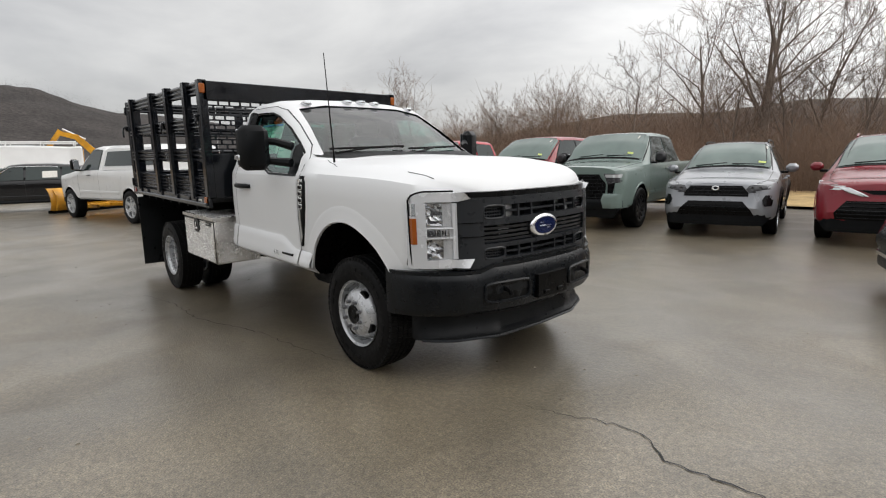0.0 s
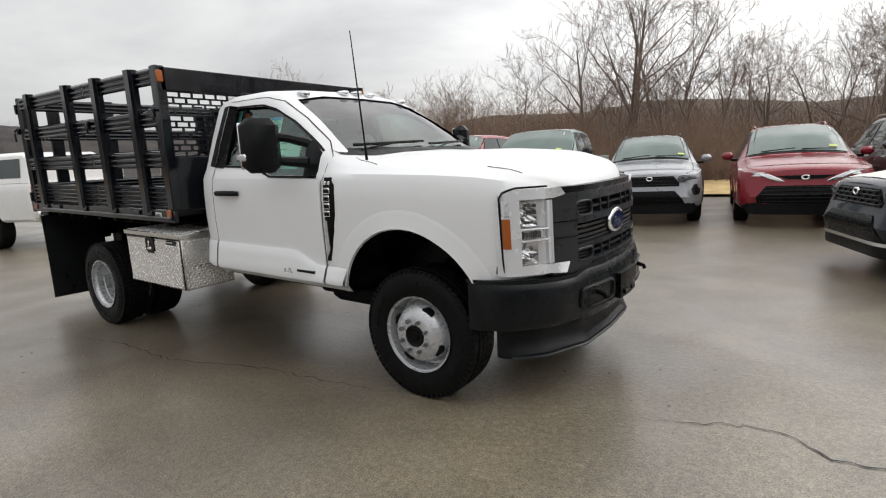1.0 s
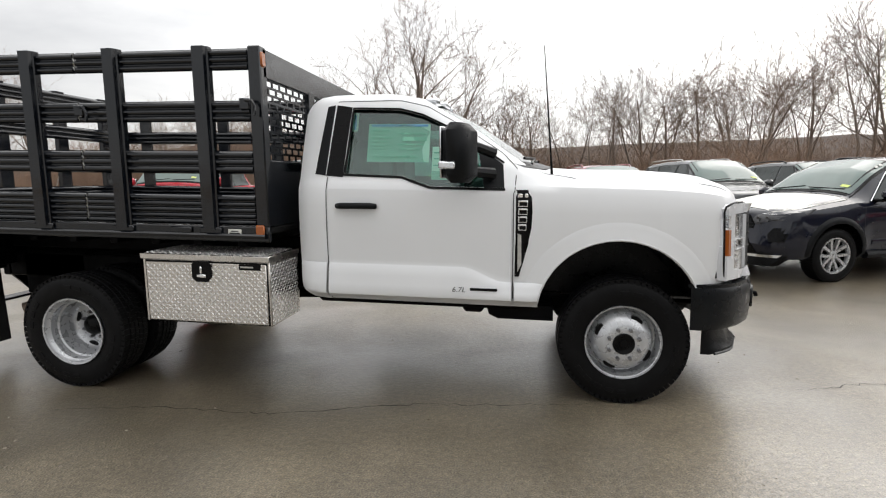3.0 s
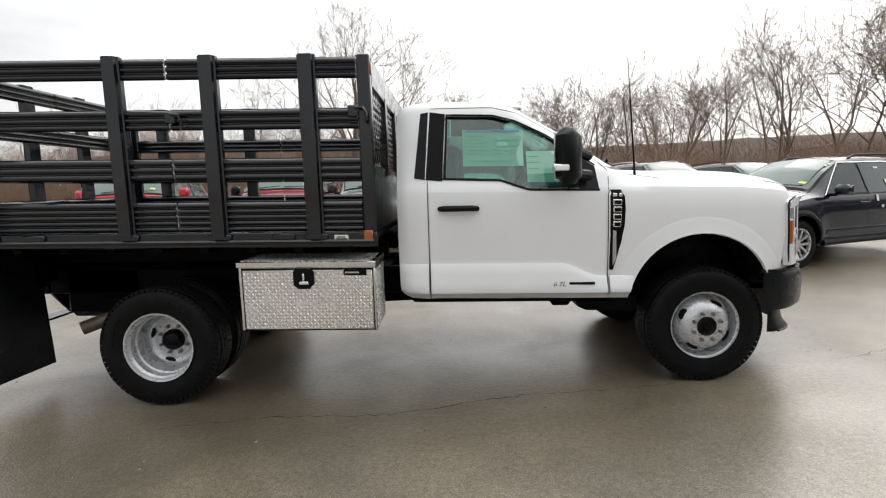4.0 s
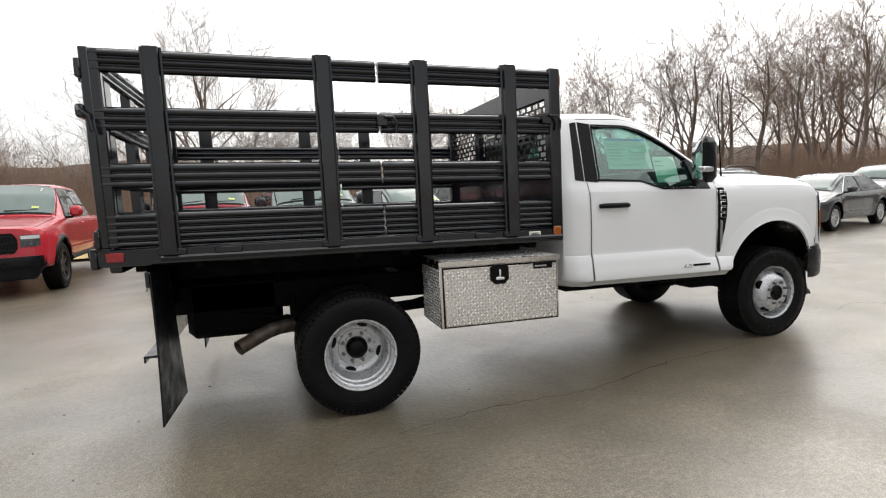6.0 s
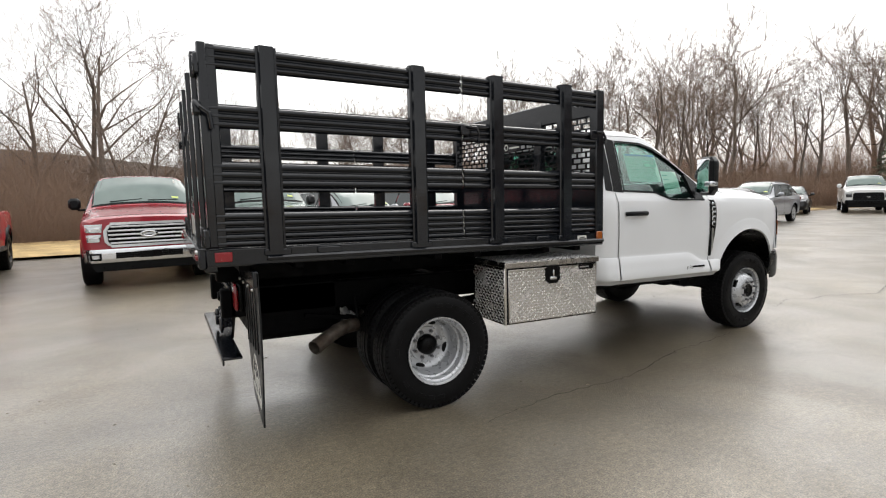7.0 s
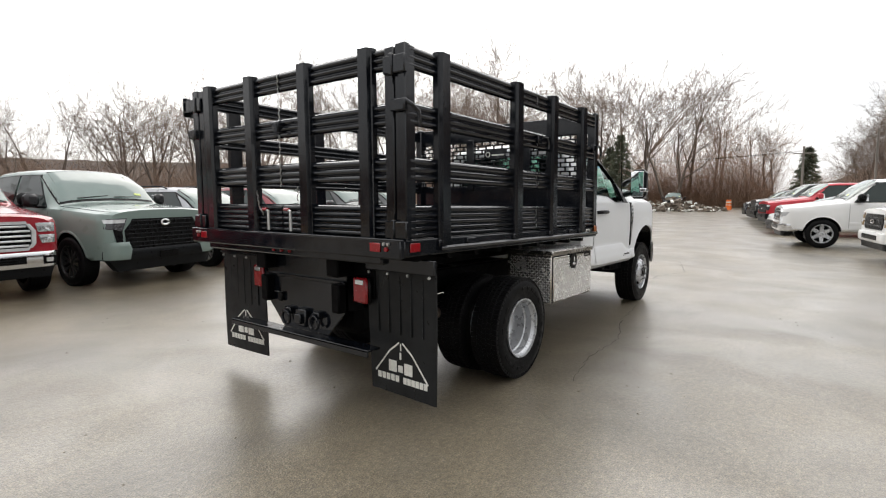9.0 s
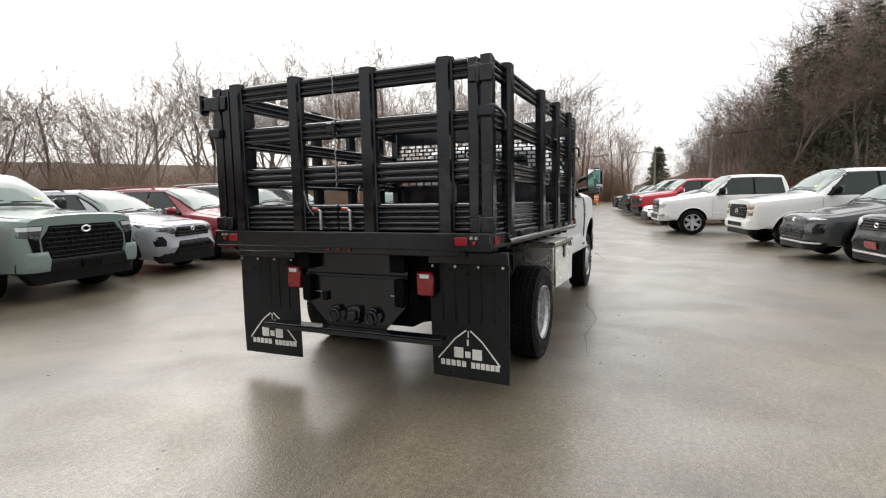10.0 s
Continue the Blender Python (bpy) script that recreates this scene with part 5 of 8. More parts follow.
bumper = tp("front_bumper", Geo().swept(-0.955, 0.955, [(0.505, -0.035), (0.525, -0.008), (0.56, 0.0), (0.66, 0.004), (0.725, 0.0), (0.755, -0.012), (0.765, -0.024)], bumper_x, 0.10, 44).moved(step_up), M_BUMPER, label="dark grey painted steel front bumper")
tp("bumper_top", Geo().bowed(-0.948, 0.948, 0.765, 0.785, lambda y, z: bumper_x(y, z) - 0.018, 0.12, 44).moved(step_up), M_BUMPER, bumper)
tp("bumper_step", Geo().bowed(-0.40, 0.40, 0.816, 0.832, lambda y, z: bumper_x(y, z) - 0.03, 0.12, 10), M_PLASTIC, bumper, "ribbed step pad")
for s in (-1, 1):
    # Flat panel on the bumper's face; the recess's shade is put into its black.
    tp("tow_hook_recess", Geo().bowed(s * 0.22, s * 0.56, 0.585, 0.70, lambda y, z: bumper_x(y, z) + 0.003, 0.05, 6), M_TRIM, bumper)
    loop = []
    for k in range(25):
        q = 2 * math.pi * k / 24
        cy, cz = math.cos(q), math.sin(q)
        yy = 0.39 + 0.172 * math.copysign(abs(cy) ** 0.35, cy)
        zz = 0.640 + 0.062 * math.copysign(abs(cz) ** 0.35, cz)
        loop.append((bumper_x(yy, zz) + 0.008, s * yy, zz))
    tp("recess_edge", Geo().tube(loop, 0.011, 6), M_BUMPER, bumper)
    tp("tow_hook", Geo().tube([(0.85, s * 0.42, 0.655), (0.92, s * 0.42, 0.655), (0.955, s * 0.42, 0.645), (0.96, s * 0.42, 0.625)], 0.014, 8), M_FRAME, bumper, "black tow hook")
plate = tp("plate_holder", Geo().bowed(-0.155, 0.155, 0.555, 0.71, lambda y, z: bumper_x(y, z) + 0.03, 0.03, 4), M_TRIM, bumper, "empty black plate holder")
for y in (-0.07, 0.07):
    tp("plate_clip", Geo().box(0.968, 0.982, y - 0.03, y + 0.03, 0.572, 0.60, 0.004), M_TRIM, plate)
def valance_x(y, z):
    return float(np.interp(abs(y), [0, 0.4, 0.7, 0.8, 0.84], [0.865, 0.845, 0.72, 0.62, 0.56]))


tp("lower_valance", Geo().swept(-0.84, 0.84, [(0.322, -0.020), (0.328, -0.004), (0.346, -0.006), (0.366, -0.034), (0.43, -0.052), (0.53, -0.060)], valance_x, 0.075, 40), M_PLASTIC, bumper, "black lower air dam")
tp("valance_lip", Geo().tube([(valance_x(y, 0.33) - 0.002, y, 0.326) for y in np.linspace(-0.83, 0.83, 33)], 0.009, 6), M_GRILLE, bumper, "grey lower edge")
step_ribs = Geo()
for k in range(18):
    y = -0.34 + 0.04 * k
    for j in range(3):
        x = bumper_x(y, 0.8) - 0.05 - 0.035 * j
        step_ribs.box(x - 0.010, x + 0.010, y - 0.014, y + 0.014, 0.832, 0.837, 0.002)
tp("step_ribs", step_ribs, M_BUMPER, bumper)

# ---- underside ----
under = tp("chassis", Geo().box(-4.98, 0.72, 0.36, 0.44, 0.55, 0.75, 0.01).mirrored(), M_FRAME, label="black steel frame rails")
for x in (-4.76, -3.2, -2.3, -1.2, 0.3):
    tp("cross_member", Geo().box(x - 0.05, x + 0.05, -0.38, 0.38, 0.58, 0.70, 0.01), M_FRAME, under)
tp("underbody", Geo().box(-2.02, -0.62, -0.82, 0.82, 0.545, 0.60, 0.02), M_FRAME, under)
tp("running_gear", Geo().box(-1.02, -0.88, -0.76, -0.45, 0.50, 0.56, 0.02), M_FRAME, under)
tp("body_mount", Geo().prism([(-0.86, 0.575), (-0.84, 0.505), (-0.78, 0.478), (-0.42, 0.478), (-0.42, 0.575)], "y", -0.80, -0.50), M_FRAME, under)
tp("engine_sump", Geo().box(-0.9, 0.55, -0.32, 0.32, 0.42, 0.75, 0.06), M_FRAME, under)
tp("fuel_tank", Geo().box(-4.80, -4.15, -0.44, 0.44, 0.36, 0.80, 0.05), M_FRAME, under)
for s in (-1, 1):
    tp("inner_fender", Geo().box(-0.62, 0.62, s * 0.52, s * 0.46, 0.60, 1.15, 0.02), M_TRIM, under)
tp("drive_shaft", Geo().tube([(-0.9, 0, 0.50), (-3.55, 0, 0.44)], 0.045, 10), M_FRAME, under, rake=False)
tp("front_axle", Geo().tube([(0, -0.72, 0.40), (0, 0.72, 0.40)], 0.05, 10), M_FRAME, under, rake=False)
ax = Geo().tube([(-3.69, -0.80, 0.40), (-3.69, 0.80, 0.40)], 0.065, 10)
ax.lathe([(0.0, -0.17), (0.10, -0.15), (0.17, -0.06), (0.17, 0.06), (0.10, 0.15), (0.0, 0.17)], (-3.69, 0, 0.40), 16, axis="x")
tp("rear_axle", ax, M_FRAME, under, rake=False)
for s in (-1, 1):
    for k in range(4):
        L = 0.75 - 0.15 * k
        tp("leaf_spring", Geo().tube([(-3.69 - L, s * 0.5, 0.62 - 0.02 * k), (-3.69, s * 0.5, 0.50 - 0.018 * k), (-3.69 + L, s * 0.5, 0.62 - 0.02 * k)], 0.02, 4), M_FRAME, under, rake=False)
    tp("shock_absorber", Geo().tube([(-3.80, s * 0.42, 0.42), (-4.0, s * 0.40, 0.80)], 0.03, 8), M_FRAME, under, rake=False)
pipe = Geo().tube([(-3.75, -0.42, 0.515), (-4.02, -0.53, 0.52), (-4.18, -0.595, 0.523), (-4.25, -0.635, 0.515), (-4.31, -0.672, 0.498), (-4.45, -0.765, 0.452)], 0.05, 16, caps=False)
pipe.tube([(-4.451, -0.7655, 0.4517), (-4.31, -0.672, 0.498)], [0.044, 0.044], 16, caps=False)
tp("exhaust_pipe", pipe, M_RUST, under, "grey-brown steel tail pipe", rake=False)

tp("pipe_clamp", Geo().tube([(-4.055, -0.544, 0.520), (-4.085, -0.556, 0.521)], 0.058, 16), M_FRAME, under, rake=False)
tp("pipe_hanger", Geo().tube([(-4.07, -0.55, 0.57), (-4.07, -0.50, 0.72)], 0.012, 6), M_FRAME, under, rake=False)

# ---- wheels ----
TYRE = [(0.225, -0.085), (0.235, -0.108), (0.27, -0.120), (0.32, -0.124), (0.362, -0.117), (0.388, -0.104), (0.398, -0.085), (0.401, -0.04), (0.401, 0.04), (0.398, 0.085), (0.388, 0.104), (0.362, 0.117), (0.32, 0.124), (0.27, 0.120), (0.235, 0.108), (0.225, 0.085)]
tyre_mesh = Geo().lathe([(r - 0.006 if r > 0.386 else r, h) for r, h in TYRE], (0, 0, 0), 56, closed=True).mesh("tyre", M_RUBBER)
tread = Geo()
for k in range(64):
    a = 2 * math.pi * k / 64
    for row, (h0, h1, da) in enumerate(((-0.112, -0.066, 0.0), (-0.058, -0.022, 0.04), (-0.016, 0.016, 0.0), (0.022, 0.058, 0.04), (0.066, 0.112, 0.0))):
        st = len(tread.v)
        edge = row in (0, 4)
        r1 = 0.4005 if not edge else 0.3965
        tread.box(-0.0180, 0.0180, h0, h1, 0.388, r1, 0.002)
        if edge:
            o = -1 if row == 0 else 1
            tread.box(-0.012, 0.012, h0 if o < 0 else h1 - 0.004, h0 + 0.004 if o < 0 else h1, 0.352, 0.39, 0.002)
        ca, sa = math.cos(a + da), math.sin(a + da)
        skew = 0.25 if row in (1, 3) else 0.0
        tread.moved(lambda x, y, z: ((x + skew * y) * ca + z * sa, y, -(x + skew * y) * sa + z * ca), st)
tread_mesh = tread.mesh("tread", M_RUBBER, smooth=False)
MARKS = []
for k in range(26):
    a = 2 * math.pi * k / 26
    if k % 13 in (0, 1, 2, 3, 4, 7, 8, 9):
        ca, sa = math.cos(a), math.sin(a)
        MARKS.append(Geo().box(-0.026, 0.026, -0.1275, -0.120, 0.302, 0.328, 0.002).moved(lambda x, y, z: (x * ca + z * sa, y, -x * sa + z * ca)).mesh("sidewall_block", M_RUBBER, smooth=False))


def oval_holes(count, r, w, h, y0, y1, turn=0.0):
    out_ = []
    for k in range(count):
        a = 2 * math.pi * k / count + turn
        g_ = Geo()
        g_.prism([(w * math.cos(q) * (1.0 if abs(math.cos(q)) < 0.7 else 1.1), r + h * math.sin(q)) for q in np.linspace(0, 2 * math.pi, 16, endpoint=False)], "y", y0, y1)
        ca, sa = math.cos(a), math.sin(a)
        out_.append(g_.moved(lambda x, y, z: (x * ca + z * sa, y, -x * sa + z * ca)))
    return out_


def nuts(count, r, y0, y1, size):
    out_ = []
    for k in range(count):
        a = 2 * math.pi * (k + 0.5) / count
        out_.append(Geo().lathe([(0.0, y0), (size * 0.80, y0), (size, y0 + (y1 - y0) * 0.35), (size, y1), (size * 1.25, y1 + 0.003 * (1 if y1 > y0 else -1))], (r * math.cos(a), 0, r * math.sin(a)), 6))
    return out_


def truck_wheel(x, y, outside, deep, label):
    """A painted steel wheel: outside is the sign of y that its face looks to; deep for the dished rear ones."""
    o = outside
    w = tp("wheel", tyre_mesh, None, label=label, rake=False)
    w.matrix_basis = pose(x, y, 0.40)
    part("tread", tread_mesh, None, w)
    for mk in MARKS:
        lm = part("sidewall_block", mk, None, w)
        if o > 0:
            lm.matrix_basis = pose(0, 0, 0, 0, 0, 180)
    if deep:
        prof = [(0.224, 0.120), (0.234, 0.122), (0.234, 0.114), (0.224, 0.108), (0.219, 0.092), (0.207, 0.082), (0.206, 0.030), (0.196, 0.022), (0.195, -0.045), (0.186, -0.078), (0.168, -0.098), (0.140, -0.108), (0.126, -0.106), (0.123, -0.096), (0.07, -0.096), (0.0, -0.096)]
        nut_y, nut_r = (-0.064, -0.098), 0.098
    else:
        prof = [(0.224, 0.100), (0.234, 0.120), (0.234, 0.112), (0.222, 0.106), (0.217, 0.070), (0.213, 0.005), (0.198, 0.0), (0.191, 0.045), (0.180, 0.078), (0.165, 0.106), (0.145, 0.126), (0.125, 0.137), (0.112, 0.142), (0.075, 0.142), (0.0, 0.142)]
        nut_y, nut_r = (0.172, 0.142), 0.096
    rim = part("rim", Geo().lathe([(r, o * h) for r, h in prof], (0, 0, 0), 48, flip=o > 0), M_SILVER, w, "silver painted steel rim")
    if deep:
        hg = oval_holes(4, 0.158, 0.034, 0.017, o * -0.125, o * -0.0965, 0.3)
    else:
        hg = oval_holes(4, 0.165, 0.036, 0.017, o * 0.070, o * 0.112, 0.5)
    # No holes are cut: proud discs carry the shade inside them as black.
    for og in hg:
        part("hand_hole", og, M_TRIM, rim)
    for ng in nuts(8, nut_r, o * nut_y[0], o * nut_y[1], 0.0125):
        part("wheel_nut", ng, M_NUT, rim)
    if deep:
        hub = Geo().lathe([(0.0, o * -0.030), (0.040, o * -0.032), (0.062, o * -0.042), (0.072, o * -0.060), (0.073, o * -0.110)], (0, 0, 0), 24)
        part("hub", hub, M_TRIM, rim, "black hub end")
    else:
        hub = Geo().lathe([(0.0, o * 0.150), (0.026, o * 0.150), (0.030, o * 0.143), (0.045, o * 0.1435), (0.060, o * 0.150), (0.066, o * 0.148), (0.068, o * 0.140)], (0, 0, 0), 24)
        part("hub", hub, M_TRIM, rim, "black hub end")
    return w


for s in (-1, 1):
    truck_wheel(0.0, s * 0.825, s, False, "black tyre on a silver steel wheel with long studs")
    truck_wheel(-3.69, s * 1.01, s, True, "outer dual tyre on a deep-dished silver wheel")
    truck_wheel(-3.69, s * 0.675, s, True, "inner dual tyre on a deep-dished silver wheel")
# ---- the stake bed ----
RAILS = [(2.045, 2.170, 3), (1.735, 1.860, 3), (1.420, 1.555, 3), (1.090, 1.280, 5)]
BX0, BX1, BY = -5.06, -2.29, 1.135


def corrugated(z0, z1, ribs):
    """A rolled rail's profile (depth, height): bold ribs with narrow grooves between."""
    h = (z1 - z0) / ribs
    p = [(0.0, z0)]
    for k in range(ribs):
        a = z0 + k * h
        p += [(0.003, a + 0.05 * h), (0.014, a + 0.20 * h), (0.020, a + 0.42 * h), (0.019, a + 0.62 * h), (0.013, a + 0.80 * h), (0.003, a + 0.94 * h)]
    return p + [(-0.003, z1 + 0.004)] + [(-0.007 - d, z) for d, z in p[::-1]]


def rail_geo(a, b, z0, z1, ribs, axis, at, sign):
    """A rail from a to b along an axis, its ribs facing sign."""
    prof = corrugated(z0, z1, ribs)
    g_ = Geo()
    if axis == "x":
        g_.prism([(at + sign * d, z) for d, z in prof], "x", a, b)
    else:
        g_.prism([(at + sign * d, z) for d, z in prof], "y", a, b)
    return g_


def post_geo(c, half, z0, z1, axis, at, sign, depth=0.050):
    """An upright of folded steel: a raised web between two flanges."""
    poly = [(-half, -0.012), (-half, 0.026), (-half * 0.80, 0.028), (-half * 0.66, depth), (half * 0.66, depth), (half * 0.80, 0.028), (half, 0.026), (half, -0.012)]
    g_ = Geo()
    if axis == "x":
        g_.prism([(c + u, at + sign * d) for u, d in poly], "z", z0, z1)
    else:
        g_.prism([(at + sign * d, c + u) for u, d in poly], "z", z0, z1)
    return g_


def rack(name, a, b, posts, axis, at, sign, label):
    r = tp(name, post_geo(posts[0], 0.056, 1.06, 2.185, axis, at, sign), M_BLACK, label=label)
    for c in posts[1:]:
        tp("post", post_geo(c, 0.056, 1.06, 2.185, axis, at, sign), M_BLACK, r)
    for z0, z1, ribs in RAILS:
        tp("rail", rail_geo(a, b, z0, z1, ribs, axis, at, sign), M_BLACK, r, smooth=False)
    return r


def latch(x, y, z, axis, sign, parent):
    """A corner latch: plate, hooked handle and drop pin."""
    st = Geo()
    if axis == "x":
        st.box(x - 0.05, x + 0.02, y, y + sign * 0.022, z - 0.035, z + 0.035, 0.006)
        plate_ = tp("latch", st, M_BLACK, parent, "black rack latch")
        tp("latch_handle", Geo().tube([(x + 0.0, y + sign * 0.03, z + 0.02), (x + 0.05, y + sign * 0.05, z + 0.015), (x + 0.07, y + sign * 0.05, z - 0.02), (x + 0.065, y + sign * 0.05, z - 0.075)], 0.010, 8), M_BLACK, plate_)
    else:
        st.box(x, x + sign * 0.022, y - 0.05, y + 0.02, z - 0.035, z + 0.035, 0.006)
        plate_ = tp("latch", st, M_BLACK, parent, "black rack latch")
        tp("latch_handle", Geo().tube([(x + sign * 0.03, y + 0.0, z + 0.02), (x + sign * 0.05, y - 0.05, z + 0.015), (x + sign * 0.05, y - 0.07, z - 0.02), (x + sign * 0.05, y - 0.065, z - 0.075)], 0.010, 8), M_BLACK, plate_)


def chain(pts, parent, link=0.022):
    """A light galvanised safety chain."""
    g_ = Geo()
    for p, q in zip(pts, pts[1:]):
        p, q = Vector(p), Vector(q)
        n_ = max(1, int((q - p).length / link))
        for k in range(n_):
            a, b = p.lerp(q, k / n_), p.lerp(q, (k + 0.8) / n_)
            off = Vector((0.006, 0.0, 0)) if k % 2 else Vector((0, 0.006, 0))
            g_.tube([a - off, b + off], 0.0035, 4)
    tp("safety_chain", g_, M_STEEL, parent, "bright galvanised safety chain")


deck = tp("bed_deck", Geo().box(-5.10, -2.20, -1.10, 1.10, 1.035, 1.075, 0.005), M_DECK, label="black steel flatbed deck")
for s in (-1, 1):
    tp("side_rail", Geo().box(-5.10, -2.20, s * 1.095, s * 1.135, 0.985, 1.085, 0.008), M_BLACK, deck)
    tp("rub_rail", Geo().tube([(-4.78, s * 1.146, 1.022), (-2.22, s * 1.146, 1.022)], 0.016, 6), M_BLACK, deck)
    for x in (-4.72, -4.42, -3.81, -3.21, -2.80, -2.59):
        tp("stake_pocket", Geo().box(x - 0.075, x + 0.075, s * 1.13, s * 1.152, 1.035, 1.075, 0.006), M_BLACK, deck)
    tp("side_reflector", Geo().box(-5.055, -4.965, s * 1.135, s * 1.143, 1.012, 1.065, 0.006), M_RED, deck, "red rear side reflector")
    tp("front_marker", Geo().box(-2.285, -2.225, s * 1.136, s * 1.152, 1.01, 1.095, 0.008), M_AMBER, deck, "amber front side marker")
    tp("rear_reflector", Geo().box(-5.143, -5.135, s * 0.90, s * 0.985, 1.012, 1.065, 0.006), M_RED, deck, "red rear reflector")
    for y in (1.012, 1.045):
        tp("bolt", Geo().lathe([(0.0, -5.145), (0.010, -5.145), (0.012, -5.135)], (0, s * y, 1.06), 8, axis="x"), M_STEEL, deck)
    tp("marker_stud", Geo().lathe([(0.0, -5.147), (0.013, -5.145), (0.015, -5.135)], (0, s * 1.03, 1.03), 10, axis="x"), M_RED, deck)
label_plate = tp("maker_plate", Geo().box(-2.475, -2.385, -1.142, -1.136, 1.03, 1.065, 0.002), M_WHITEMARK, deck, "small white maker's plate")
tp("printed_bar", Geo().box(-2.465, -2.395, -1.1445, -1.142, 1.036, 1.044), M_TRIM, label_plate)
tp("printed_bar", Geo().box(-2.455, -2.405, -1.1445, -1.142, 1.05, 1.056), M_TRIM, label_plate)
tp("rear_apron", Geo().box(-5.135, -5.095, -1.135, 1.135, 0.975, 1.085, 0.008), M_BLACK, deck)
tp("rear_apron_top", Geo().box(-5.135, -5.03, -1.135, 1.135, 1.075, 1.09, 0.005), M_BLACK, deck)
for y in (-0.09, 0.0, 0.09):
    tp("rear_marker", Geo().lathe([(0.0, -5.108), (0.011, -5.106), (0.013, -5.095)], (0, y, 0.965), 10, axis="x"), M_RED, deck, "small red marker lamp")
tp("rear_sill", Geo().box(-5.095, -5.02, -0.95, 0.95, 0.93, 0.985, 0.01), M_BLACK, deck)
for k in range(9):
    x = -4.9 + 0.31 * k
    tp("deck_joist", Geo().box(x - 0.03, x + 0.03, -1.08, 1.08, 0.945, 1.035, 0.006), M_FRAME, deck)
tp("long_sill", Geo().box(-5.0, -2.22, 0.34, 0.46, 0.80, 0.945, 0.01).mirrored(), M_FRAME, deck)

for s in (-1, 1):
    rear_rack = rack("side_rack", BX0 + 0.005, -3.488, (-4.73, -3.812), "x", s * 1.112, s, "black slatted steel stake rack, rear half of the side")
    front_rack = rack("side_rack", -3.472, BX1, (-3.21, -2.593), "x", s * 1.112, s, "black slatted steel stake rack, front half of the side")
    tp("corner_post", Geo().box(-5.06, -4.985, s * 1.085, s * 1.130, 1.09, 2.17, 0.006), M_BLACK, rear_rack)
    latch(-3.45, s * 1.125, 1.81, "x", s, front_rack)
    latch(-2.30, s * 1.125, 1.84, "x", s, front_rack)
    for z0, z1, _ in RAILS:
        chain([(-3.481, s * 1.123, z1 - 0.005), (-3.481, s * 1.123, z0 + 0.01)], rear_rack)
gate_r = rack("rear_gate", -0.972, 0.012, (-0.82, -0.253), "y", -5.045, -1, "black slatted steel rear stake gate half")
gate_l = rack("rear_gate", 0.028, 1.05, (0.353, 0.899), "y", -5.045, -1, "black slatted steel rear stake gate half")
latch(-5.065, 0.06, 1.81, "y", -1, gate_l)
for s, gate in ((-1, gate_r), (1, gate_l)):
    tp("corner_post", Geo().box(-5.075, -5.03, s * 0.975, s * 1.045, 1.09, 2.165, 0.006), M_BLACK, gate)
    tp("corner_post", Geo().box(-5.078, -5.03, s * 1.058, s * 1.135, 1.09, 2.175, 0.006), M_BLACK, gate)
    for z in (2.06, 1.14):
        tp("hinge", Geo().box(-5.10, -5.07, s * 0.985, s * 1.15, z - 0.05, z + 0.05, 0.006).box(-5.11, -5.08, s * 1.04, s * 1.065, z - 0.06, z + 0.06, 0.006), M_BLACK, gate, "black gate hinge")
    tp("latch", Geo().box(-5.115, -5.075, s * 1.05, s * 1.16, 1.80, 1.87, 0.008), M_BLACK, gate)
    tp("latch_handle", Geo().tube([(-5.10, s * 1.15, 1.86), (-5.08, s * 1.19, 1.83), (-5.04, s * 1.20, 1.80), (-5.03, s * 1.20, 1.72)], 0.012, 8), M_BLACK, gate)
bracket = tp("corner_bracket", Geo().box(-5.10, -5.02, 1.13, 1.245, 2.095, 2.108, 0.003).box(-5.10, -5.02, 1.13, 1.235, 2.015, 2.028, 0.003).box(-5.10, -5.088, 1.14, 1.20, 2.02, 2.10, 0.003), M_BLACK, gate_l, "black steel corner bracket standing out")
tp("bracket_tip", Geo().box(-5.10, -5.02, 1.232, 1.247, 1.985, 2.135, 0.003), M_BLACK, bracket)
chain([(-5.068, 0.02, 2.16), (-5.068, 0.02, 2.05), (-5.068, 0.015, 1.85)], gate_l)
chain([(-5.068, 0.02, 1.75), (-5.068, 0.02, 1.40)], gate_l)
chain([(-5.075, 0.30, 1.38), (-5.08, 0.27, 1.27), (-5.075, 0.22, 1.20)], gate_l)
chain([(-5.075, -0.17, 1.40), (-5.08, -0.17, 1.30)], gate_l)
for y in (0.155, -0.095):
    pin = tp("drop_pin", Geo().tube([(-5.085, y, 1.10), (-5.085, y, 1.235), (-5.085, y + 0.03, 1.245)], 0.010, 8), M_STEEL, gate_l, "galvanised drop pin")
    tp("grip", Geo().tube([(-5.085, y + 0.015, 1.245), (-5.085, y + 0.065, 1.247)], 0.012, 8), M_RED, pin, "red plastic grip")

# bulkhead behind the cab: solid below, slotted plate above
bulk = tp("bulkhead", Geo().box(-2.235, -2.205, -1.10, 1.10, 1.08, 1.50, 0.004), M_BLACK, label="black steel bulkhead with slotted window plate")
tp("top_band", Geo().box(-2.24, -2.20, -1.10, 1.10, 2.00, 2.175, 0.006), M_BLACK, bulk)
for s in (-1, 1):
    tp("end_post", Geo().box(-2.285, -2.20, s * 1.055, s * 1.135, 1.08, 2.185, 0.008), M_BLACK, bulk)
    tp("top_marker", Geo().box(-2.21, -2.192, s * 1.075, s * 1.13, 2.06, 2.15, 0.008), M_AMBER, bulk, "amber marker lamp")
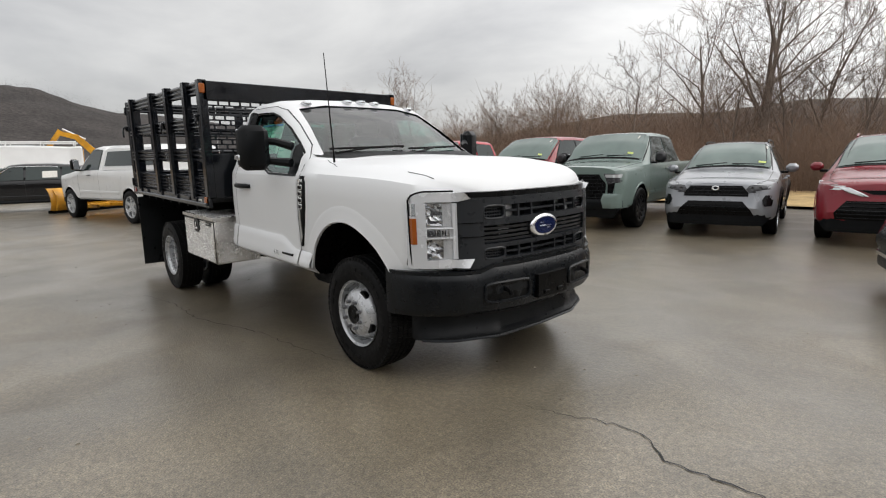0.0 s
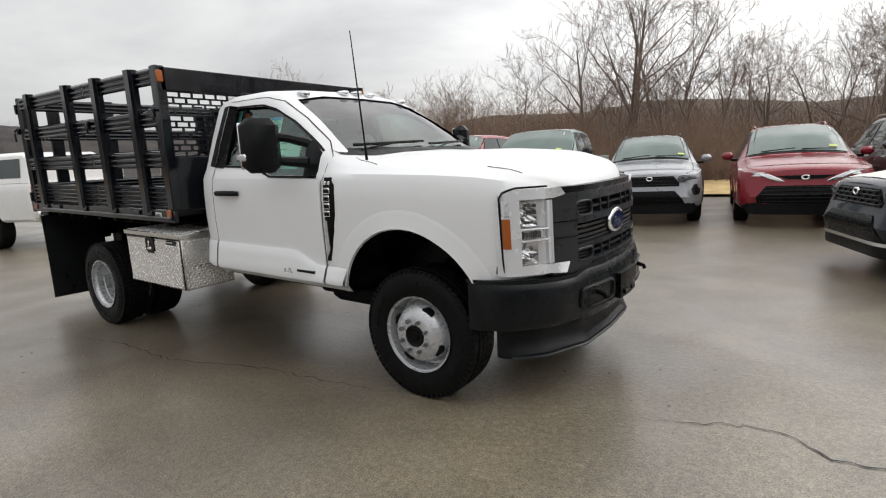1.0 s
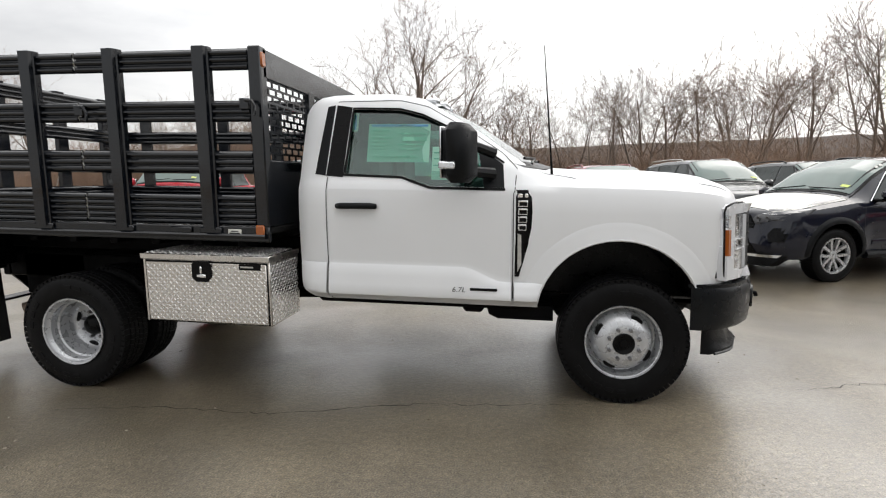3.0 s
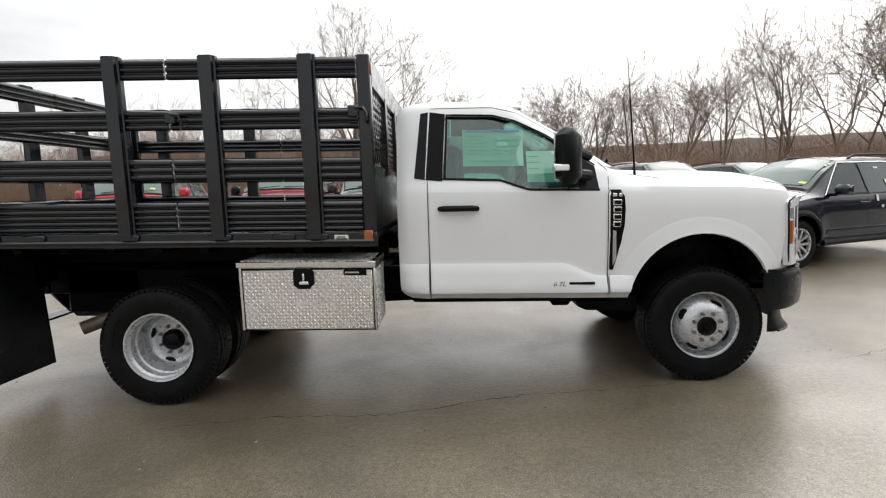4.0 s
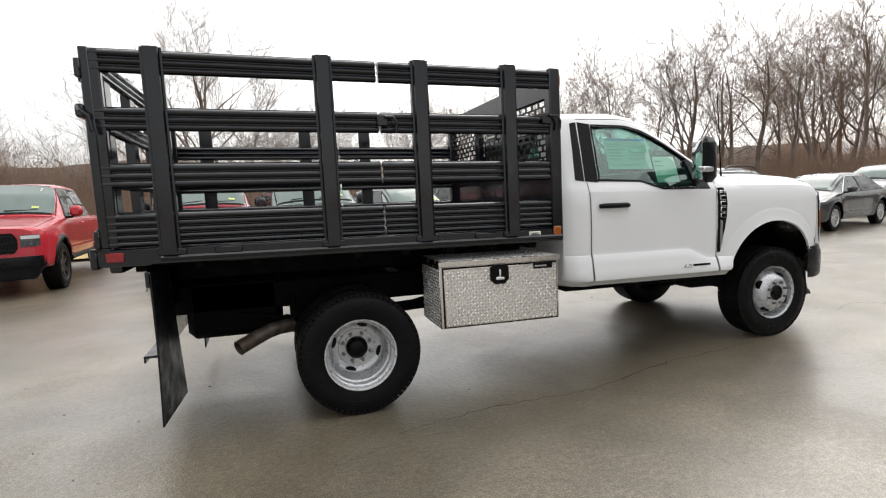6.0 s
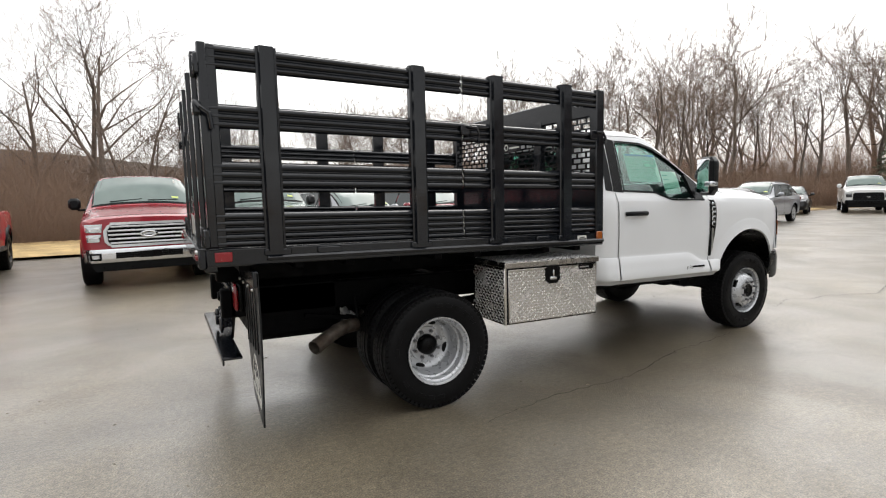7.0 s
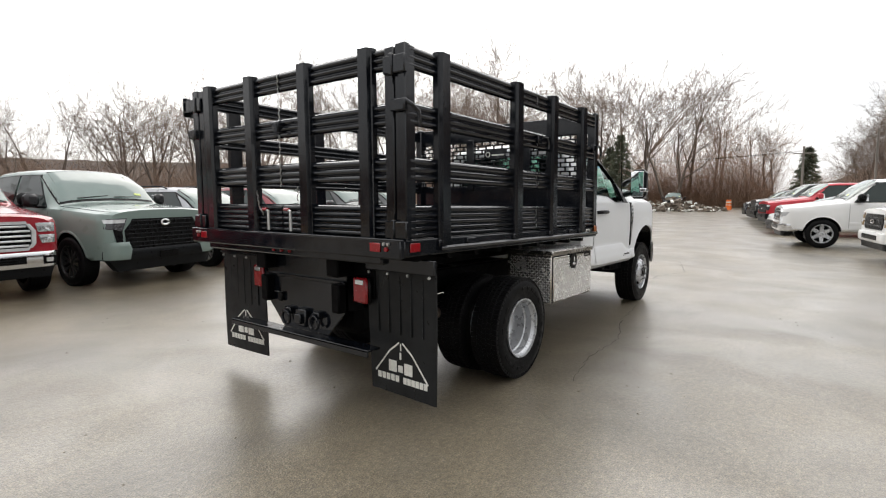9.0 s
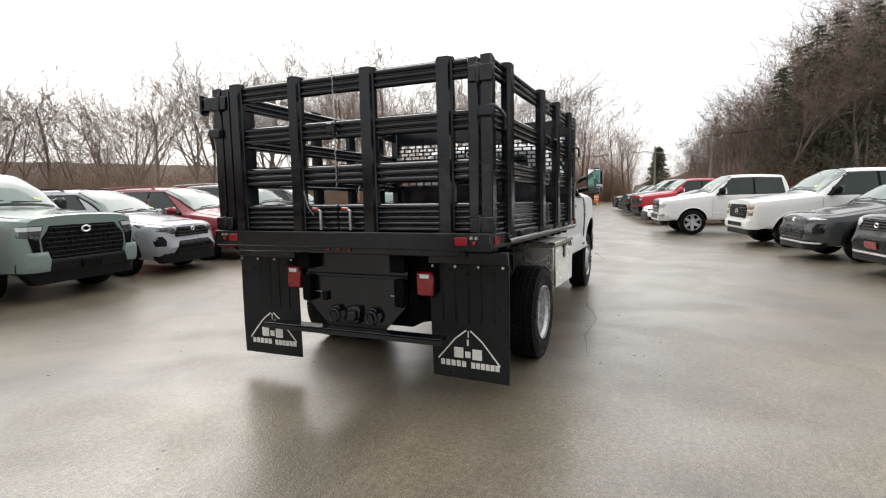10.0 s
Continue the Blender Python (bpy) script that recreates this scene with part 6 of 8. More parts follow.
for y in (-0.36, 0.36):
    tp("upright", Geo().box(-2.25, -2.195, y - 0.05, y + 0.05, 1.45, 2.03, 0.006), M_BLACK, bulk)
for ya, yb in ((-1.06, -0.41), (-0.31, 0.31), (0.41, 1.06)):
    g = Geo()
    rows_ = 11
    z0, z1 = 1.50, 2.0
    pitch = (z1 - z0) / rows_
    for k in range(rows_ + 1):
        z = z0 + k * pitch
        g.box(-2.224, -2.216, ya, yb, max(z0, z - 0.007), min(z1, z + 0.007))
    for k in range(rows_):
        y = ya + (0.052 if k % 2 else 0.0)
        while y < yb + 0.001:
            g.box(-2.224, -2.216, max(ya, y - 0.009), min(yb, y + 0.009), z0 + k * pitch + 0.006, z0 + (k + 1) * pitch - 0.006)
            y += 0.104
    tp("slotted_plate", g, M_BLACK, bulk, "steel plate with rows of brick-like slots", smooth=False)
tp("sign_plate", Geo().box(-2.256, -2.25, -0.12, 0.16, 1.80, 1.90, 0.002), M_BLACK, bulk)
tp("printed_bar", Geo().box(-2.259, -2.255, -0.10, 0.06, 1.835, 1.85), M_WHITEMARK, bulk)
tp("printed_ring", Geo().lathe([(0.022, -2.260), (0.03, -2.260), (0.03, -2.256), (0.022, -2.256)], (0, 0.11, 1.85), 20, axis="x", closed=True), M_WHITEMARK, bulk)

# ---- aluminium toolbox ----
TX0, TX1, TY, TZ0, TZ1 = -3.133, -2.23, -1.108, 0.424, 0.885
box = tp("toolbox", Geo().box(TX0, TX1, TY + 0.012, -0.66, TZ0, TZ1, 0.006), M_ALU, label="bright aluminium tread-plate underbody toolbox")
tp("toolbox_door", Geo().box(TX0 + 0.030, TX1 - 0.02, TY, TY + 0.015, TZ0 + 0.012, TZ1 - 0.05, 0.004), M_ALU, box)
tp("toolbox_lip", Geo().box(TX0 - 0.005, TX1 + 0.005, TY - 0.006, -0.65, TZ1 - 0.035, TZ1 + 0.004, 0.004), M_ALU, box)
tp("door_gap", Geo().box(TX0 + 0.022, TX1 - 0.014, TY + 0.009, TY + 0.0125, TZ0 + 0.006, TZ1 - 0.040), M_TRIM, box)


def tread_bars(u0, u1, v0, v1, put):
    """Raised lozenges of tread plate, alternating in slant."""
    g_ = Geo()
    p = 0.0222
    i = 0
    u = u0 + p * 0.6
    while u < u1 - p * 0.5:
        j = 0
        v = v0 + p * 0.6
        while v < v1 - p * 0.5:
            a = 0.785 if (i + j) % 2 else -0.785
            c_, s_ = math.cos(a), math.sin(a)
            q = []
            for du, dv, h in ((-0.0142, 0, 0.0), (0, -0.0052, 0.0), (0.0142, 0, 0.0), (0, 0.0052, 0.0), (-0.0095, 0, 0.0036), (0.0095, 0, 0.0036)):
                q.append(put(u + du * c_ - dv * s_, v + du * s_ + dv * c_, h))
            g_.add(q, [(0, 1, 4), (1, 5, 4), (1, 2, 5), (2, 3, 5), (3, 4, 5), (3, 0, 4)])
            v += p
            j += 1
        u += p
        i += 1
    return g_


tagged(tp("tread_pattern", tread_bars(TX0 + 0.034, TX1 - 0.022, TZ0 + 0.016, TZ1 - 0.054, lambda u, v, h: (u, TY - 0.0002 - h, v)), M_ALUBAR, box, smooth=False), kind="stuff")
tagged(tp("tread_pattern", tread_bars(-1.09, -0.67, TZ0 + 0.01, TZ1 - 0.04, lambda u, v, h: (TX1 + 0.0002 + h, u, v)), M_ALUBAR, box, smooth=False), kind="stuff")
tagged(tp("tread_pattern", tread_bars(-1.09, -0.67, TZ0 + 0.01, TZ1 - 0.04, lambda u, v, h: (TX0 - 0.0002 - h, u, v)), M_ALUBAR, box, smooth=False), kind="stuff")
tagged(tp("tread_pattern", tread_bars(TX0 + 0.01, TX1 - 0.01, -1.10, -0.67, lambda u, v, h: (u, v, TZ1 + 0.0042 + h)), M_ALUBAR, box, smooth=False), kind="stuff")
lt = tp("toolbox_latch", Geo().prism([(-2.765, 0.735), (-2.765, 0.825), (-2.745, 0.845), (-2.65, 0.845), (-2.63, 0.825), (-2.63, 0.745), (-2.66, 0.71), (-2.735, 0.71)], "y", TY - 0.010, TY), M_TRIM, box, "black paddle latch")
tp("latch_paddle", Geo().box(-2.705, -2.69, TY - 0.02, TY - 0.008, 0.765, 0.815, 0.004).box(-2.73, -2.665, TY - 0.020, TY - 0.008, 0.738, 0.762, 0.008), M_CHROME, lt, "chrome paddle")
tag_ = tp("toolbox_badge", Geo().box(-2.435, -2.285, TY - 0.004, TY, 0.797, 0.835, 0.002), M_TRIM, box, "small black maker's badge")
tp("printed_bar", Geo().box(-2.425, -2.335, TY - 0.006, TY - 0.004, 0.812, 0.822), M_STEEL, tag_)

# ---- rear: flaps, lamps, hitch plate ----
for s in (-1, 1):
    ya, yb = (0.585, 1.165)
    def flap_x(y, z):
        u, v = (abs(y) - ya) / (yb - ya), (0.94 - z) / 0.895
        return -4.85 + 0.010 * math.sin(3.1 * v + 2.2 * u + s) * v + 0.02 * v * v * (1 - u)

    g = Geo()
    cols_, rows_ = 12, 9
    for j in range(rows_ + 1):
        for i in range(cols_ + 1):
            y, z = s * lerp(ya, yb, i / cols_), lerp(0.94, 0.045, j / rows_)
            g.v.append((flap_x(y, z), y, z))
    m_ = cols_ + 1
    k_ = len(g.v)
    g.v += [(x + 0.010, y, z) for x, y, z in g.v]
    for j in range(rows_):
        for i in range(cols_):
            a = j * m_ + i
            g.f += [(a, a + 1, a + m_ + 1, a + m_), (k_ + a, k_ + a + m_, k_ + a + m_ + 1, k_ + a + 1)]
    edge = [i for i in range(m_)] + [j * m_ + cols_ for j in range(1, rows_ + 1)] + [rows_ * m_ + i for i in range(cols_ - 1, -1, -1)] + [j * m_ for j in range(rows_ - 1, 0, -1)]
    g.f += [(edge[i], edge[(i + 1) % len(edge)], k_ + edge[(i + 1) % len(edge)], k_ + edge[i]) for i in range(len(edge))]
    flap = tp("mud_flap", g, M_MUDRUB, label="black rubber mud flap with a white painted mark")
    tp("flap_hanger", Geo().box(-4.87, -4.84, s * 0.585, s * 1.165, 0.86, 0.95, 0.004), M_BLACK, flap)
    for k in range(4):
        y = lerp(0.62, 1.13, k / 3)
        tp("bolt", Geo().lathe([(0.0, -4.882), (0.009, -4.880), (0.011, -4.87)], (0, s * y, 0.845), 8, axis="x"), M_STEEL, flap)
    for k in range(5):
        y = lerp(0.68, 1.06, k / 4)
        tp("rib", Geo().box(-4.853, -4.845, s * (y - 0.004), s * (y + 0.004), 0.45, 0.83, 0.002), M_MUDRUB, flap)
    # the white mark: a road running to a peak between two slopes, over two rows of blocks
    cx = s * 0.865

    def mark(pts, w):
        g_ = Geo()
        fine = [pts[0]]
        for (y0, z0), (y1, z1) in zip(pts, pts[1:]):
            n_ = max(1, int(math.hypot(y1 - y0, z1 - z0) / 0.03))
            fine += [(lerp(y0, y1, (k + 1) / n_), lerp(z0, z1, (k + 1) / n_)) for k in range(n_)]
        last = len(fine) - 1
        for k, (y0, z0) in enumerate(fine):
            (ya, za), (yb, zb_) = fine[max(0, k - 1)], fine[min(last, k + 1)]
            d = math.hypot(yb - ya, zb_ - za)
            ny, nz = -(zb_ - za) / d * w / 2, (yb - ya) / d * w / 2
            pair = [(cx + y0 + ny, z0 + nz), (cx + y0 - ny, z0 - nz)]
            g_.v += [(flap_x(y, z) - 0.0035, y, z) for y, z in pair] + [(flap_x(y, z) + 0.001, y, z) for y, z in pair]
        for k in range(0, 4 * last, 4):
            g_.f += [(k, k + 1, k + 5, k + 4), (k + 1, k + 3, k + 7, k + 5), (k, k + 4, k + 6, k + 2)]
        g_.f += [(0, 2, 3, 1), (4 * last, 4 * last + 1, 4 * last + 3, 4 * last + 2)]
        return g_

    tp("painted_mark", mark([(0.235, 0.175), (0.10, 0.33), (0.015, 0.395)], 0.010), M_WHITEMARK, flap, "white painted mark")
    tp("painted_mark", mark([(-0.235, 0.165), (-0.10, 0.325), (-0.015, 0.395)], 0.010), M_WHITEMARK, flap)
    tp("painted_mark", mark([(0.0, 0.39), (0.0, 0.345)], 0.008), M_WHITEMARK, flap)
    tp("painted_mark", mark([(0.004, 0.33), (0.004, 0.285)], 0.014), M_WHITEMARK, flap)
    for y0, y1, z0, z1 in ((0.110, 0.04, 0.232, 0.232), (0.025, -0.015, 0.222, 0.222), (-0.03, -0.10, 0.228, 0.228)):
        tp("painted_mark", mark([(y0, z0), (y1, z1)], 0.075 if abs(y1 - y0) > 0.05 else 0.045), M_WHITEMARK, flap)
    for k in range(5):
        y0 = 0.215 - 0.041 * k
        tp("painted_mark", mark([(y0, 0.152), (y0 - 0.031, 0.152)], 0.042), M_WHITEMARK, flap)
    for k in range(6):
        y0 = -0.02 - 0.036 * k
        tp("painted_mark", mark([(y0, 0.150), (y0 - 0.029, 0.150)], 0.042), M_WHITEMARK, flap)
    lamp = tp("tail_lamp", Geo().box(-4.915, -4.888, s * 0.505, s * 0.635, 0.63, 0.805, 0.012), M_RED, label="red rectangular tail lamp")
    tp("backup_lens", Geo().box(-4.921, -4.912, s * 0.535, s * 0.61, 0.755, 0.79, 0.004), M_LENS, lamp, "clear lens window")
    tp("lamp_housing", Geo().box(-4.889, -4.86, s * 0.500, s * 0.640, 0.625, 0.81, 0.010), M_TRIM, lamp)
    tp("lamp_bracket", Geo().box(-4.86, -4.83, s * 0.44, s * 0.66, 0.66, 0.90, 0.004), M_FRAME, lamp)
hitch = tp("hitch_plate", Geo().prism([(-0.44, 0.75), (0.44, 0.75), (0.44, 0.56), (0.25, 0.365), (-0.25, 0.365), (-0.44, 0.56)], "x", -4.915, -4.895), M_BLACK, label="black steel hitch plate with two shackle rings")
tp("hitch_upright", Geo().box(-4.905, -4.885, -0.44, 0.44, 0.762, 0.95, 0.004), M_BLACK, hitch)
tp("hitch_flange", Geo().box(-4.93, -4.85, -0.44, 0.44, 0.74, 0.765, 0.004), M_BLACK, hitch)
tp("hitch_receiver", Geo().box(-4.99, -4.90, -0.035, 0.035, 0.425, 0.495, 0.006).box(-4.96, -4.91, -0.055, 0.055, 0.40, 0.53, 0.01), M_BLACK, hitch)
for s in (-1, 1):
    tp("shackle_mount", Geo().box(-4.955, -4.91, s * 0.16 - 0.035, s * 0.16 + 0.035, 0.475, 0.525, 0.008), M_BLACK, hitch)
    ring_pts = [(-4.965, s * 0.16 + 0.045 * math.sin(q), 0.47 - 0.05 * (1 - math.cos(q))) for q in np.linspace(-2.7, 2.7, 14)]
    tp("shackle_ring", Geo().tube([(x, y, z + 0.03) for x, y, z in ring_pts], 0.012, 8), M_BLACK, hitch)
tp("trailer_socket", Geo().box(-4.945, -4.91, 0.235, 0.285, 0.555, 0.625, 0.008), M_TRIM, hitch)
for s in (-1, 1):
    tp("nick", Geo().box(-4.919, -4.914, s * 0.30, s * 0.42, 0.615, 0.622), M_STEEL, hitch)
tp("step_bar", Geo().box(-5.02, -4.90, -0.74, 0.80, 0.345, 0.362, 0.004).box(-5.02, -5.008, -0.74, 0.80, 0.315, 0.36, 0.003), M_BLACK, label="black steel angle step bar")
# ---- parked vehicles ----
# Opaque: glass green and the sky's reflection are both put into this base.
M_SKYGLASS = material("sky_toned_window_glass", (0.105, 0.150, 0.135), rough=0.03, vary=0.25, scale=1.1, rough_vary=0.0, spec=0.85)
M_SIDEGLASS = material("dark_side_glass", (0.022, 0.032, 0.030), rough=0.03, vary=0.3, scale=0.9, rough_vary=0.0, spec=0.5)
# Also used as chrome, whose sky gleam is put into this pale base.
M_BRIGHT = material("clear_plastic_and_painted_chrome", (0.66, 0.67, 0.68), rough=0.15, metal=0.35, vary=0.12, scale=14, coat=0.4)
M_STICKER = material("yellow_green_sticker", (0.62, 0.72, 0.22), rough=0.6, vary=0.1)
M_ALLOY = material("alloy_wheel", (0.55, 0.56, 0.57), rough=0.3, metal=0.7, vary=0.08, scale=10)
M_DARKALLOY = material("dark_alloy_wheel", (0.03, 0.03, 0.032), rough=0.35, metal=0.4, vary=0.1, scale=10)
M_AMBERLAMP = material("lamp_with_amber", (0.42, 0.30, 0.18), rough=0.15, metal=0.3, vary=0.3, scale=14, coat=0.4)
M_P_RED = paint("deep_red_paint", (0.29, 0.022, 0.032))
M_P_REDDARK = paint("dark_red_paint", (0.22, 0.012, 0.022))
M_P_REDBRIGHT = paint("bright_red_paint", (0.46, 0.024, 0.038))
M_P_SAGE = paint("grey_green_paint", (0.19, 0.245, 0.225))
M_P_SILVER = paint("silver_paint", (0.30, 0.31, 0.33), metal=0.35)
M_P_GREY = paint("dark_grey_paint", (0.055, 0.058, 0.06), metal=0.3)
M_P_NAVY = paint("dark_navy_paint", (0.004, 0.0055, 0.014))
M_P_BLACK = paint("black_car_paint", (0.010, 0.010, 0.011))
M_P_WHITE = paint("white_fleet_paint", (0.78, 0.78, 0.77))
M_P_GREEN = paint("dark_green_paint", (0.018, 0.035, 0.034))

WHEELS = {}


def wheel_meshes(R, width, style, mat):
    """Tyre, barrel and a face of single or paired spokes with an outer lip."""
    key = (R, width, style, mat.name)
    if key not in WHEELS:
        h = width / 2
        rr = R * 0.66
        ty = Geo().lathe([(rr, -h * 0.8), (rr + 0.02, -h), (R * 0.86, -h * 1.05), (R * 0.95, -h * 0.95), (R, -h * 0.72), (R, h * 0.72), (R * 0.95, h * 0.95), (R * 0.86, h * 1.05), (rr + 0.02, h), (rr, h * 0.8)], (0, 0, 0), 40, closed=True)
        tr = Geo()
        for k in range(64):
            a = 2 * math.pi * k / 64
            for j in range(5):
                st = len(tr.v)
                y0 = lerp(-h * 0.90, h * 0.90, (j + 0.08) / 5)
                tr.box(-0.011, 0.011, y0, y0 + h * 0.30, R - 0.006, R + 0.003)
                ca, sa = math.cos(a + 0.03 * (j % 2)), math.sin(a + 0.03 * (j % 2))
                tr.moved(lambda x, y, z: (x * ca + z * sa, y, -x * sa + z * ca), st)
        rim = Geo().lathe([(rr - 0.010, h * 0.60), (rr - 0.03, h * 0.2), (rr - 0.04, -h * 0.2), (0.0, -h * 0.2)], (0, 0, 0), 32)
        sp = Geo().lathe([(rr + 0.004, h * 0.86), (rr + 0.004, h * 0.97), (rr - 0.012, h * 0.97), (rr - 0.020, h * 0.80), (rr - 0.022, h * 0.50)], (0, 0, 0), 40)
        n, pair = abs(style), style < 0
        wid = 0.060 if n <= 6 else 0.030
        for k in range(n):
            for q in ((-0.5, 0.5) if pair else (0,)):
                a = 2 * math.pi * (k + 0.0) / n
                st = len(sp.v)
                w0, w1 = (0.016, 0.020) if pair else (wid * 0.95, wid * 0.62)
                o0, o1 = q * 0.045, q * 0.13
                r1 = rr - 0.016
                sp.add([(o0 - w0, h * 0.70, 0.03), (o0 + w0, h * 0.70, 0.03), (o1 + w1, h * 0.86, r1), (o1 - w1, h * 0.86, r1), (o0 - w0 * 1.2, h * 0.35, 0.03), (o0 + w0 * 1.2, h * 0.35, 0.03), (o1 + w1 * 1.2, h * 0.5, r1), (o1 - w1 * 1.2, h * 0.5, r1)], [(0, 1, 2, 3), (0, 3, 7, 4), (1, 5, 6, 2), (3, 2, 6, 7), (0, 4, 5, 1)])
                ca, sa = math.cos(a), math.sin(a)
                sp.moved(lambda x, y, z: (x * ca + z * sa, y, -x * sa + z * ca), st)
        sp.lathe([(0.0, h * 0.76), (0.035, h * 0.75), (0.060, h * 0.68), (0.072, h * 0.3)], (0, 0, 0), 16)
        WHEELS[key] = (ty.mesh("tyre", M_RUBBER), tr.mesh("tread", M_RUBBER, smooth=False), rim.mesh("rim", M_TRIM), sp.mesh("spokes", mat))
    return WHEELS[key]


def profile(v):
    """Rows for the body of a pickup, an estate-like car or a saloon, nose first; the nose rounds off in plan."""
    L, W, fo = v["L"], v["W"], v["fo"]
    zb, belt, H, hf, hr = v["zb"], v["belt"], v["H"], v["hf"], v["hr"]
    cowl, rf, rr = v["cowl"], v["rf"], v["rr"]
    xr = fo - L
    nr, wn, dh = v.get("round", 0.34), v.get("flat", 0.66), v.get("drop_nose", 0.10)
    rows = []
    for k in range(7):
        a = radians(90 * k / 6)
        s_, w = math.sin(a), lerp(wn, 0.985, math.sin(a)) * W
        top = hf - dh * (1 - s_)
        rows.append((fo - nr * (1 - math.cos(a)), zb + 0.10 * (1 - s_), top - 0.045, top, w * 0.97, w, w * v.get("hoodw", 0.84), 0.035))
    rows += [
        (lerp(fo - nr, cowl, 0.5), zb, lerp(hf - 0.045, belt - 0.01, 0.5), lerp(hf, hr, 0.55), W * 0.965, W * 0.995, W * v.get("hoodw", 0.84), 0.045),
        (cowl, zb, belt - 0.01, hr, W * 0.965, W, W * v.get("hoodw", 0.84), 0.05),
        (lerp(cowl, rf, 0.5), zb, belt, lerp(hr, H, 0.56), W * 0.965, W, W * (v.get("roofw", 0.70) + 0.075), 0.09),
        (rf, zb, belt, H - 0.035, W * 0.965, W, W * v.get("roofw", 0.70), 0.05),
        (rf - 0.35, zb, belt, H, W * 0.965, W, W * (v.get("roofw", 0.70) - 0.01), 0.04),
        (lerp(rf, rr, 0.6), zb, belt, H - 0.005, W * 0.965, W, W * (v.get("roofw", 0.70) - 0.01), 0.04),
        (rr, zb, belt, H - v.get("drop", 0.03), W * 0.965, W, W * (v.get("roofw", 0.70) - 0.02), 0.03),
    ]
    if v["type"] == "pickup":
        rows += [(rr - 0.10, zb, belt, H - 0.18, W * 0.965, W, W * (v.get("roofw", 0.70) - 0.02), 0.02), (rr - 0.13, zb, belt, belt + 0.015, W * 0.965, W, W * 0.93, 0.0), (xr + 0.04, zb + 0.02, belt, belt + 0.015, W * 0.96, W * 0.99, W * 0.93, 0.0), (xr, zb + 0.1, belt - 0.02, belt, W * 0.92, W * 0.95, W * 0.90, 0.0)]
    elif v["type"] == "van":
        rows += [(xr + 0.05, zb, belt, H - 0.03, W * 0.96, W, W * 0.85, 0.02), (xr, zb + 0.05, belt, H - 0.08, W * 0.94, W * 0.97, W * 0.82, 0.01)]
    elif v["type"] == "saloon":
        rows += [(lerp(rr, xr, 0.62), zb, belt, belt + 0.07, W * 0.96, W * 0.98, W * 0.78, 0.03), (xr + 0.10, zb + 0.04, belt, belt + 0.03, W * 0.92, W * 0.93, W * 0.74, 0.02), (xr, zb + 0.12, belt - 0.06, belt - 0.03, W * 0.84, W * 0.86, W * 0.70, 0.0)]
    else:
        rows += [(lerp(rr, xr, 0.75), zb, belt, lerp(H, belt, 0.55), W * 0.955, W * 0.97, W * 0.73, 0.02), (xr + 0.06, zb + 0.03, belt, belt + 0.02, W * 0.92, W * 0.94, W * 0.78, 0.01), (xr, zb + 0.12, belt - 0.10, belt - 0.08, W * 0.88, W * 0.90, W * 0.76, 0.0)]
    return rows


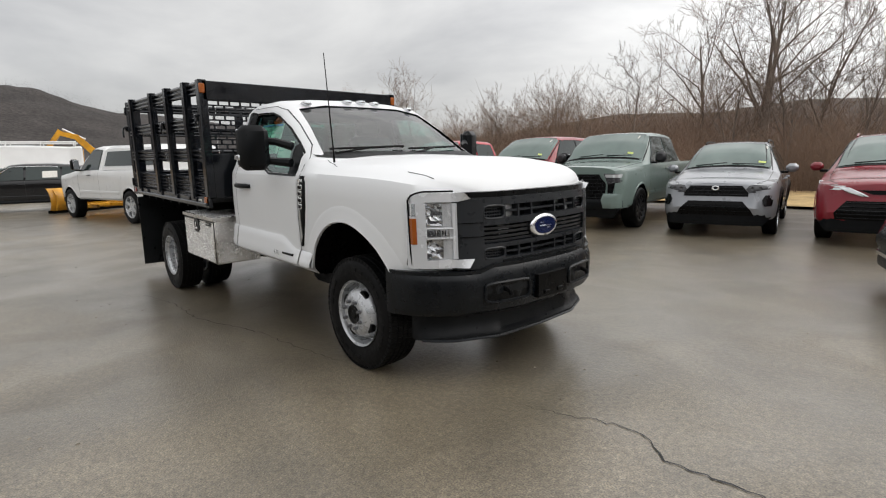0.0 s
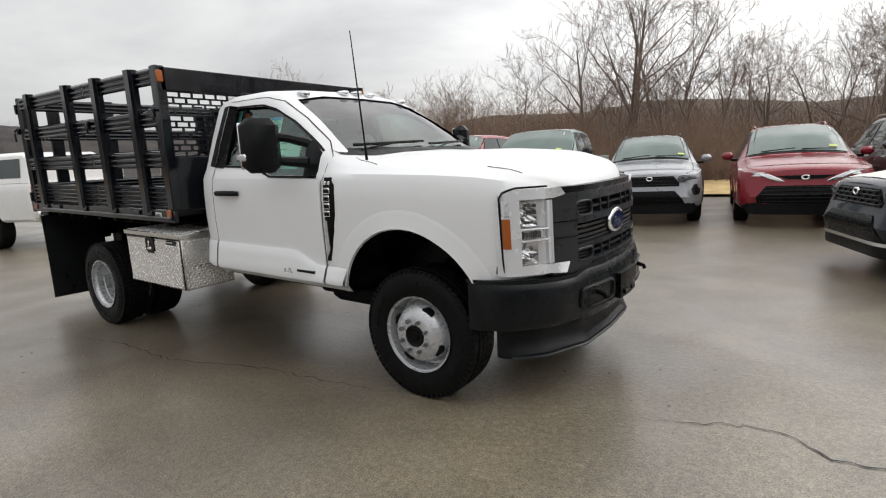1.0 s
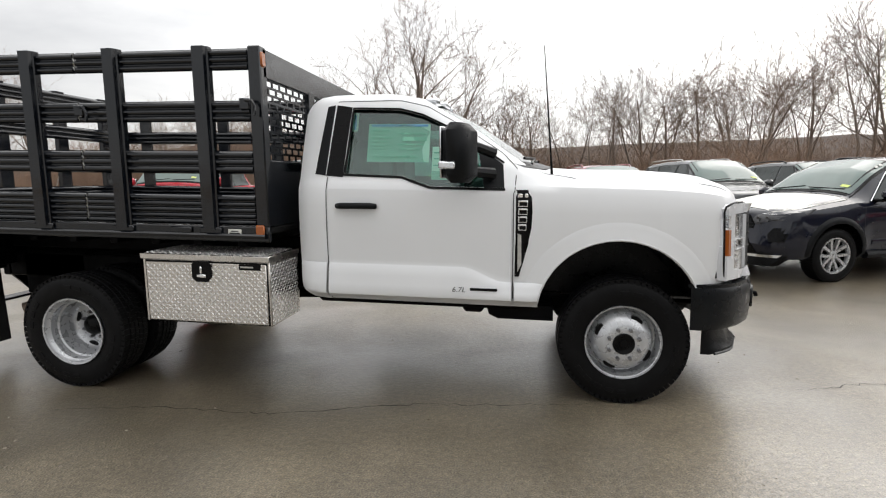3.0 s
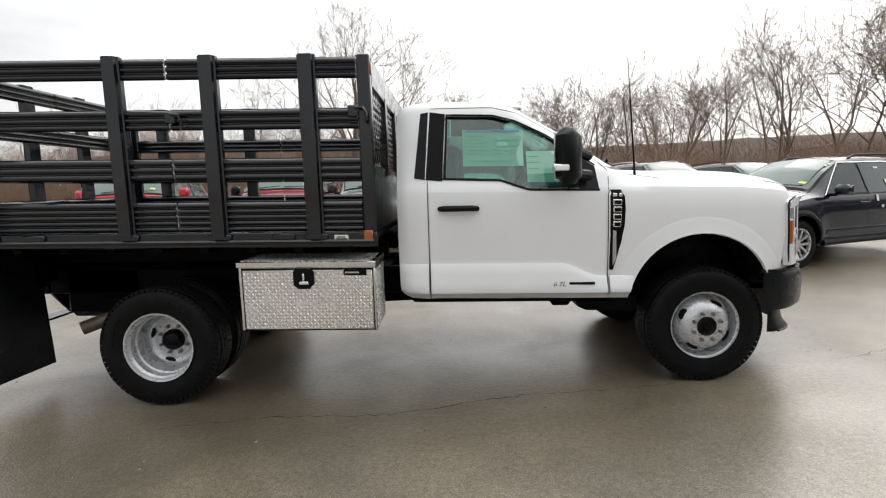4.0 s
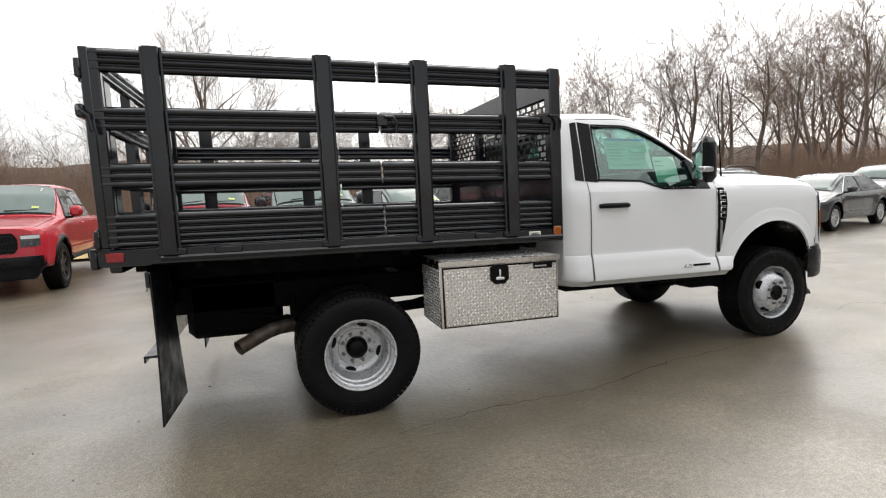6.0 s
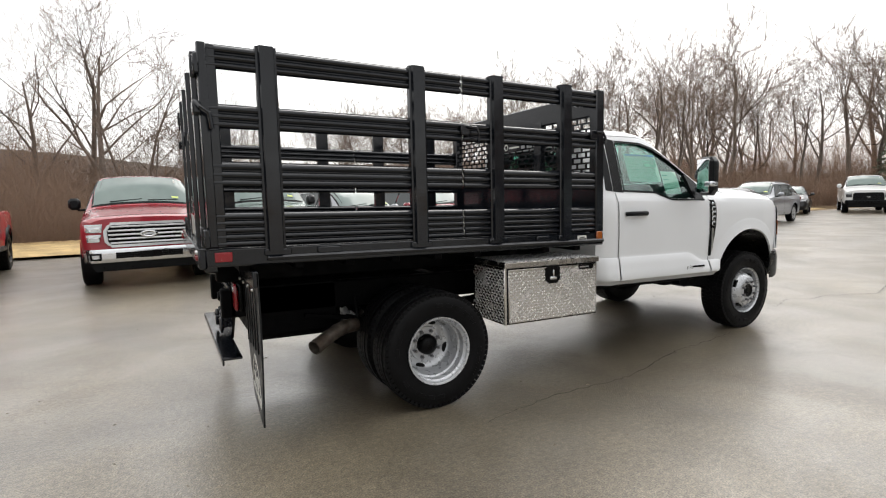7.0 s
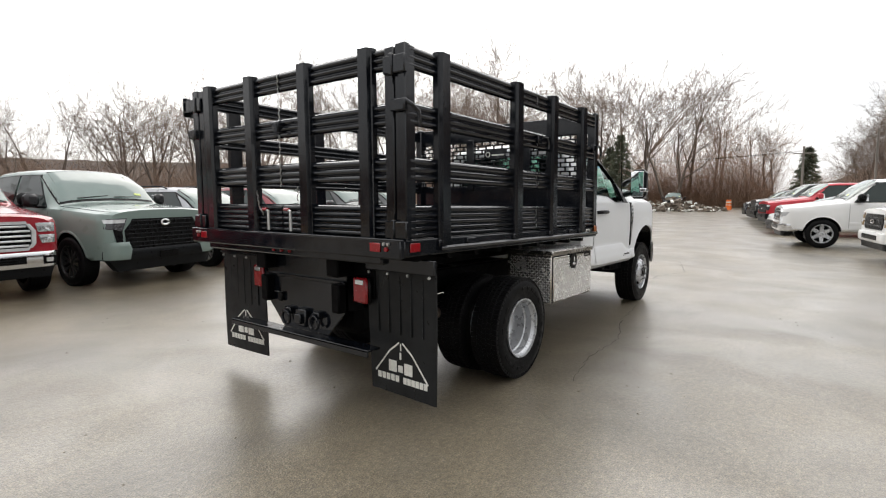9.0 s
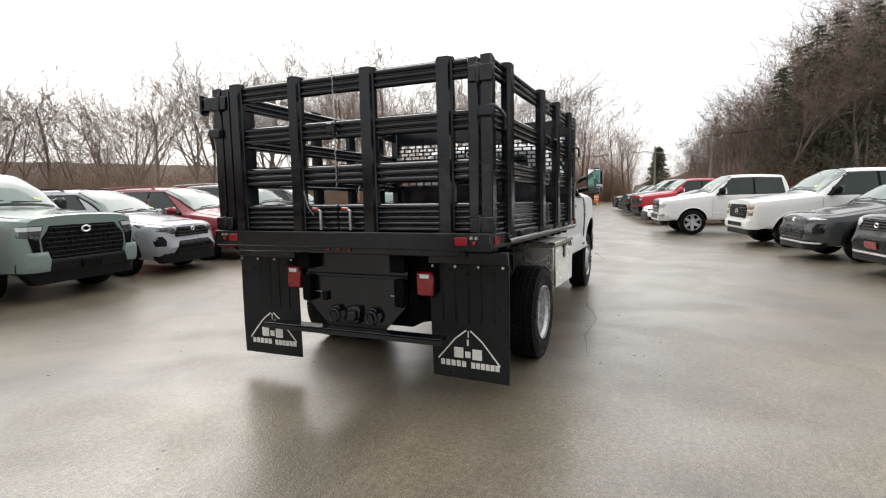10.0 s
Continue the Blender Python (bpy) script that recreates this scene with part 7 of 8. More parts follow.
def vehicle(name, label, category, v, m, group="parked cars"):
    """A parked vehicle, its front axle over the origin, nose along +x."""
    car = thing(name, label, category, group, m)
    W, fo, wb, R, zb, belt, H = v["W"], v["fo"], v["wb"], v["R"], v["zb"], v["belt"], v["H"]
    xr = fo - v["L"]
    body_mat = v["paint"]
    cowl, rf, rr, hr, hf = v["cowl"], v["rf"], v["rr"], v["hr"], v["hf"]
    lo = Loft([(r[0], section(*r[1:])) for r in spline_rows(profile(v), 0.075)])
    lean, lip = v.get("lean", 0.16), v.get("lip", (0.0, 0.5))

    def swell(x, z):
        """The flanks stand out round the wheels."""
        f = 0.0
        for x0 in (0.0, -wb):
            r = math.hypot(x - x0, z - R)
            f = max(f, math.exp(-((r - R - 0.08) / 0.10) ** 2))
        return v.get("flare", 0.028) * f * min(1.0, max(0.0, (belt - z) / 0.18))

    def bend(x, y, z):
        """The face leans back over the bumper's ledge."""
        t = min(1.0, max(0.0, (x - fo + 0.75) / 0.65))
        t = t * t * (3 - 2 * t)
        return (x + t * (-lean * (z - hf * 0.70) + lip[0] * math.exp(-((z - lip[1]) / 0.10) ** 2)), y, z)

    shell = lo.geo().moved(lambda x, y, z: bend(x, y + math.copysign(swell(x, z), y) if abs(y) > 0.72 * W else y, z))
    wells = Geo()
    for x in (0.0, -wb):
        for s in (1, -1):
            wells.lathe([(0.0, s * (W - 0.34)), (R + 0.050, s * (W - 0.34)), (R + 0.065, s * (W + 0.3)), (0.0, s * (W + 0.3))], (x, 0, R + 0.02), 28)
    body = part("body", cut(shell, "body", body_mat, [(wells, M_TRIM)], 30), None, car)

    def on(x, z, s, off):
        return (x, s * (lo.side(x, z) + swell(x, z) + off), z)

    def patch(poly, s, off, thick=0.01, step=0.08):
        g_ = Geo()
        pts = []
        for (xa, za), (xb, zb_) in zip(poly, poly[1:] + poly[:1]):
            k = max(1, int(math.hypot(xb - xa, zb_ - za) / step))
            pts += [(lerp(xa, xb, i / k), lerp(za, zb_, i / k)) for i in range(k)]
        n = len(pts)
        g_.v = [on(x, z, s, off) for x, z in pts] + [on(x, z, s, off - thick) for x, z in pts]
        g_.f = [tuple(range(n)), tuple(range(2 * n - 1, n - 1, -1))] + [(i, i + n, (i + 1) % n + n, (i + 1) % n) for i in range(n)]
        return g_

    wz0, wz1 = belt + 0.020, H - 0.085
    fb, ft = lerp(cowl, rf, 0.30), lerp(cowl, rf, 0.97)
    back = {"pickup": rr + 0.08, "van": rf - 0.9, "saloon": rr - 0.05, "suv": rr - 0.10}[v["type"]]
    backb = {"pickup": rr + 0.02, "van": rf - 0.9, "saloon": rr - 0.38, "suv": lerp(rr, xr, 0.55)}[v["type"]]
    cuts = v.get("pillars", (lerp(rf, rr, 0.45),))
    marks = [None, *cuts, None]
    drop = v.get("drop", 0.03)
    for s in (1, -1):
        part("window_surround", patch([(fb + 0.03, wz0 - 0.014), (ft + 0.015, wz1 + 0.010), (lerp(ft, back, 0.5), wz1 + 0.012), (back, wz1 - drop + 0.012), (backb - 0.015, wz0 + 0.008), (lerp(fb, backb, 0.5), wz0 - 0.008)], s, 0.008, 0.03), M_TRIM, car, "black window surround")
        for a, b in zip(marks, marks[1:]):
            fx0 = fb if a is None else a - 0.030
            fx1 = ft if a is None else a - 0.045
            bx0 = backb if b is None else b + 0.030
            bx1 = back + 0.02 if b is None else b + 0.020
            tb_ = wz1 if b is not None else wz1 - drop
            part("side_window", patch([(fx0, wz0), (fx1, wz1 - (0.008 if a is None else 0.0)), (bx1, tb_), (bx0, wz0 + 0.012)], s, 0.014, 0.02), M_SIDEGLASS, car)
        if v.get("chromeline"):
            g_ = Geo().tube([on(x, z, s, 0.014) for x, z in ((fb + 0.03, wz0 - 0.012), (lerp(fb, ft, 0.5) + 0.02, lerp(wz0, wz1, 0.52)), (ft + 0.01, wz1 + 0.012), (lerp(ft, back, 0.5), wz1 + 0.016), (back - 0.05, wz1 - drop + 0.012))], 0.010, 5)
            part("window_trim", g_, M_CHROME, car, "bright window trim")
        # mirror, handles, door gaps
        my = lo.side(fb, belt - 0.02)
        mh = v.get("mirror", 0.15)
        mir = part("mirror", Geo().box(fb - 0.19, fb - 0.01, s * (my + 0.05), s * (my + 0.25), belt + 0.025, belt + 0.025 + mh, 0.05).moved(lambda x, y, z: (x + 0.5 * (abs(y) - my - 0.05) * -0.35, y, z)), v.get("mirror_mat", body_mat), car)
        part("mirror_arm", Geo().box(fb - 0.10, fb - 0.01, s * (my - 0.04), s * (my + 0.10), belt + 0.000, belt + 0.045, 0.012), M_TRIM, mir)
        part("mirror_glass", Geo().box(fb - 0.245, fb - 0.19, s * (my + 0.08), s * (my + 0.22), belt + 0.045, belt + mh, 0.004), M_REFLECT, mir)
        for c in ([v["handle_at"]] if v.get("handle_at") else cuts[:2]):
            hx = c + 0.20
            part("door_handle", Geo().tube([on(hx, belt - 0.12, s, 0.0), on(hx - 0.03, belt - 0.12, s, 0.032), on(hx - 0.17, belt - 0.115, s, 0.032), on(hx - 0.20, belt - 0.115, s, 0.0)], 0.013, 6), v.get("handle_mat", body_mat), car)
        for c in (lerp(cowl, fb, 0.50), *cuts[:2], *([rr] if v["type"] == "pickup" else [])):
            zs = np.linspace(zb + 0.12, belt + 0.005, 12)
            g_ = Geo()
            for z in zs:
                q = c + (0.10 * max(0.0, (zb + 0.42 - float(z)) / 0.4) if abs(c + wb) < R + 0.35 else 0.0)
                g_.v += [on(q - 0.004, float(z), s, 0.0025), on(q + 0.004, float(z), s, 0.0025)]
            g_.f = [(2 * i, 2 * i + 1, 2 * i + 3, 2 * i + 2) for i in range(11)]
            part("door_gap", g_, M_SEAM, car)
        # a pressed crease along the doors
        g_ = Geo()
        for x in np.linspace(-R - 0.22, -wb + R + 0.20, 14):
            zc = zb + 0.30 * (belt - zb)
            g_.v += [on(float(x), zc + 0.035, s, 0.0005), on(float(x), zc + 0.005, s, 0.012), on(float(x), zc - 0.06, s, 0.0005)]
        g_.f = [(3 * i + j, 3 * i + j + 1, 3 * i + j + 4, 3 * i + j + 3) for i in range(13) for j in (0, 1)]
        part("door_crease", g_, body_mat, car)
        if v.get("cladding"):
            part("sill_cladding", Geo().tube([on(x, zb + 0.06, s, 0.0) for x in np.linspace(-R - 0.12, -wb + R + 0.12, 6)], 0.055, 8), M_PLASTIC, car, "black sill cladding")
        wide, far_ = (0.085, M_PLASTIC) if v.get("cladding") else (0.035, body_mat)
        for x0 in (0.0, -wb):
            g_ = Geo()
            na, nr_ = 26, 3
            for k in range(na + 1):
                a = radians(-6 + 192 * k / na)
                for j in range(nr_ + 1):
                    r = R + 0.052 + wide * j / nr_
                    x, z = x0 + r * math.cos(a), R + 0.02 + r * math.sin(a)
                    x, z = min(max(x, xr + 0.06), fo - 0.16), max(z, zb + 0.06)
                    g_.v.append(on(x, z, s, 0.012 * (1 - (j / nr_) ** 3) + (0.004 if v.get("cladding") else 0.0) * (j < nr_)))
            g_.f = [(k * (nr_ + 1) + j, k * (nr_ + 1) + j + 1, (k + 1) * (nr_ + 1) + j + 1, (k + 1) * (nr_ + 1) + j) for k in range(na) for j in range(nr_)]
            part("wheel_arch", g_, far_, car, "black arch cladding" if v.get("cladding") else "")
        if v.get("rails"):
            z = H + 0.045
            yy = s * (W * 0.62)
            part("roof_rail", Geo().tube([(rf - 0.30, yy, z - 0.05), (rf - 0.45, yy, z + 0.0), (lerp(rf, rr, 0.5), yy, z + 0.012), (rr + 0.2, yy, z - 0.012), (rr + 0.05, yy, z - 0.07)], 0.016, 6), v.get("rail_mat", M_PLASTIC), car)
        part("tail_lamp", Geo().box(xr - 0.012, xr + 0.16, s * (W * 0.80), s * (W * 0.955), belt - (0.34 if v["type"] == "pickup" else 0.20), belt - 0.05, 0.02), M_RED, car)

    # windscreen over the cab's slope, with its dark border
    def screen(t0, t1, inset, lift):
        g_ = Geo()
        nj, ni = 8, 14
        for j in range(nj + 1):
            x = lerp(lerp(cowl, rf, t0), lerp(cowl, rf, t1), j / nj)
            wmax = lo.ring(x)[11][0] - inset
            for i in range(ni + 1):
                y = wmax * (2 * i / ni - 1)
                g_.v.append((x + lift, y, lo.top(x, abs(y)) + lift))
        g_.f = [(j * (ni + 1) + i, j * (ni + 1) + i + 1, (j + 1) * (ni + 1) + i + 1, (j + 1) * (ni + 1) + i) for j in range(nj) for i in range(ni)]
        return g_

    part("screen_border", screen(0.03, 0.985, 0.004, 0.004), M_TRIM, car, "black windscreen border")
    ws = part("windscreen", screen(0.075, 0.945, 0.035, 0.009), M_SKYGLASS, car, "glossy green windscreen, the sky's paleness in its colour")
    if v.get("stickers"):
        for (ty0, ty1, tt, mt) in ((0.50, 0.62, 0.17, M_STICKER), (0.57, 0.60, 0.72, M_WHITEMARK), (0.57, 0.60, 0.80, M_WHITEMARK)):
            x0, x1 = lerp(cowl, rf, tt), lerp(cowl, rf, tt + 0.05)
            part("sticker", Geo().add([(x + 0.014, y, lo.top(x, abs(y)) + 0.014) for x, y in ((x0, ty0), (x0, ty1), (x1, ty1), (x1, ty0))], [(0, 1, 2, 3)]), mt, ws)
    for s in (-1, 1):
        pts = []
        for x in np.linspace(cowl + 0.02, fo - 0.10, 12):
            yy = lo.ring(float(x))[11][0] - 0.004
            pts.append(bend(float(x), s * yy, lo.top(float(x), yy) + 0.0015))
        part("bonnet_gap", Geo().tube(pts, 0.0045, 4), M_SEAM, car)
    for y0, y1 in ((-0.55, -0.02), (0.08, 0.60)):
        x = lerp(cowl, rf, 0.10)
        part("wiper", Geo().tube([(x + 0.02, y0, lo.top(x, abs(y0)) + 0.02), (x - 0.02, y1, lo.top(x - 0.02, abs(y1)) + 0.02)], 0.008, 5), M_TRIM, car)
    if v.get("film"):
        g_ = Geo()
        for i in range(9):
            x = lerp(cowl - 0.10 + 0.16, fo - 0.10, i / 8)
            w_ = min(lo.ring(x)[10][0] - 0.02, W * 0.86)
            for j in range(11):
                y = w_ * (j / 5 - 1)
                g_.v.append(bend(x, y, lo.top(x, abs(y)) + 0.006 + 0.0015 * math.sin(9 * x + 5 * y)))
        g_.f = [(i * 11 + j, i * 11 + j + 1, i * 11 + j + 12, i * 11 + j + 11) for i in range(8) for j in range(10)]
        part("bonnet_film", g_, M_WHITEMARK, car, "white protective film over the bonnet")

    # nose: depth of the body's front by height and width
    n_y, n_z = 22, 16
    zlo, zhi = zb + 0.12, hf + 0.02
    table = np.zeros((n_y, n_z))
    for a in range(n_y):
        for b in range(n_z):
            ya, za = W * 0.99 * a / (n_y - 1), lerp(zlo, zhi, b / (n_z - 1))
            near, far = fo - 0.9, fo
            for _ in range(10):
                mid = (near + far) / 2
                if lo.side(mid, za) >= ya and lo.top(mid, ya) >= za:
                    near = mid
                else:
                    far = mid
            table[a, b] = max(near, fo - 0.55)

    def nose(y, z):
        a = min(abs(y) / (W * 0.99), 0.9999) * (n_y - 1)
        b = min(max((z - zlo) / (zhi - zlo), 0.0), 0.9999) * (n_z - 1)
        i0, j0 = int(a), int(b)
        u, w_ = a - i0, b - j0
        x = lerp(lerp(table[i0, j0], table[i0 + 1, j0], u), lerp(table[i0, j0 + 1], table[i0 + 1, j0 + 1], u), w_)
        return bend(float(x) - 0.10 * max(0.0, zlo - z), y, z)[0]

    def face(rows, off, thick=0.03, cols=8, s=1, edge=0.0):
        """A panel on the nose between two edges: rows of height, inner and outer half width."""
        n = cols + 1
        fine = []
        for (za, a0, a1), (zb_, b0, b1) in zip(rows, rows[1:]):
            k = max(1, int(abs(zb_ - za) / 0.04))
            fine += [(lerp(za, zb_, i / k), lerp(a0, b0, i / k), lerp(a1, b1, i / k)) for i in range(k)]
        fine.append(rows[-1])
        g_ = Geo()
        last = len(fine) - 1
        for i, (z, ya, yb) in enumerate(fine):
            for j in range(n):
                y = lerp(ya, yb, j / cols)
                o = off - (edge if i in (0, last) or j in (0, cols) else 0.0)
                g_.v.append((nose(y, z) + o, s * y, z))
        k0 = len(g_.v)
        g_.v += [(x - thick, y, z) for x, y, z in g_.v]
        for i in range(last):
            for j in range(cols):
                a = i * n + j
                g_.f += [(a, a + 1, a + n + 1, a + n), (k0 + a, k0 + a + n, k0 + a + n + 1, k0 + a + 1)]
        ring = list(range(n)) + [i * n + cols for i in range(1, last + 1)] + [last * n + j for j in range(cols - 1, -1, -1)] + [i * n for i in range(last - 1, 0, -1)]
        g_.f += [(ring[i], ring[(i + 1) % len(ring)], k0 + ring[(i + 1) % len(ring)], k0 + ring[i]) for i in range(len(ring))]
        return g_

    def span(rows, z):
        return float(np.interp(z, [r[0] for r in rows], [r[1] for r in rows]))

    gr_rows = v["grille"]
    gz0, gz1 = gr_rows[0][0], gr_rows[-1][0]
    gr = part("grille", face([(z, -w_, w_) for z, w_ in gr_rows], 0.008, 0.05, 16), M_TRIM, car, "dark grille")
    n_s = v.get("slats", 4)
    h_ = v.get("slat_h", 0.010)
    for k in range(n_s):
        z = lerp(gz0, gz1, (k + 0.5) / n_s)
        half = span(gr_rows, z) * 0.97
        part("grille_slat", face([(z - h_, -half, half), (z, -half, half), (z + h_, -half, half)], 0.024, 0.02, 16, edge=0.006), v.get("slat_mat", M_PLASTIC), gr)
        for q in range(v.get("mesh", 0)):
            y = lerp(-half, half, (q + 0.25 + 0.5 * (k % 2)) / v["mesh"])
            z2 = z + (gz1 - gz0) / n_s
            if z2 < gz1:
                part("grille_divider", face([(z, y - 0.008, y + 0.008), (z2, y - 0.008, y + 0.008)], 0.021, 0.02, 1), M_PLASTIC, gr)
    if v.get("grille_frame"):
        fw = v.get("frame_w", 0.04)
        fm = v["grille_frame"]
        w0, w1 = gr_rows[0][1], gr_rows[-1][1]
        part("grille_frame", face([(gz1 - 0.006, -w1 - 0.5 * fw, w1 + 0.5 * fw), (gz1 + fw * 0.8, -w1 - 0.1 * fw, w1 + 0.1 * fw)], 0.034, 0.05, 16, edge=0.008), fm, gr)
        part("grille_frame", face([(gz0 - fw * 0.8, -w0, w0), (gz0 + 0.006, -w0 - 0.6 * fw, w0 + 0.6 * fw)], 0.034, 0.05, 16, edge=0.008), fm, gr)
        for s in (-1, 1):
            part("grille_frame", face([(z, w_ - 0.008, w_ + fw) for z, w_ in gr_rows], 0.036, 0.05, 2, s, 0.006), fm, gr)
    ez = v.get("emblem", (gz0 + gz1) / 2)
    ew = v.get("emblem_size", 0.062)
    part("emblem", Geo().lathe([(0.55 * ew, 0.010), (0.75 * ew, 0.018), (ew, 0.012), (ew, 0.0), (0.55 * ew, 0.0)], (0, 0, 0), 24, axis="x", closed=True).moved(lambda x, y, z: (nose(0, ez) + 0.028 + x, y * v.get("emblem_wide", 1.0), ez + z * 0.66)), M_CHROME, gr, "chrome oval emblem")
    lamp_rows = v["lamps"]
    for s in (-1, 1):
        for rows in lamp_rows:
            z0, z1 = rows[0][0], rows[-1][0]
            hl = part("headlamp", face(rows, 0.012, 0.05, 8, s, 0.004), v.get("lamp_mat", M_DARKLENS), car, "clear headlamp")
            top = [(lerp(z0, z1, u), lerp(np.interp(lerp(z0, z1, u), [r[0] for r in rows], [r[1] for r in rows]), np.interp(lerp(z0, z1, u), [r[0] for r in rows], [r[2] for r in rows]), 0.06), lerp(np.interp(lerp(z0, z1, u), [r[0] for r in rows], [r[1] for r in rows]), np.interp(lerp(z0, z1, u), [r[0] for r in rows], [r[2] for r in rows]), 0.94)) for u in (0.66, 0.94)]
            part("lamp_strip", face([tuple(float(q) for q in r) for r in top], 0.018, 0.02, 8, s, 0.003), M_BRIGHT, hl)
            mid = lerp(z0, z1, 0.34)
            ya, yb = float(np.interp(mid, [r[0] for r in rows], [r[1] for r in rows])), float(np.interp(mid, [r[0] for r in rows], [r[2] for r in rows]))
            for u in (() if v.get("lamp_mat") else (0.22, 0.52)):
                yc, rad = lerp(ya, yb, u), min(0.030, 0.26 * (z1 - z0))
                part("lamp_bowl", Geo().lathe([(0.0, -0.004), (rad * 0.6, 0.000), (rad, 0.010), (rad * 1.12, 0.006)], (0, 0, 0), 14, axis="x").moved(lambda x, y, z: (nose(yc, mid) + 0.012 + x, s * (yc + y), mid + z)), M_DARKLENS, hl)
        for rows in v.get("vents", ()):
            part("corner_vent", face(rows, 0.009, 0.04, 4, s), M_TRIM, car, "black corner vent")
        for rows in v.get("blades", ()):
            part("bright_blade", face(rows, 0.022, 0.03, 8, s, 0.006), M_CHROME, car, "bright trim blade")
        for rows in v.get("fogs", ()):
            fg = part("fog_lamp", face(rows, 0.068, 0.05, 4, s), M_TRIM, car)
            (za, a0, a1), (zc, c0, c1) = rows[0], rows[-1]
            part("fog_lens", face([(lerp(za, zc, 0.25), lerp(a0, a1, 0.2), lerp(a0, a1, 0.8)), (lerp(za, zc, 0.75), lerp(c0, c1, 0.2), lerp(c0, c1, 0.8))], 0.072, 0.02, 3, s), M_LENS, fg)
    intake_off = 0.010
    if v.get("bumper"):
        bz0, bz1 = v["bumper"]
        bmp = part("bumper", face([(bz0, -W * 0.93, W * 0.93), (bz0 + 0.03, -W * 0.95, W * 0.95), (bz1 - 0.03, -W * 0.95, W * 0.95), (bz1, -W * 0.93, W * 0.93)], 0.062, 0.16, 24, edge=0.014), v.get("bumper_mat", M_PLASTIC), car)
        intake_off = 0.068
    else:
        bmp = body
    for rows in v.get("intakes", ()):
        it = part("lower_intake", face([(z, -w_, w_) for z, w_ in rows], intake_off, 0.05, 14), M_TRIM, bmp)
        for u in (0.3, 0.62):
            z = lerp(rows[0][0], rows[-1][0], u)
            half = span(rows, z) * 0.97
            part("intake_bar", face([(z - 0.006, -half, half), (z + 0.006, -half, half)], intake_off + 0.006, 0.02, 12), M_PLASTIC, it)
    if v.get("corners"):
        for s in (-1, 1):
            part("bumper_corner", face(v["corners"], 0.085, 0.24, 10, s, 0.020), body_mat, bmp, "body-coloured bumper corner")
    if v.get("plate"):
        pz = v["plate"]
        part("plate_holder", face([(pz - 0.055, -0.16, 0.16), (pz + 0.055, -0.16, 0.16)], intake_off + 0.020, 0.02, 3), v.get("plate_mat", M_TRIM), bmp)
    lowz = v["bumper"][0] if v.get("bumper") else zb + 0.14
    part("air_dam", face([(zb - v.get("dam", 0.02), -W * 0.80, W * 0.80), (zb + 0.06, -W * 0.92, W * 0.92), (lowz + 0.01, -W * 0.955, W * 0.955)], 0.006, 0.16, 18, edge=0.01), M_PLASTIC, car)
    if v.get("lip_mat"):
        part("lower_lip", face([(zb + 0.05, -W * 0.88, W * 0.88), (zb + 0.085, -W * 0.90, W * 0.90)], 0.030, 0.03, 18, edge=0.008), v["lip_mat"], car, "bright lower lip")
    for x, z, w_, h2 in v.get("labels", ()):
        part("paper_label", patch([(x, z), (x - w_, z), (x - w_, z + h2), (x, z + h2)], 1, 0.022, 0.004, 0.2), M_WHITEMARK, car, "white paper label")
    if v.get("cap"):
        xa, xb_ = rr - 0.16, xr + 0.05
        cp = Geo()
        for x, top in ((xa, H - 0.06), (xa - 0.3, H - 0.01), (xb_ + 0.35, H - 0.03), (xb_, H - 0.16)):
            cp.v += [(x, -W * 0.95, belt + 0.012), (x, -W * 0.80, top - 0.07), (x, -W * 0.70, top), (x, W * 0.70, top), (x, W * 0.80, top - 0.07), (x, W * 0.95, belt + 0.012)]
        cp.f = [(6 * i + j, 6 * i + j + 1, 6 * i + j + 7, 6 * i + j + 6) for i in range(3) for j in range(5)] + [(0, 1, 2, 3, 4, 5), (23, 22, 21, 20, 19, 18)]
        cap_ = part("bed_cap", cp, body_mat, car, "body-coloured canopy over the bed")
        for s in (-1, 1):
            part("cap_window", Geo().add([(x, s * W * (lerp(0.95, 0.80, (z - belt) / (H - 0.09 - belt)) + 0.012), z) for x, z in ((xa - 0.15, belt + 0.12), (xb_ + 0.25, belt + 0.12), (xb_ + 0.35, H - 0.16), (xa - 0.2, H - 0.16))], [(0, 1, 2, 3)]), M_SIDEGLASS, cap_)
    if v["type"] == "pickup":
        part("rear_bumper", Geo().box(xr - 0.10, xr + 0.02, -W * 0.93, W * 0.93, zb + 0.10, zb + 0.28, 0.03), v.get("rear_bumper_mat", M_CHROME), car)
    ty, tr, rim, sp = wheel_meshes(R, v.get("tw", 0.24), v.get("spokes", 6), v.get("rim_mat", M_ALLOY))
    for x in (0.0, -wb):
        for s in (1, -1):
            w = part("wheel", ty, None, car)
            w.matrix_basis = pose(x, s * (W - 0.115), R, 0, 0, 0 if s > 0 else 180)
            tagged(part("tread", tr, None, w), kind="stuff")
            part("rim", rim, None, w)
            part("spokes", sp, None, w)
    return car


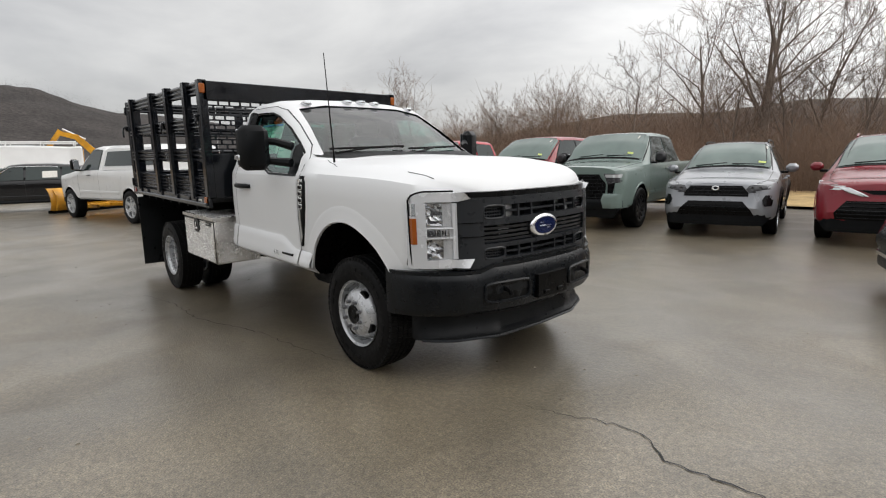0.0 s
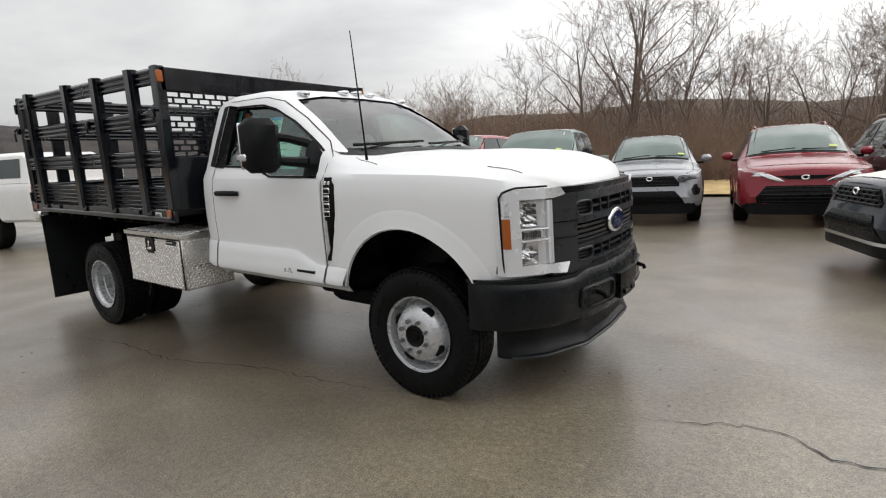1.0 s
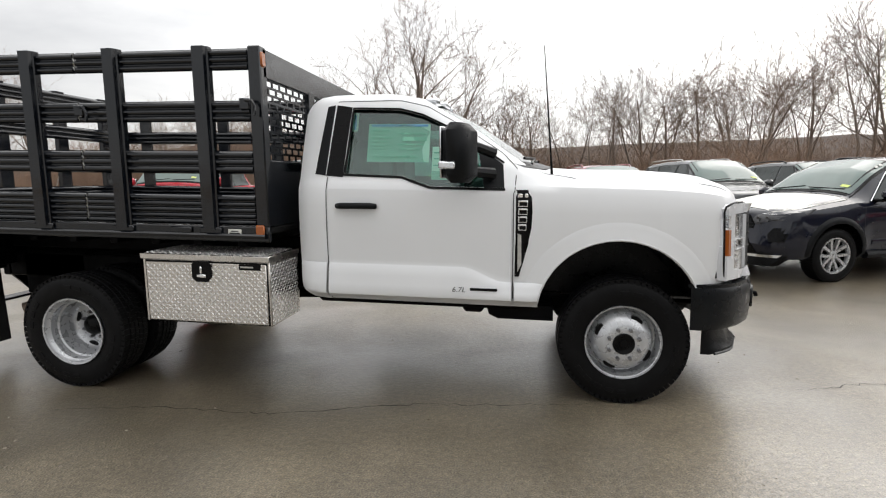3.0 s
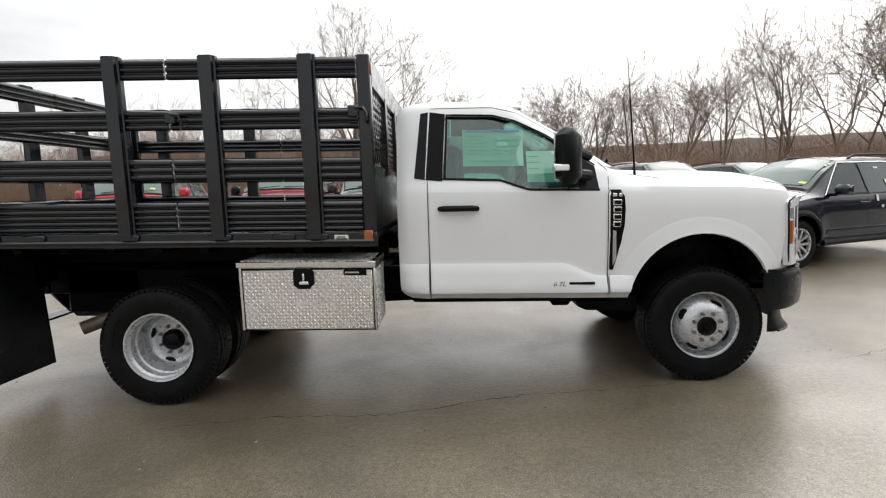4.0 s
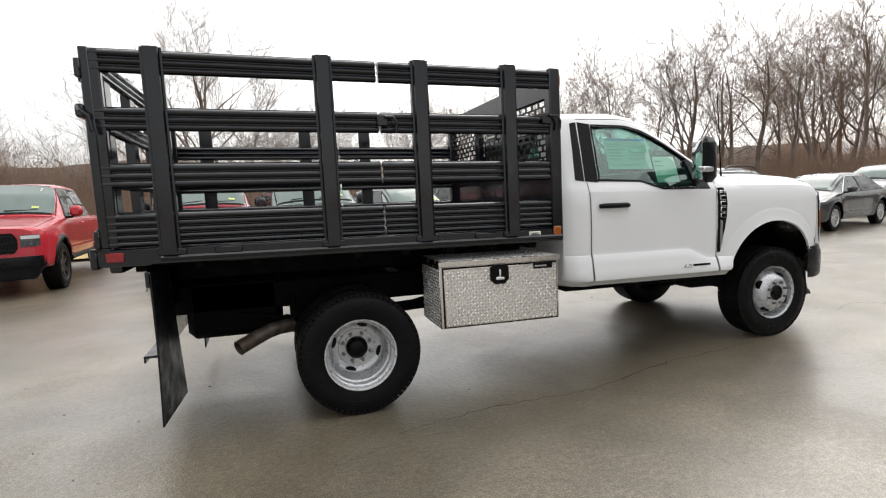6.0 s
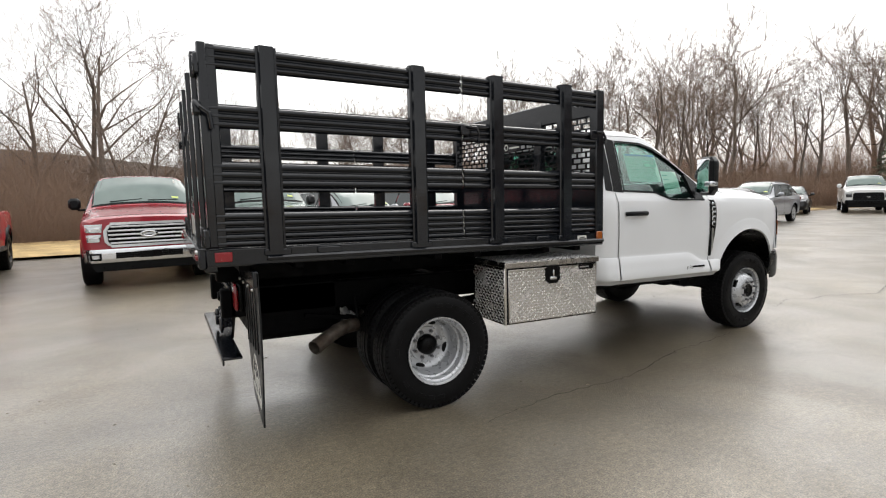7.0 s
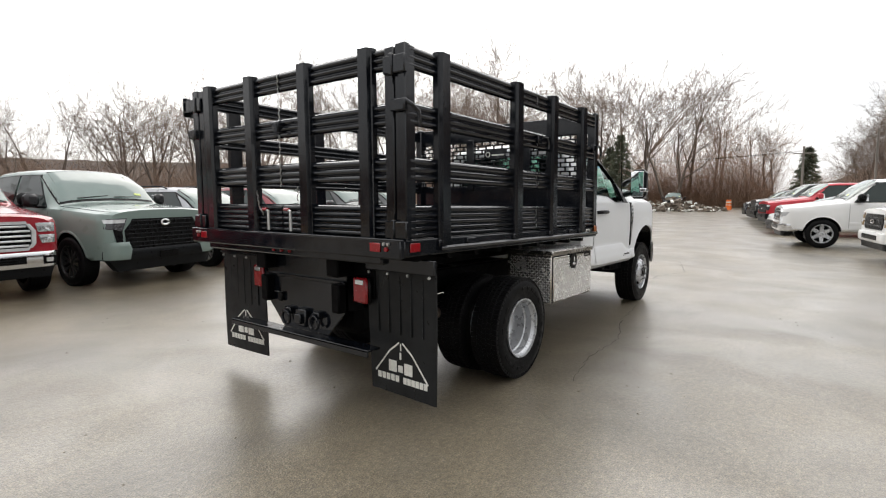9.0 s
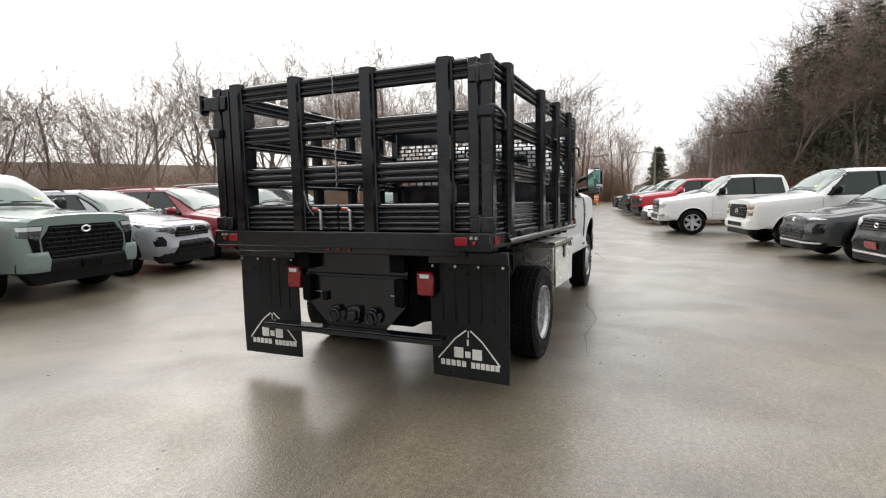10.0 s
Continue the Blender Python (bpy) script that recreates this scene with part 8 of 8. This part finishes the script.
PICKUP = dict(type="pickup", roofw=0.75, dam=0.15, L=5.85, W=1.0, fo=0.96, wb=3.66, R=0.405, zb=0.46, belt=1.29, H=1.93, hf=1.20, hr=1.34, cowl=-0.50, rf=-1.26, rr=-2.78, pillars=(-1.86,), round=0.26, flat=0.80, drop_nose=0.05, lean=0.05, hoodw=0.86, grille=((0.72, 0.58), (1.08, 0.58)), lamps=(((0.82, 0.66, 0.90), (1.06, 0.66, 0.93)),), bumper=(0.46, 0.68), intakes=(((0.52, 0.50), (0.62, 0.50)),), plate=0.57, tw=0.28, mirror=0.22, stickers=True)
SUV = dict(type="suv", dam=0.07, L=4.6, W=0.905, fo=0.93, wb=2.69, R=0.36, zb=0.30, belt=1.06, H=1.64, hf=0.99, hr=1.12, cowl=-0.30, rf=-1.16, rr=-3.0, drop=0.06, pillars=(-1.50, -2.52), round=0.40, flat=0.58, drop_nose=0.09, lean=0.14, lip=(0.05, 0.55), grille=((0.72, 0.50), (0.78, 0.50), (0.90, 0.40)), lamps=(((0.785, 0.50, 0.60), (0.84, 0.46, 0.84), (0.90, 0.50, 0.88), (0.985, 0.70, 0.875)),), vents=(((0.56, 0.74, 0.84), (0.66, 0.70, 0.85), (0.74, 0.74, 0.86)),), intakes=(((0.40, 0.60), (0.50, 0.55), (0.64, 0.42)),), cladding=True, rails=True, tw=0.225, spokes=-5, stickers=True)
SALOON = dict(type="saloon", L=4.65, W=0.90, fo=0.92, wb=2.70, R=0.33, zb=0.24, belt=0.93, H=1.43, hf=0.80, hr=0.97, cowl=-0.12, rf=-1.15, rr=-2.55, drop=0.06, pillars=(-1.50,), round=0.42, flat=0.56, drop_nose=0.08, lean=0.16, lip=(0.05, 0.45), grille=((0.33, 0.55), (0.45, 0.58), (0.56, 0.46)), emblem=0.66, lamps=(((0.62, 0.40, 0.60), (0.67, 0.42, 0.82), (0.73, 0.62, 0.84)),), tw=0.21, spokes=10)
TRUCK_F = dict(grille=((0.74, 0.55), (0.80, 0.60), (0.98, 0.61), (1.08, 0.54)), lamps=(((0.96, 0.68, 0.90), (1.09, 0.66, 0.93)), ((0.80, 0.72, 0.89), (0.92, 0.68, 0.91))))


def spec(base, **kw):
    d = dict(base)
    d.update(kw)
    return d


def at(x, y, heading):
    return pose(x, y, ground_z(x, y), 0, 0, heading)


# the row facing the truck's left side
vehicle("red_pickup", "red crew-cab pickup with chrome bar grille and chrome bumper", "pickup truck", spec(PICKUP, **TRUCK_F, paint=M_P_RED, slats=5, slat_mat=M_BRIGHT, slat_h=0.014, grille_frame=M_BRIGHT, frame_w=0.045, lamp_mat=M_LENS, bumper_mat=M_CHROME, mirror_mat=M_PLASTIC, fogs=(((0.50, 0.70, 0.86), (0.62, 0.70, 0.87)),), emblem_size=0.085, emblem_wide=1.6, H=1.94, cap=True), at(-5.55, 7.02, -87), "cars in the row")
vehicle("red_pickup", "bright red off-road pickup with black grille and flared arches", "pickup truck", spec(PICKUP, paint=M_P_REDBRIGHT, W=1.05, flare=0.06, slats=3, mesh=8, grille=((0.76, 0.60), (0.84, 0.66), (1.00, 0.66), (1.10, 0.60)), lamps=(((0.86, 0.70, 0.96), (1.06, 0.70, 0.98)),), cladding=True, R=0.43, H=1.98, rim_mat=M_DARKALLOY, bumper=(0.50, 0.70), plate=None, lip_mat=M_STEEL), at(-9.05, 6.95, -84.5), "cars in the row")
vehicle("grey_green_pickup", "grey-green crew-cab pickup with black mesh grille and black wheels", "pickup truck", spec(PICKUP, paint=M_P_SAGE, L=5.93, wb=3.70, W=1.015, fo=0.98, slats=7, slat_h=0.007, mesh=7, grille=((0.62, 0.60), (0.70, 0.67), (0.92, 0.68), (1.03, 0.58), (1.10, 0.54)), emblem=1.03, emblem_size=0.085, lamps=(((0.90, 0.72, 0.80), (0.95, 0.70, 0.95), (1.11, 0.63, 0.98)),), vents=(((0.74, 0.72, 0.82), (0.94, 0.72, 0.86)),), bumper=(0.44, 0.62), corners=((0.46, 0.66, 0.97), (0.62, 0.62, 0.985), (0.74, 0.66, 0.96)), intakes=(), plate=0.50, rim_mat=M_DARKALLOY, spokes=-6, H=1.93, hf=1.235, hr=1.315, belt=1.27, drop_nose=0.035, roofw=0.77, mirror_mat=M_DARKALLOY, zb=0.42), at(-3.18, 7.10, -81), "cars in the row")
vehicle("silver_suv", "silver compact SUV with black grille and roof rails", "SUV", spec(SUV, paint=M_P_SILVER, slats=3, mesh=6, emblem=0.86), at(-0.75, 7.65, -77.5), "cars in the row")
vehicle("red_minivan", "deep red minivan with wide black barred grille", "minivan", spec(SUV, paint=M_P_REDDARK, L=5.15, W=0.97, wb=3.05, fo=1.0, H=1.70, hf=1.00, hr=1.13, belt=1.08, rr=-3.5, rf=-1.35, cowl=-0.28, cladding=False, grille=((0.42, 0.66), (0.52, 0.68), (0.70, 0.54)), slats=5, slat_h=0.007, lamps=(((0.86, 0.62, 0.76), (0.92, 0.56, 0.93), (0.98, 0.80, 0.94)),), blades=(((0.77, 0.28, 0.36), (0.82, 0.36, 0.52), (0.90, 0.52, 0.66)),), lamp_mat=M_BRIGHT, vents=(((0.80, 0.0, 0.24), (0.84, 0.0, 0.34), (0.86, 0.0, 0.40)),), intakes=(), emblem=0.83, R=0.35, pillars=(-1.70, -2.85), rail_mat=M_P_REDDARK), at(1.66, 8.0, -82.5), "cars in the row")
vehicle("dark_grey_suv", "dark grey boxy SUV with silver roof rails beside the minivan", "SUV", spec(SUV, paint=M_P_GREY, L=4.85, H=1.80, belt=1.16, hf=1.10, hr=1.22, R=0.385, zb=0.42, rail_mat=M_STEEL, rr=-3.4, W=0.96, flat=0.72, lean=0.08, handle_mat=M_CHROME), at(4.15, 8.35, -79), "cars in the row")
vehicle("dark_grey_suv", "charcoal SUV parked beyond the boxy one", "SUV", spec(SUV, paint=M_P_GREY, H=1.74, belt=1.12, hf=1.06, hr=1.17), at(6.75, 9.0, -79), "cars in the row")
vehicle("navy_suv", "dark navy compact SUV with bright wheels and white bonnet film", "SUV", spec(SUV, paint=M_P_NAVY, chromeline=True, slats=4, mesh=7, emblem=0.86, lip_mat=M_CHROME, film=True, labels=((-2.02, 1.17, 0.13, 0.12), (-1.88, 1.46, 0.10, 0.03), (-1.66, 0.95, 0.05, 0.10), (-1.78, 0.84, 0.05, 0.05))), at(3.15, 4.20, 201), "cars in the row")
vehicle("dark_grey_saloon", "dark grey saloon with white film on its bonnet", "car", spec(SALOON, paint=M_P_GREY, film=True, chromeline=True), at(8.95, 6.0, 194), "cars at the lot's end")
vehicle("silver_suv", "silver crossover parked beyond the saloon", "SUV", spec(SUV, paint=M_P_SILVER, cladding=False), at(15.2, 8.6, 192), "cars at the lot's end")
vehicle("black_car", "black compact car parked at the lot's end", "car", spec(SALOON, paint=M_P_BLACK), at(24.0, 11.8, 205), "cars at the lot's end")
vehicle("white_pickup", "pale silver pickup with black grille facing down the lot", "pickup truck", spec(PICKUP, paint=M_P_WHITE, slats=5, grille=((0.62, 0.58), (0.72, 0.64), (1.0, 0.62), (1.06, 0.56))), at(27.3, 9.7, 208), "cars at the lot's end")
vehicle("dark_green_pickup", "dark green pickup parked at the lot's end", "pickup truck", spec(PICKUP, paint=M_P_GREEN), at(36, 11.6, 200), "cars at the lot's end")
vehicle("silver_suv", "silver SUV parked far down the lot", "SUV", spec(SUV, paint=M_P_SILVER), at(46, 13.4, 200), "cars at the lot's end")
vehicle("dark_grey_suv", "dark SUV parked far down the lot", "SUV", spec(SUV, paint=M_P_BLACK), at(47.5, 10.2, 190), "cars at the lot's end")
# the row across the lane
vehicle("white_pickup", "white crew-cab pickup with silver six-spoke wheels and chrome bumper", "pickup truck", spec(PICKUP, paint=M_P_WHITE, slats=3, slat_mat=M_CHROME, grille=((0.76, 0.50), (0.84, 0.56), (1.02, 0.58), (1.10, 0.52)), grille_frame=M_CHROME, lamps=(((0.90, 0.62, 0.88), (1.02, 0.64, 0.94)),), lamp_mat=M_BRIGHT, bumper_mat=M_CHROME, mirror_mat=M_TRIM, hf=1.19, hr=1.33, rim_mat=M_SILVER, round=0.34, flat=0.72, plate=None), at(12.15, -2.45, 102), "cars across the lane")
vehicle("white_pickup", "white pickup with black grille and large black mirrors", "pickup truck", spec(PICKUP, **TRUCK_F, paint=M_P_WHITE, slats=2, mirror_mat=M_PLASTIC, bumper_mat=M_P_WHITE, lamp_mat=M_AMBERLAMP, handle_mat=M_TRIM, emblem_size=0.08, emblem_wide=1.6, plate=None), at(8.15, -4.6, 103), "cars across the lane")
vehicle("grey_crossover", "dark grey electric crossover with black cladding and bright lower lip", "SUV", spec(SUV, paint=M_P_GREY, rails=False, H=1.62, hf=0.92, hr=1.06, belt=1.02, rf=-1.25, grille=((0.44, 0.50), (0.56, 0.56), (0.68, 0.44)), slats=5, slat_h=0.005, lamps=(((0.76, 0.46, 0.60), (0.80, 0.44, 0.84), (0.86, 0.62, 0.86)),), intakes=(), emblem=0.80, lip_mat=M_BRIGHT), at(4.85, -5.30, 102), "cars across the lane")
vehicle("dark_grey_suv", "dark SUV with a small red plate and bright lower lip", "SUV", spec(SUV, paint=M_P_GREY, lamp_mat=M_BRIGHT, plate=0.50, plate_mat=M_RED, lip_mat=M_BRIGHT), at(2.25, -5.95, 102), "cars across the lane")
vehicle("red_pickup", "bright red pickup between white ones", "pickup truck", spec(PICKUP, paint=M_P_REDBRIGHT), at(20.0, -1.2, 108), "cars across the lane")
vehicle("white_car", "white low car beside the red pickup", "car", spec(SALOON, paint=M_P_WHITE), at(16.6, -1.8, 107), "cars across the lane")
vehicle("dark_grey_pickup", "dark grey pickup far down the row", "pickup truck", spec(PICKUP, paint=M_P_GREY), at(23.6, -0.4, 106), "cars across the lane")
vehicle("black_suv", "black SUV at the end of the row", "SUV", spec(SUV, paint=M_P_BLACK), at(27.0, 0.2, 106), "cars across the lane")
vehicle("black_suv", "black SUV beside the grey pickup in the row", "SUV", spec(SUV, paint=M_P_NAVY), at(30.5, 0.9, 106), "cars across the lane")
# behind the stake bed
vehicle("white_pickup", "white pickup carrying a yellow snow plough", "pickup truck", spec(PICKUP, paint=M_P_WHITE, bumper_mat=M_TRIM, mirror_mat=M_TRIM, handle_mat=M_TRIM, H=2.02, R=0.42, wb=3.60, L=5.9, belt=1.36, hf=1.28, hr=1.40, zb=0.54, rr=-1.90, pillars=(), handle_at=-1.45, mirror=0.3, cap=True, fo=0.82), at(-16.10, 0.46, 193), "cars behind the bed")
vehicle("black_suv", "black crossover with a paper sheet in its window", "SUV", spec(SUV, paint=M_P_BLACK, chromeline=True, rails=False, H=1.60, labels=((-2.0, 1.15, 0.42, 0.22),)), at(-20.9, -2.5, 255), "cars behind the bed")
van = vehicle("white_van", "long white high-roofed cargo van with a ladder rack", "van", spec(SUV, type="van", round=0.5, paint=M_P_WHITE, L=6.0, W=1.0, fo=0.9, wb=3.75, H=2.45, belt=1.25, hf=1.05, hr=1.25, cowl=-0.1, rf=-0.95, rr=-4.6, pillars=(), rails=False, cladding=False, R=0.35, stickers=False), at(-27.5, -3.5, 260), "cars behind the bed")
for y in (-0.75, 0.75):
    part("ladder_rack", Geo().tube([(-1.1, y, 2.60), (-4.9, y, 2.60)], 0.04, 8), M_P_WHITE, van, "white roof ladder rack")
for x in (-1.2, -2.4, -3.6, -4.8):
    part("rack_crossbar", Geo().tube([(x, -0.80, 2.44), (x, -0.80, 2.62), (x, 0.80, 2.62), (x, 0.80, 2.44)], 0.025, 6), M_P_WHITE, van)

# snow plough on the white pickup's nose
plough = thing("snow_plough", "yellow steel snow plough blade fixed ahead of a pickup", "snow plough", m=at(-18.2, 0.26, 197))
g = Geo()
for k in range(10):
    a = radians(-50 + 110 * k / 9)
    x, z = 0.42 - 0.46 * math.cos(a), 0.42 + 0.46 * math.sin(a)
    g.v += [(x, -1.15, z), (x, 1.15, z), (x - 0.03, -1.15, z), (x - 0.03, 1.15, z)]
for k in range(9):
    a = 4 * k
    g.f += [(a, a + 1, a + 5, a + 4), (a + 2, a + 6, a + 7, a + 3), (a, a + 4, a + 6, a + 2), (a + 1, a + 3, a + 7, a + 5)]
g.f += [(0, 2, 3, 1), (36, 37, 39, 38)]
part("blade", g, M_YELLOW, plough, "scuffed yellow curved blade")
for y in (-1.0, -0.5, 0.0, 0.5, 1.0):
    part("blade_rib", Geo().prism([(-0.02, 0.10), (-0.16, 0.25), (-0.16, 0.60), (0.05, 0.80), (0.02, 0.45)], "y", y - 0.02, y + 0.02), M_YELLOW, plough)
part("push_frame", Geo().box(-1.5, -0.1, -0.5, -0.42, 0.18, 0.28, 0.01).box(-1.5, -0.1, 0.42, 0.5, 0.18, 0.28, 0.01).box(-0.5, -0.4, -0.5, 0.5, 0.18, 0.28, 0.01), M_YELLOW, plough)
part("cutting_edge", Geo().box(0.06, 0.10, -1.2, 1.2, 0.01, 0.12, 0.005), M_FRAME, plough)

# excavator beyond the van
digger = thing("excavator", "yellow tracked excavator with its boom raised behind the van", "excavator", m=pose(-39.0, 5.5, -0.02, 0, 0, 262))
for y in (-1.0, 1.0):
    part("track", Geo().prism([(-1.6, 0.25), (-1.4, 0.0), (1.4, 0.0), (1.6, 0.25), (1.6, 0.5), (1.4, 0.75), (-1.4, 0.75), (-1.6, 0.5)], "y", y - 0.25, y + 0.25), M_FRAME, digger)
part("slew_body", Geo().box(-1.8, 1.2, -1.1, 1.1, 0.85, 1.75, 0.08), M_YELLOW, digger)
cabin = part("cabin", Geo().box(0.0, 1.25, 0.2, 1.1, 1.7, 2.75, 0.10), M_YELLOW, digger)
part("cabin_window", Geo().box(0.15, 1.27, 0.18, 1.12, 2.0, 2.6, 0.02), M_SKYGLASS, cabin)
boom = part("boom", Geo().tube([(0.9, -0.2, 1.5), (1.6, -0.2, 2.6), (2.4, -0.2, 3.5), (3.4, -0.2, 3.75)], [0.30, 0.30, 0.26, 0.18], 4), M_YELLOW, digger)
part("stick", Geo().tube([(3.2, -0.2, 3.9), (3.9, -0.2, 2.9), (4.0, -0.2, 2.0)], [0.20, 0.18, 0.12], 4), M_YELLOW, boom)
part("ram", Geo().tube([(1.9, -0.2, 3.35), (3.1, -0.2, 4.0)], 0.06, 8), M_STEEL, boom)

# utility poles, their wires, barrels and a heap at the lot's end
for x, y, h in ((51.8, -5.2, 7.1), (52.0, 0.05, 5.9)):
    pl = thing("utility_pole", "weathered grey wooden utility pole", "utility pole", "utility poles", pose(x, y, -0.05))
    part("pole", Geo().tube([(0, 0, 0), (0.02, 0, h)], [0.12, 0.09], 10), M_POLE, pl)
    part("crossarm", Geo().box(-0.06, 0.06, -0.8, 0.8, h - 0.7, h - 0.60, 0.01), M_POLE, pl)
    for y2 in (-0.9, 0.0, 0.9):
        part("insulator", Geo().lathe([(0.0, h - 0.42), (0.05, h - 0.44), (0.06, h - 0.58)], (0, y2, 0), 8, axis="z"), M_STEEL, pl)
for k in (-0.9, 0.0, 0.9):
    wire = thing("overhead_wire", "thin black overhead wire between the poles", "wire", "overhead wires")
    pts = []
    for a, b, sag in (((52, -36, 11.5), (51.8, -5.2 + k, 6.6), 0.8), ((51.8, -5.2 + k, 6.6), (52.0, 0.05 + k, 5.4), 0.15), ((52.0, 0.05 + k, 5.4), (54, 34, 6.0), 0.7)):
        for t in (0, 0.25, 0.5, 0.75):
            pts.append((lerp(a[0], b[0], t), lerp(a[1], b[1], t), lerp(a[2], b[2], t) - sag * 4 * t * (1 - t)))
    part("cable", Geo().tube(pts, 0.010, 4), M_FRAME, wire)
M_ORANGE = material("orange_plastic", (0.80, 0.16, 0.02), rough=0.5, vary=0.1)
for x, y in ((50.0, 5.7),):
    br = thing("traffic_barrel", "orange plastic traffic barrel with white bands", "traffic barrel", "traffic barrels", pose(x, y, 0))
    part("drum", Geo().lathe([(0.0, 0.95), (0.20, 0.95), (0.22, 0.90), (0.24, 0.5), (0.28, 0.08), (0.30, 0.0)], (0, 0, 0), 16, axis="z"), M_ORANGE, br)
    for z in (0.35, 0.65):
        part("band", Geo().lathe([(0.262 - 0.03 * z, z), (0.255 - 0.03 * z, z + 0.13)], (0, 0, 0), 16, axis="z"), M_WHITEMARK, br)
rnd = random.Random(77)
heap = Geo()
heap2 = Geo()
for k in range(320):
    r = rnd.random() ** 0.6
    a = rnd.uniform(0, 6.28)
    x, y = 43.0 + 2.5 * r * math.cos(a), 9.2 + 4.6 * r * math.sin(a)
    z = 1.15 * (1 - r) * rnd.random()
    w = rnd.uniform(0.12, 0.55)
    tgt = heap if rnd.random() < 0.7 else heap2
    st = len(tgt.v)
    tgt.box(-w / 2, w / 2, -w * rnd.uniform(0.1, 0.5), w * rnd.uniform(0.1, 0.5), 0, w * rnd.uniform(0.15, 0.6), 0.01)
    ca, sa, tl = math.cos(a * 3), math.sin(a * 3), rnd.uniform(-0.5, 0.5)
    tgt.moved(lambda px_, py_, pz_: (x + px_ * ca - py_ * sa, y + px_ * sa + py_ * ca, z + pz_ + tl * px_), st)
tagged(part("rubble", heap, M_RUBBLE, smooth=False), "heap of brown rubble and brush at the lot's end", "rubble", kind="stuff")
tagged(part("rubble", heap2, M_WHITEMARK, smooth=False), "pale scraps lying in the rubble heap", "rubble", kind="stuff")

# scraps, pebbles and leaves lying on the asphalt
bits = Geo()
SPOTS = ((-3.4, -1.86), (-2.92, -2.06), (-2.87, -1.67), (-3.37, -2.26), (-0.28, -2.74), (-0.45, -2.77), (1.44, 0.29), (1.14, 0.14), (-5.27, -1.33), (-4.22, 2.77), (-4.93, 3.68), (-5.13, -1.42), (-5.66, -0.26), (-5.62, -0.87), (-3.38, -1.94), (0.61, -0.17))
for k in range(560):
    if k < len(SPOTS):
        x, y = SPOTS[k]
        w = 0.010
    else:
        x, y, w = rnd.uniform(-10, 8), rnd.uniform(-8, 6), 0.004 + 0.009 * rnd.random() ** 3
    z, a = ground_z(x, y), rnd.uniform(0, 6.28)
    ca, sa = math.cos(a), math.sin(a)
    bits.add([(x + px_ * ca - py_ * sa, y + px_ * sa + py_ * ca, z + pz_) for px_, py_, pz_ in ((-w, -w * 0.5, 0), (w, -w * 0.6, 0), (w * 1.2, w * 0.5, 0), (-w * 0.8, w * 0.6, 0), (-w * 0.5, 0, w * 0.5), (w * 0.6, 0, w * 0.6))], [(0, 1, 5, 4), (1, 2, 5), (2, 3, 4, 5), (3, 0, 4)])
tagged(part("pebbles", bits, M_PEBBLE, smooth=False), "small pale pebbles and dry leaf scraps on the asphalt", "pebbles", kind="stuff")
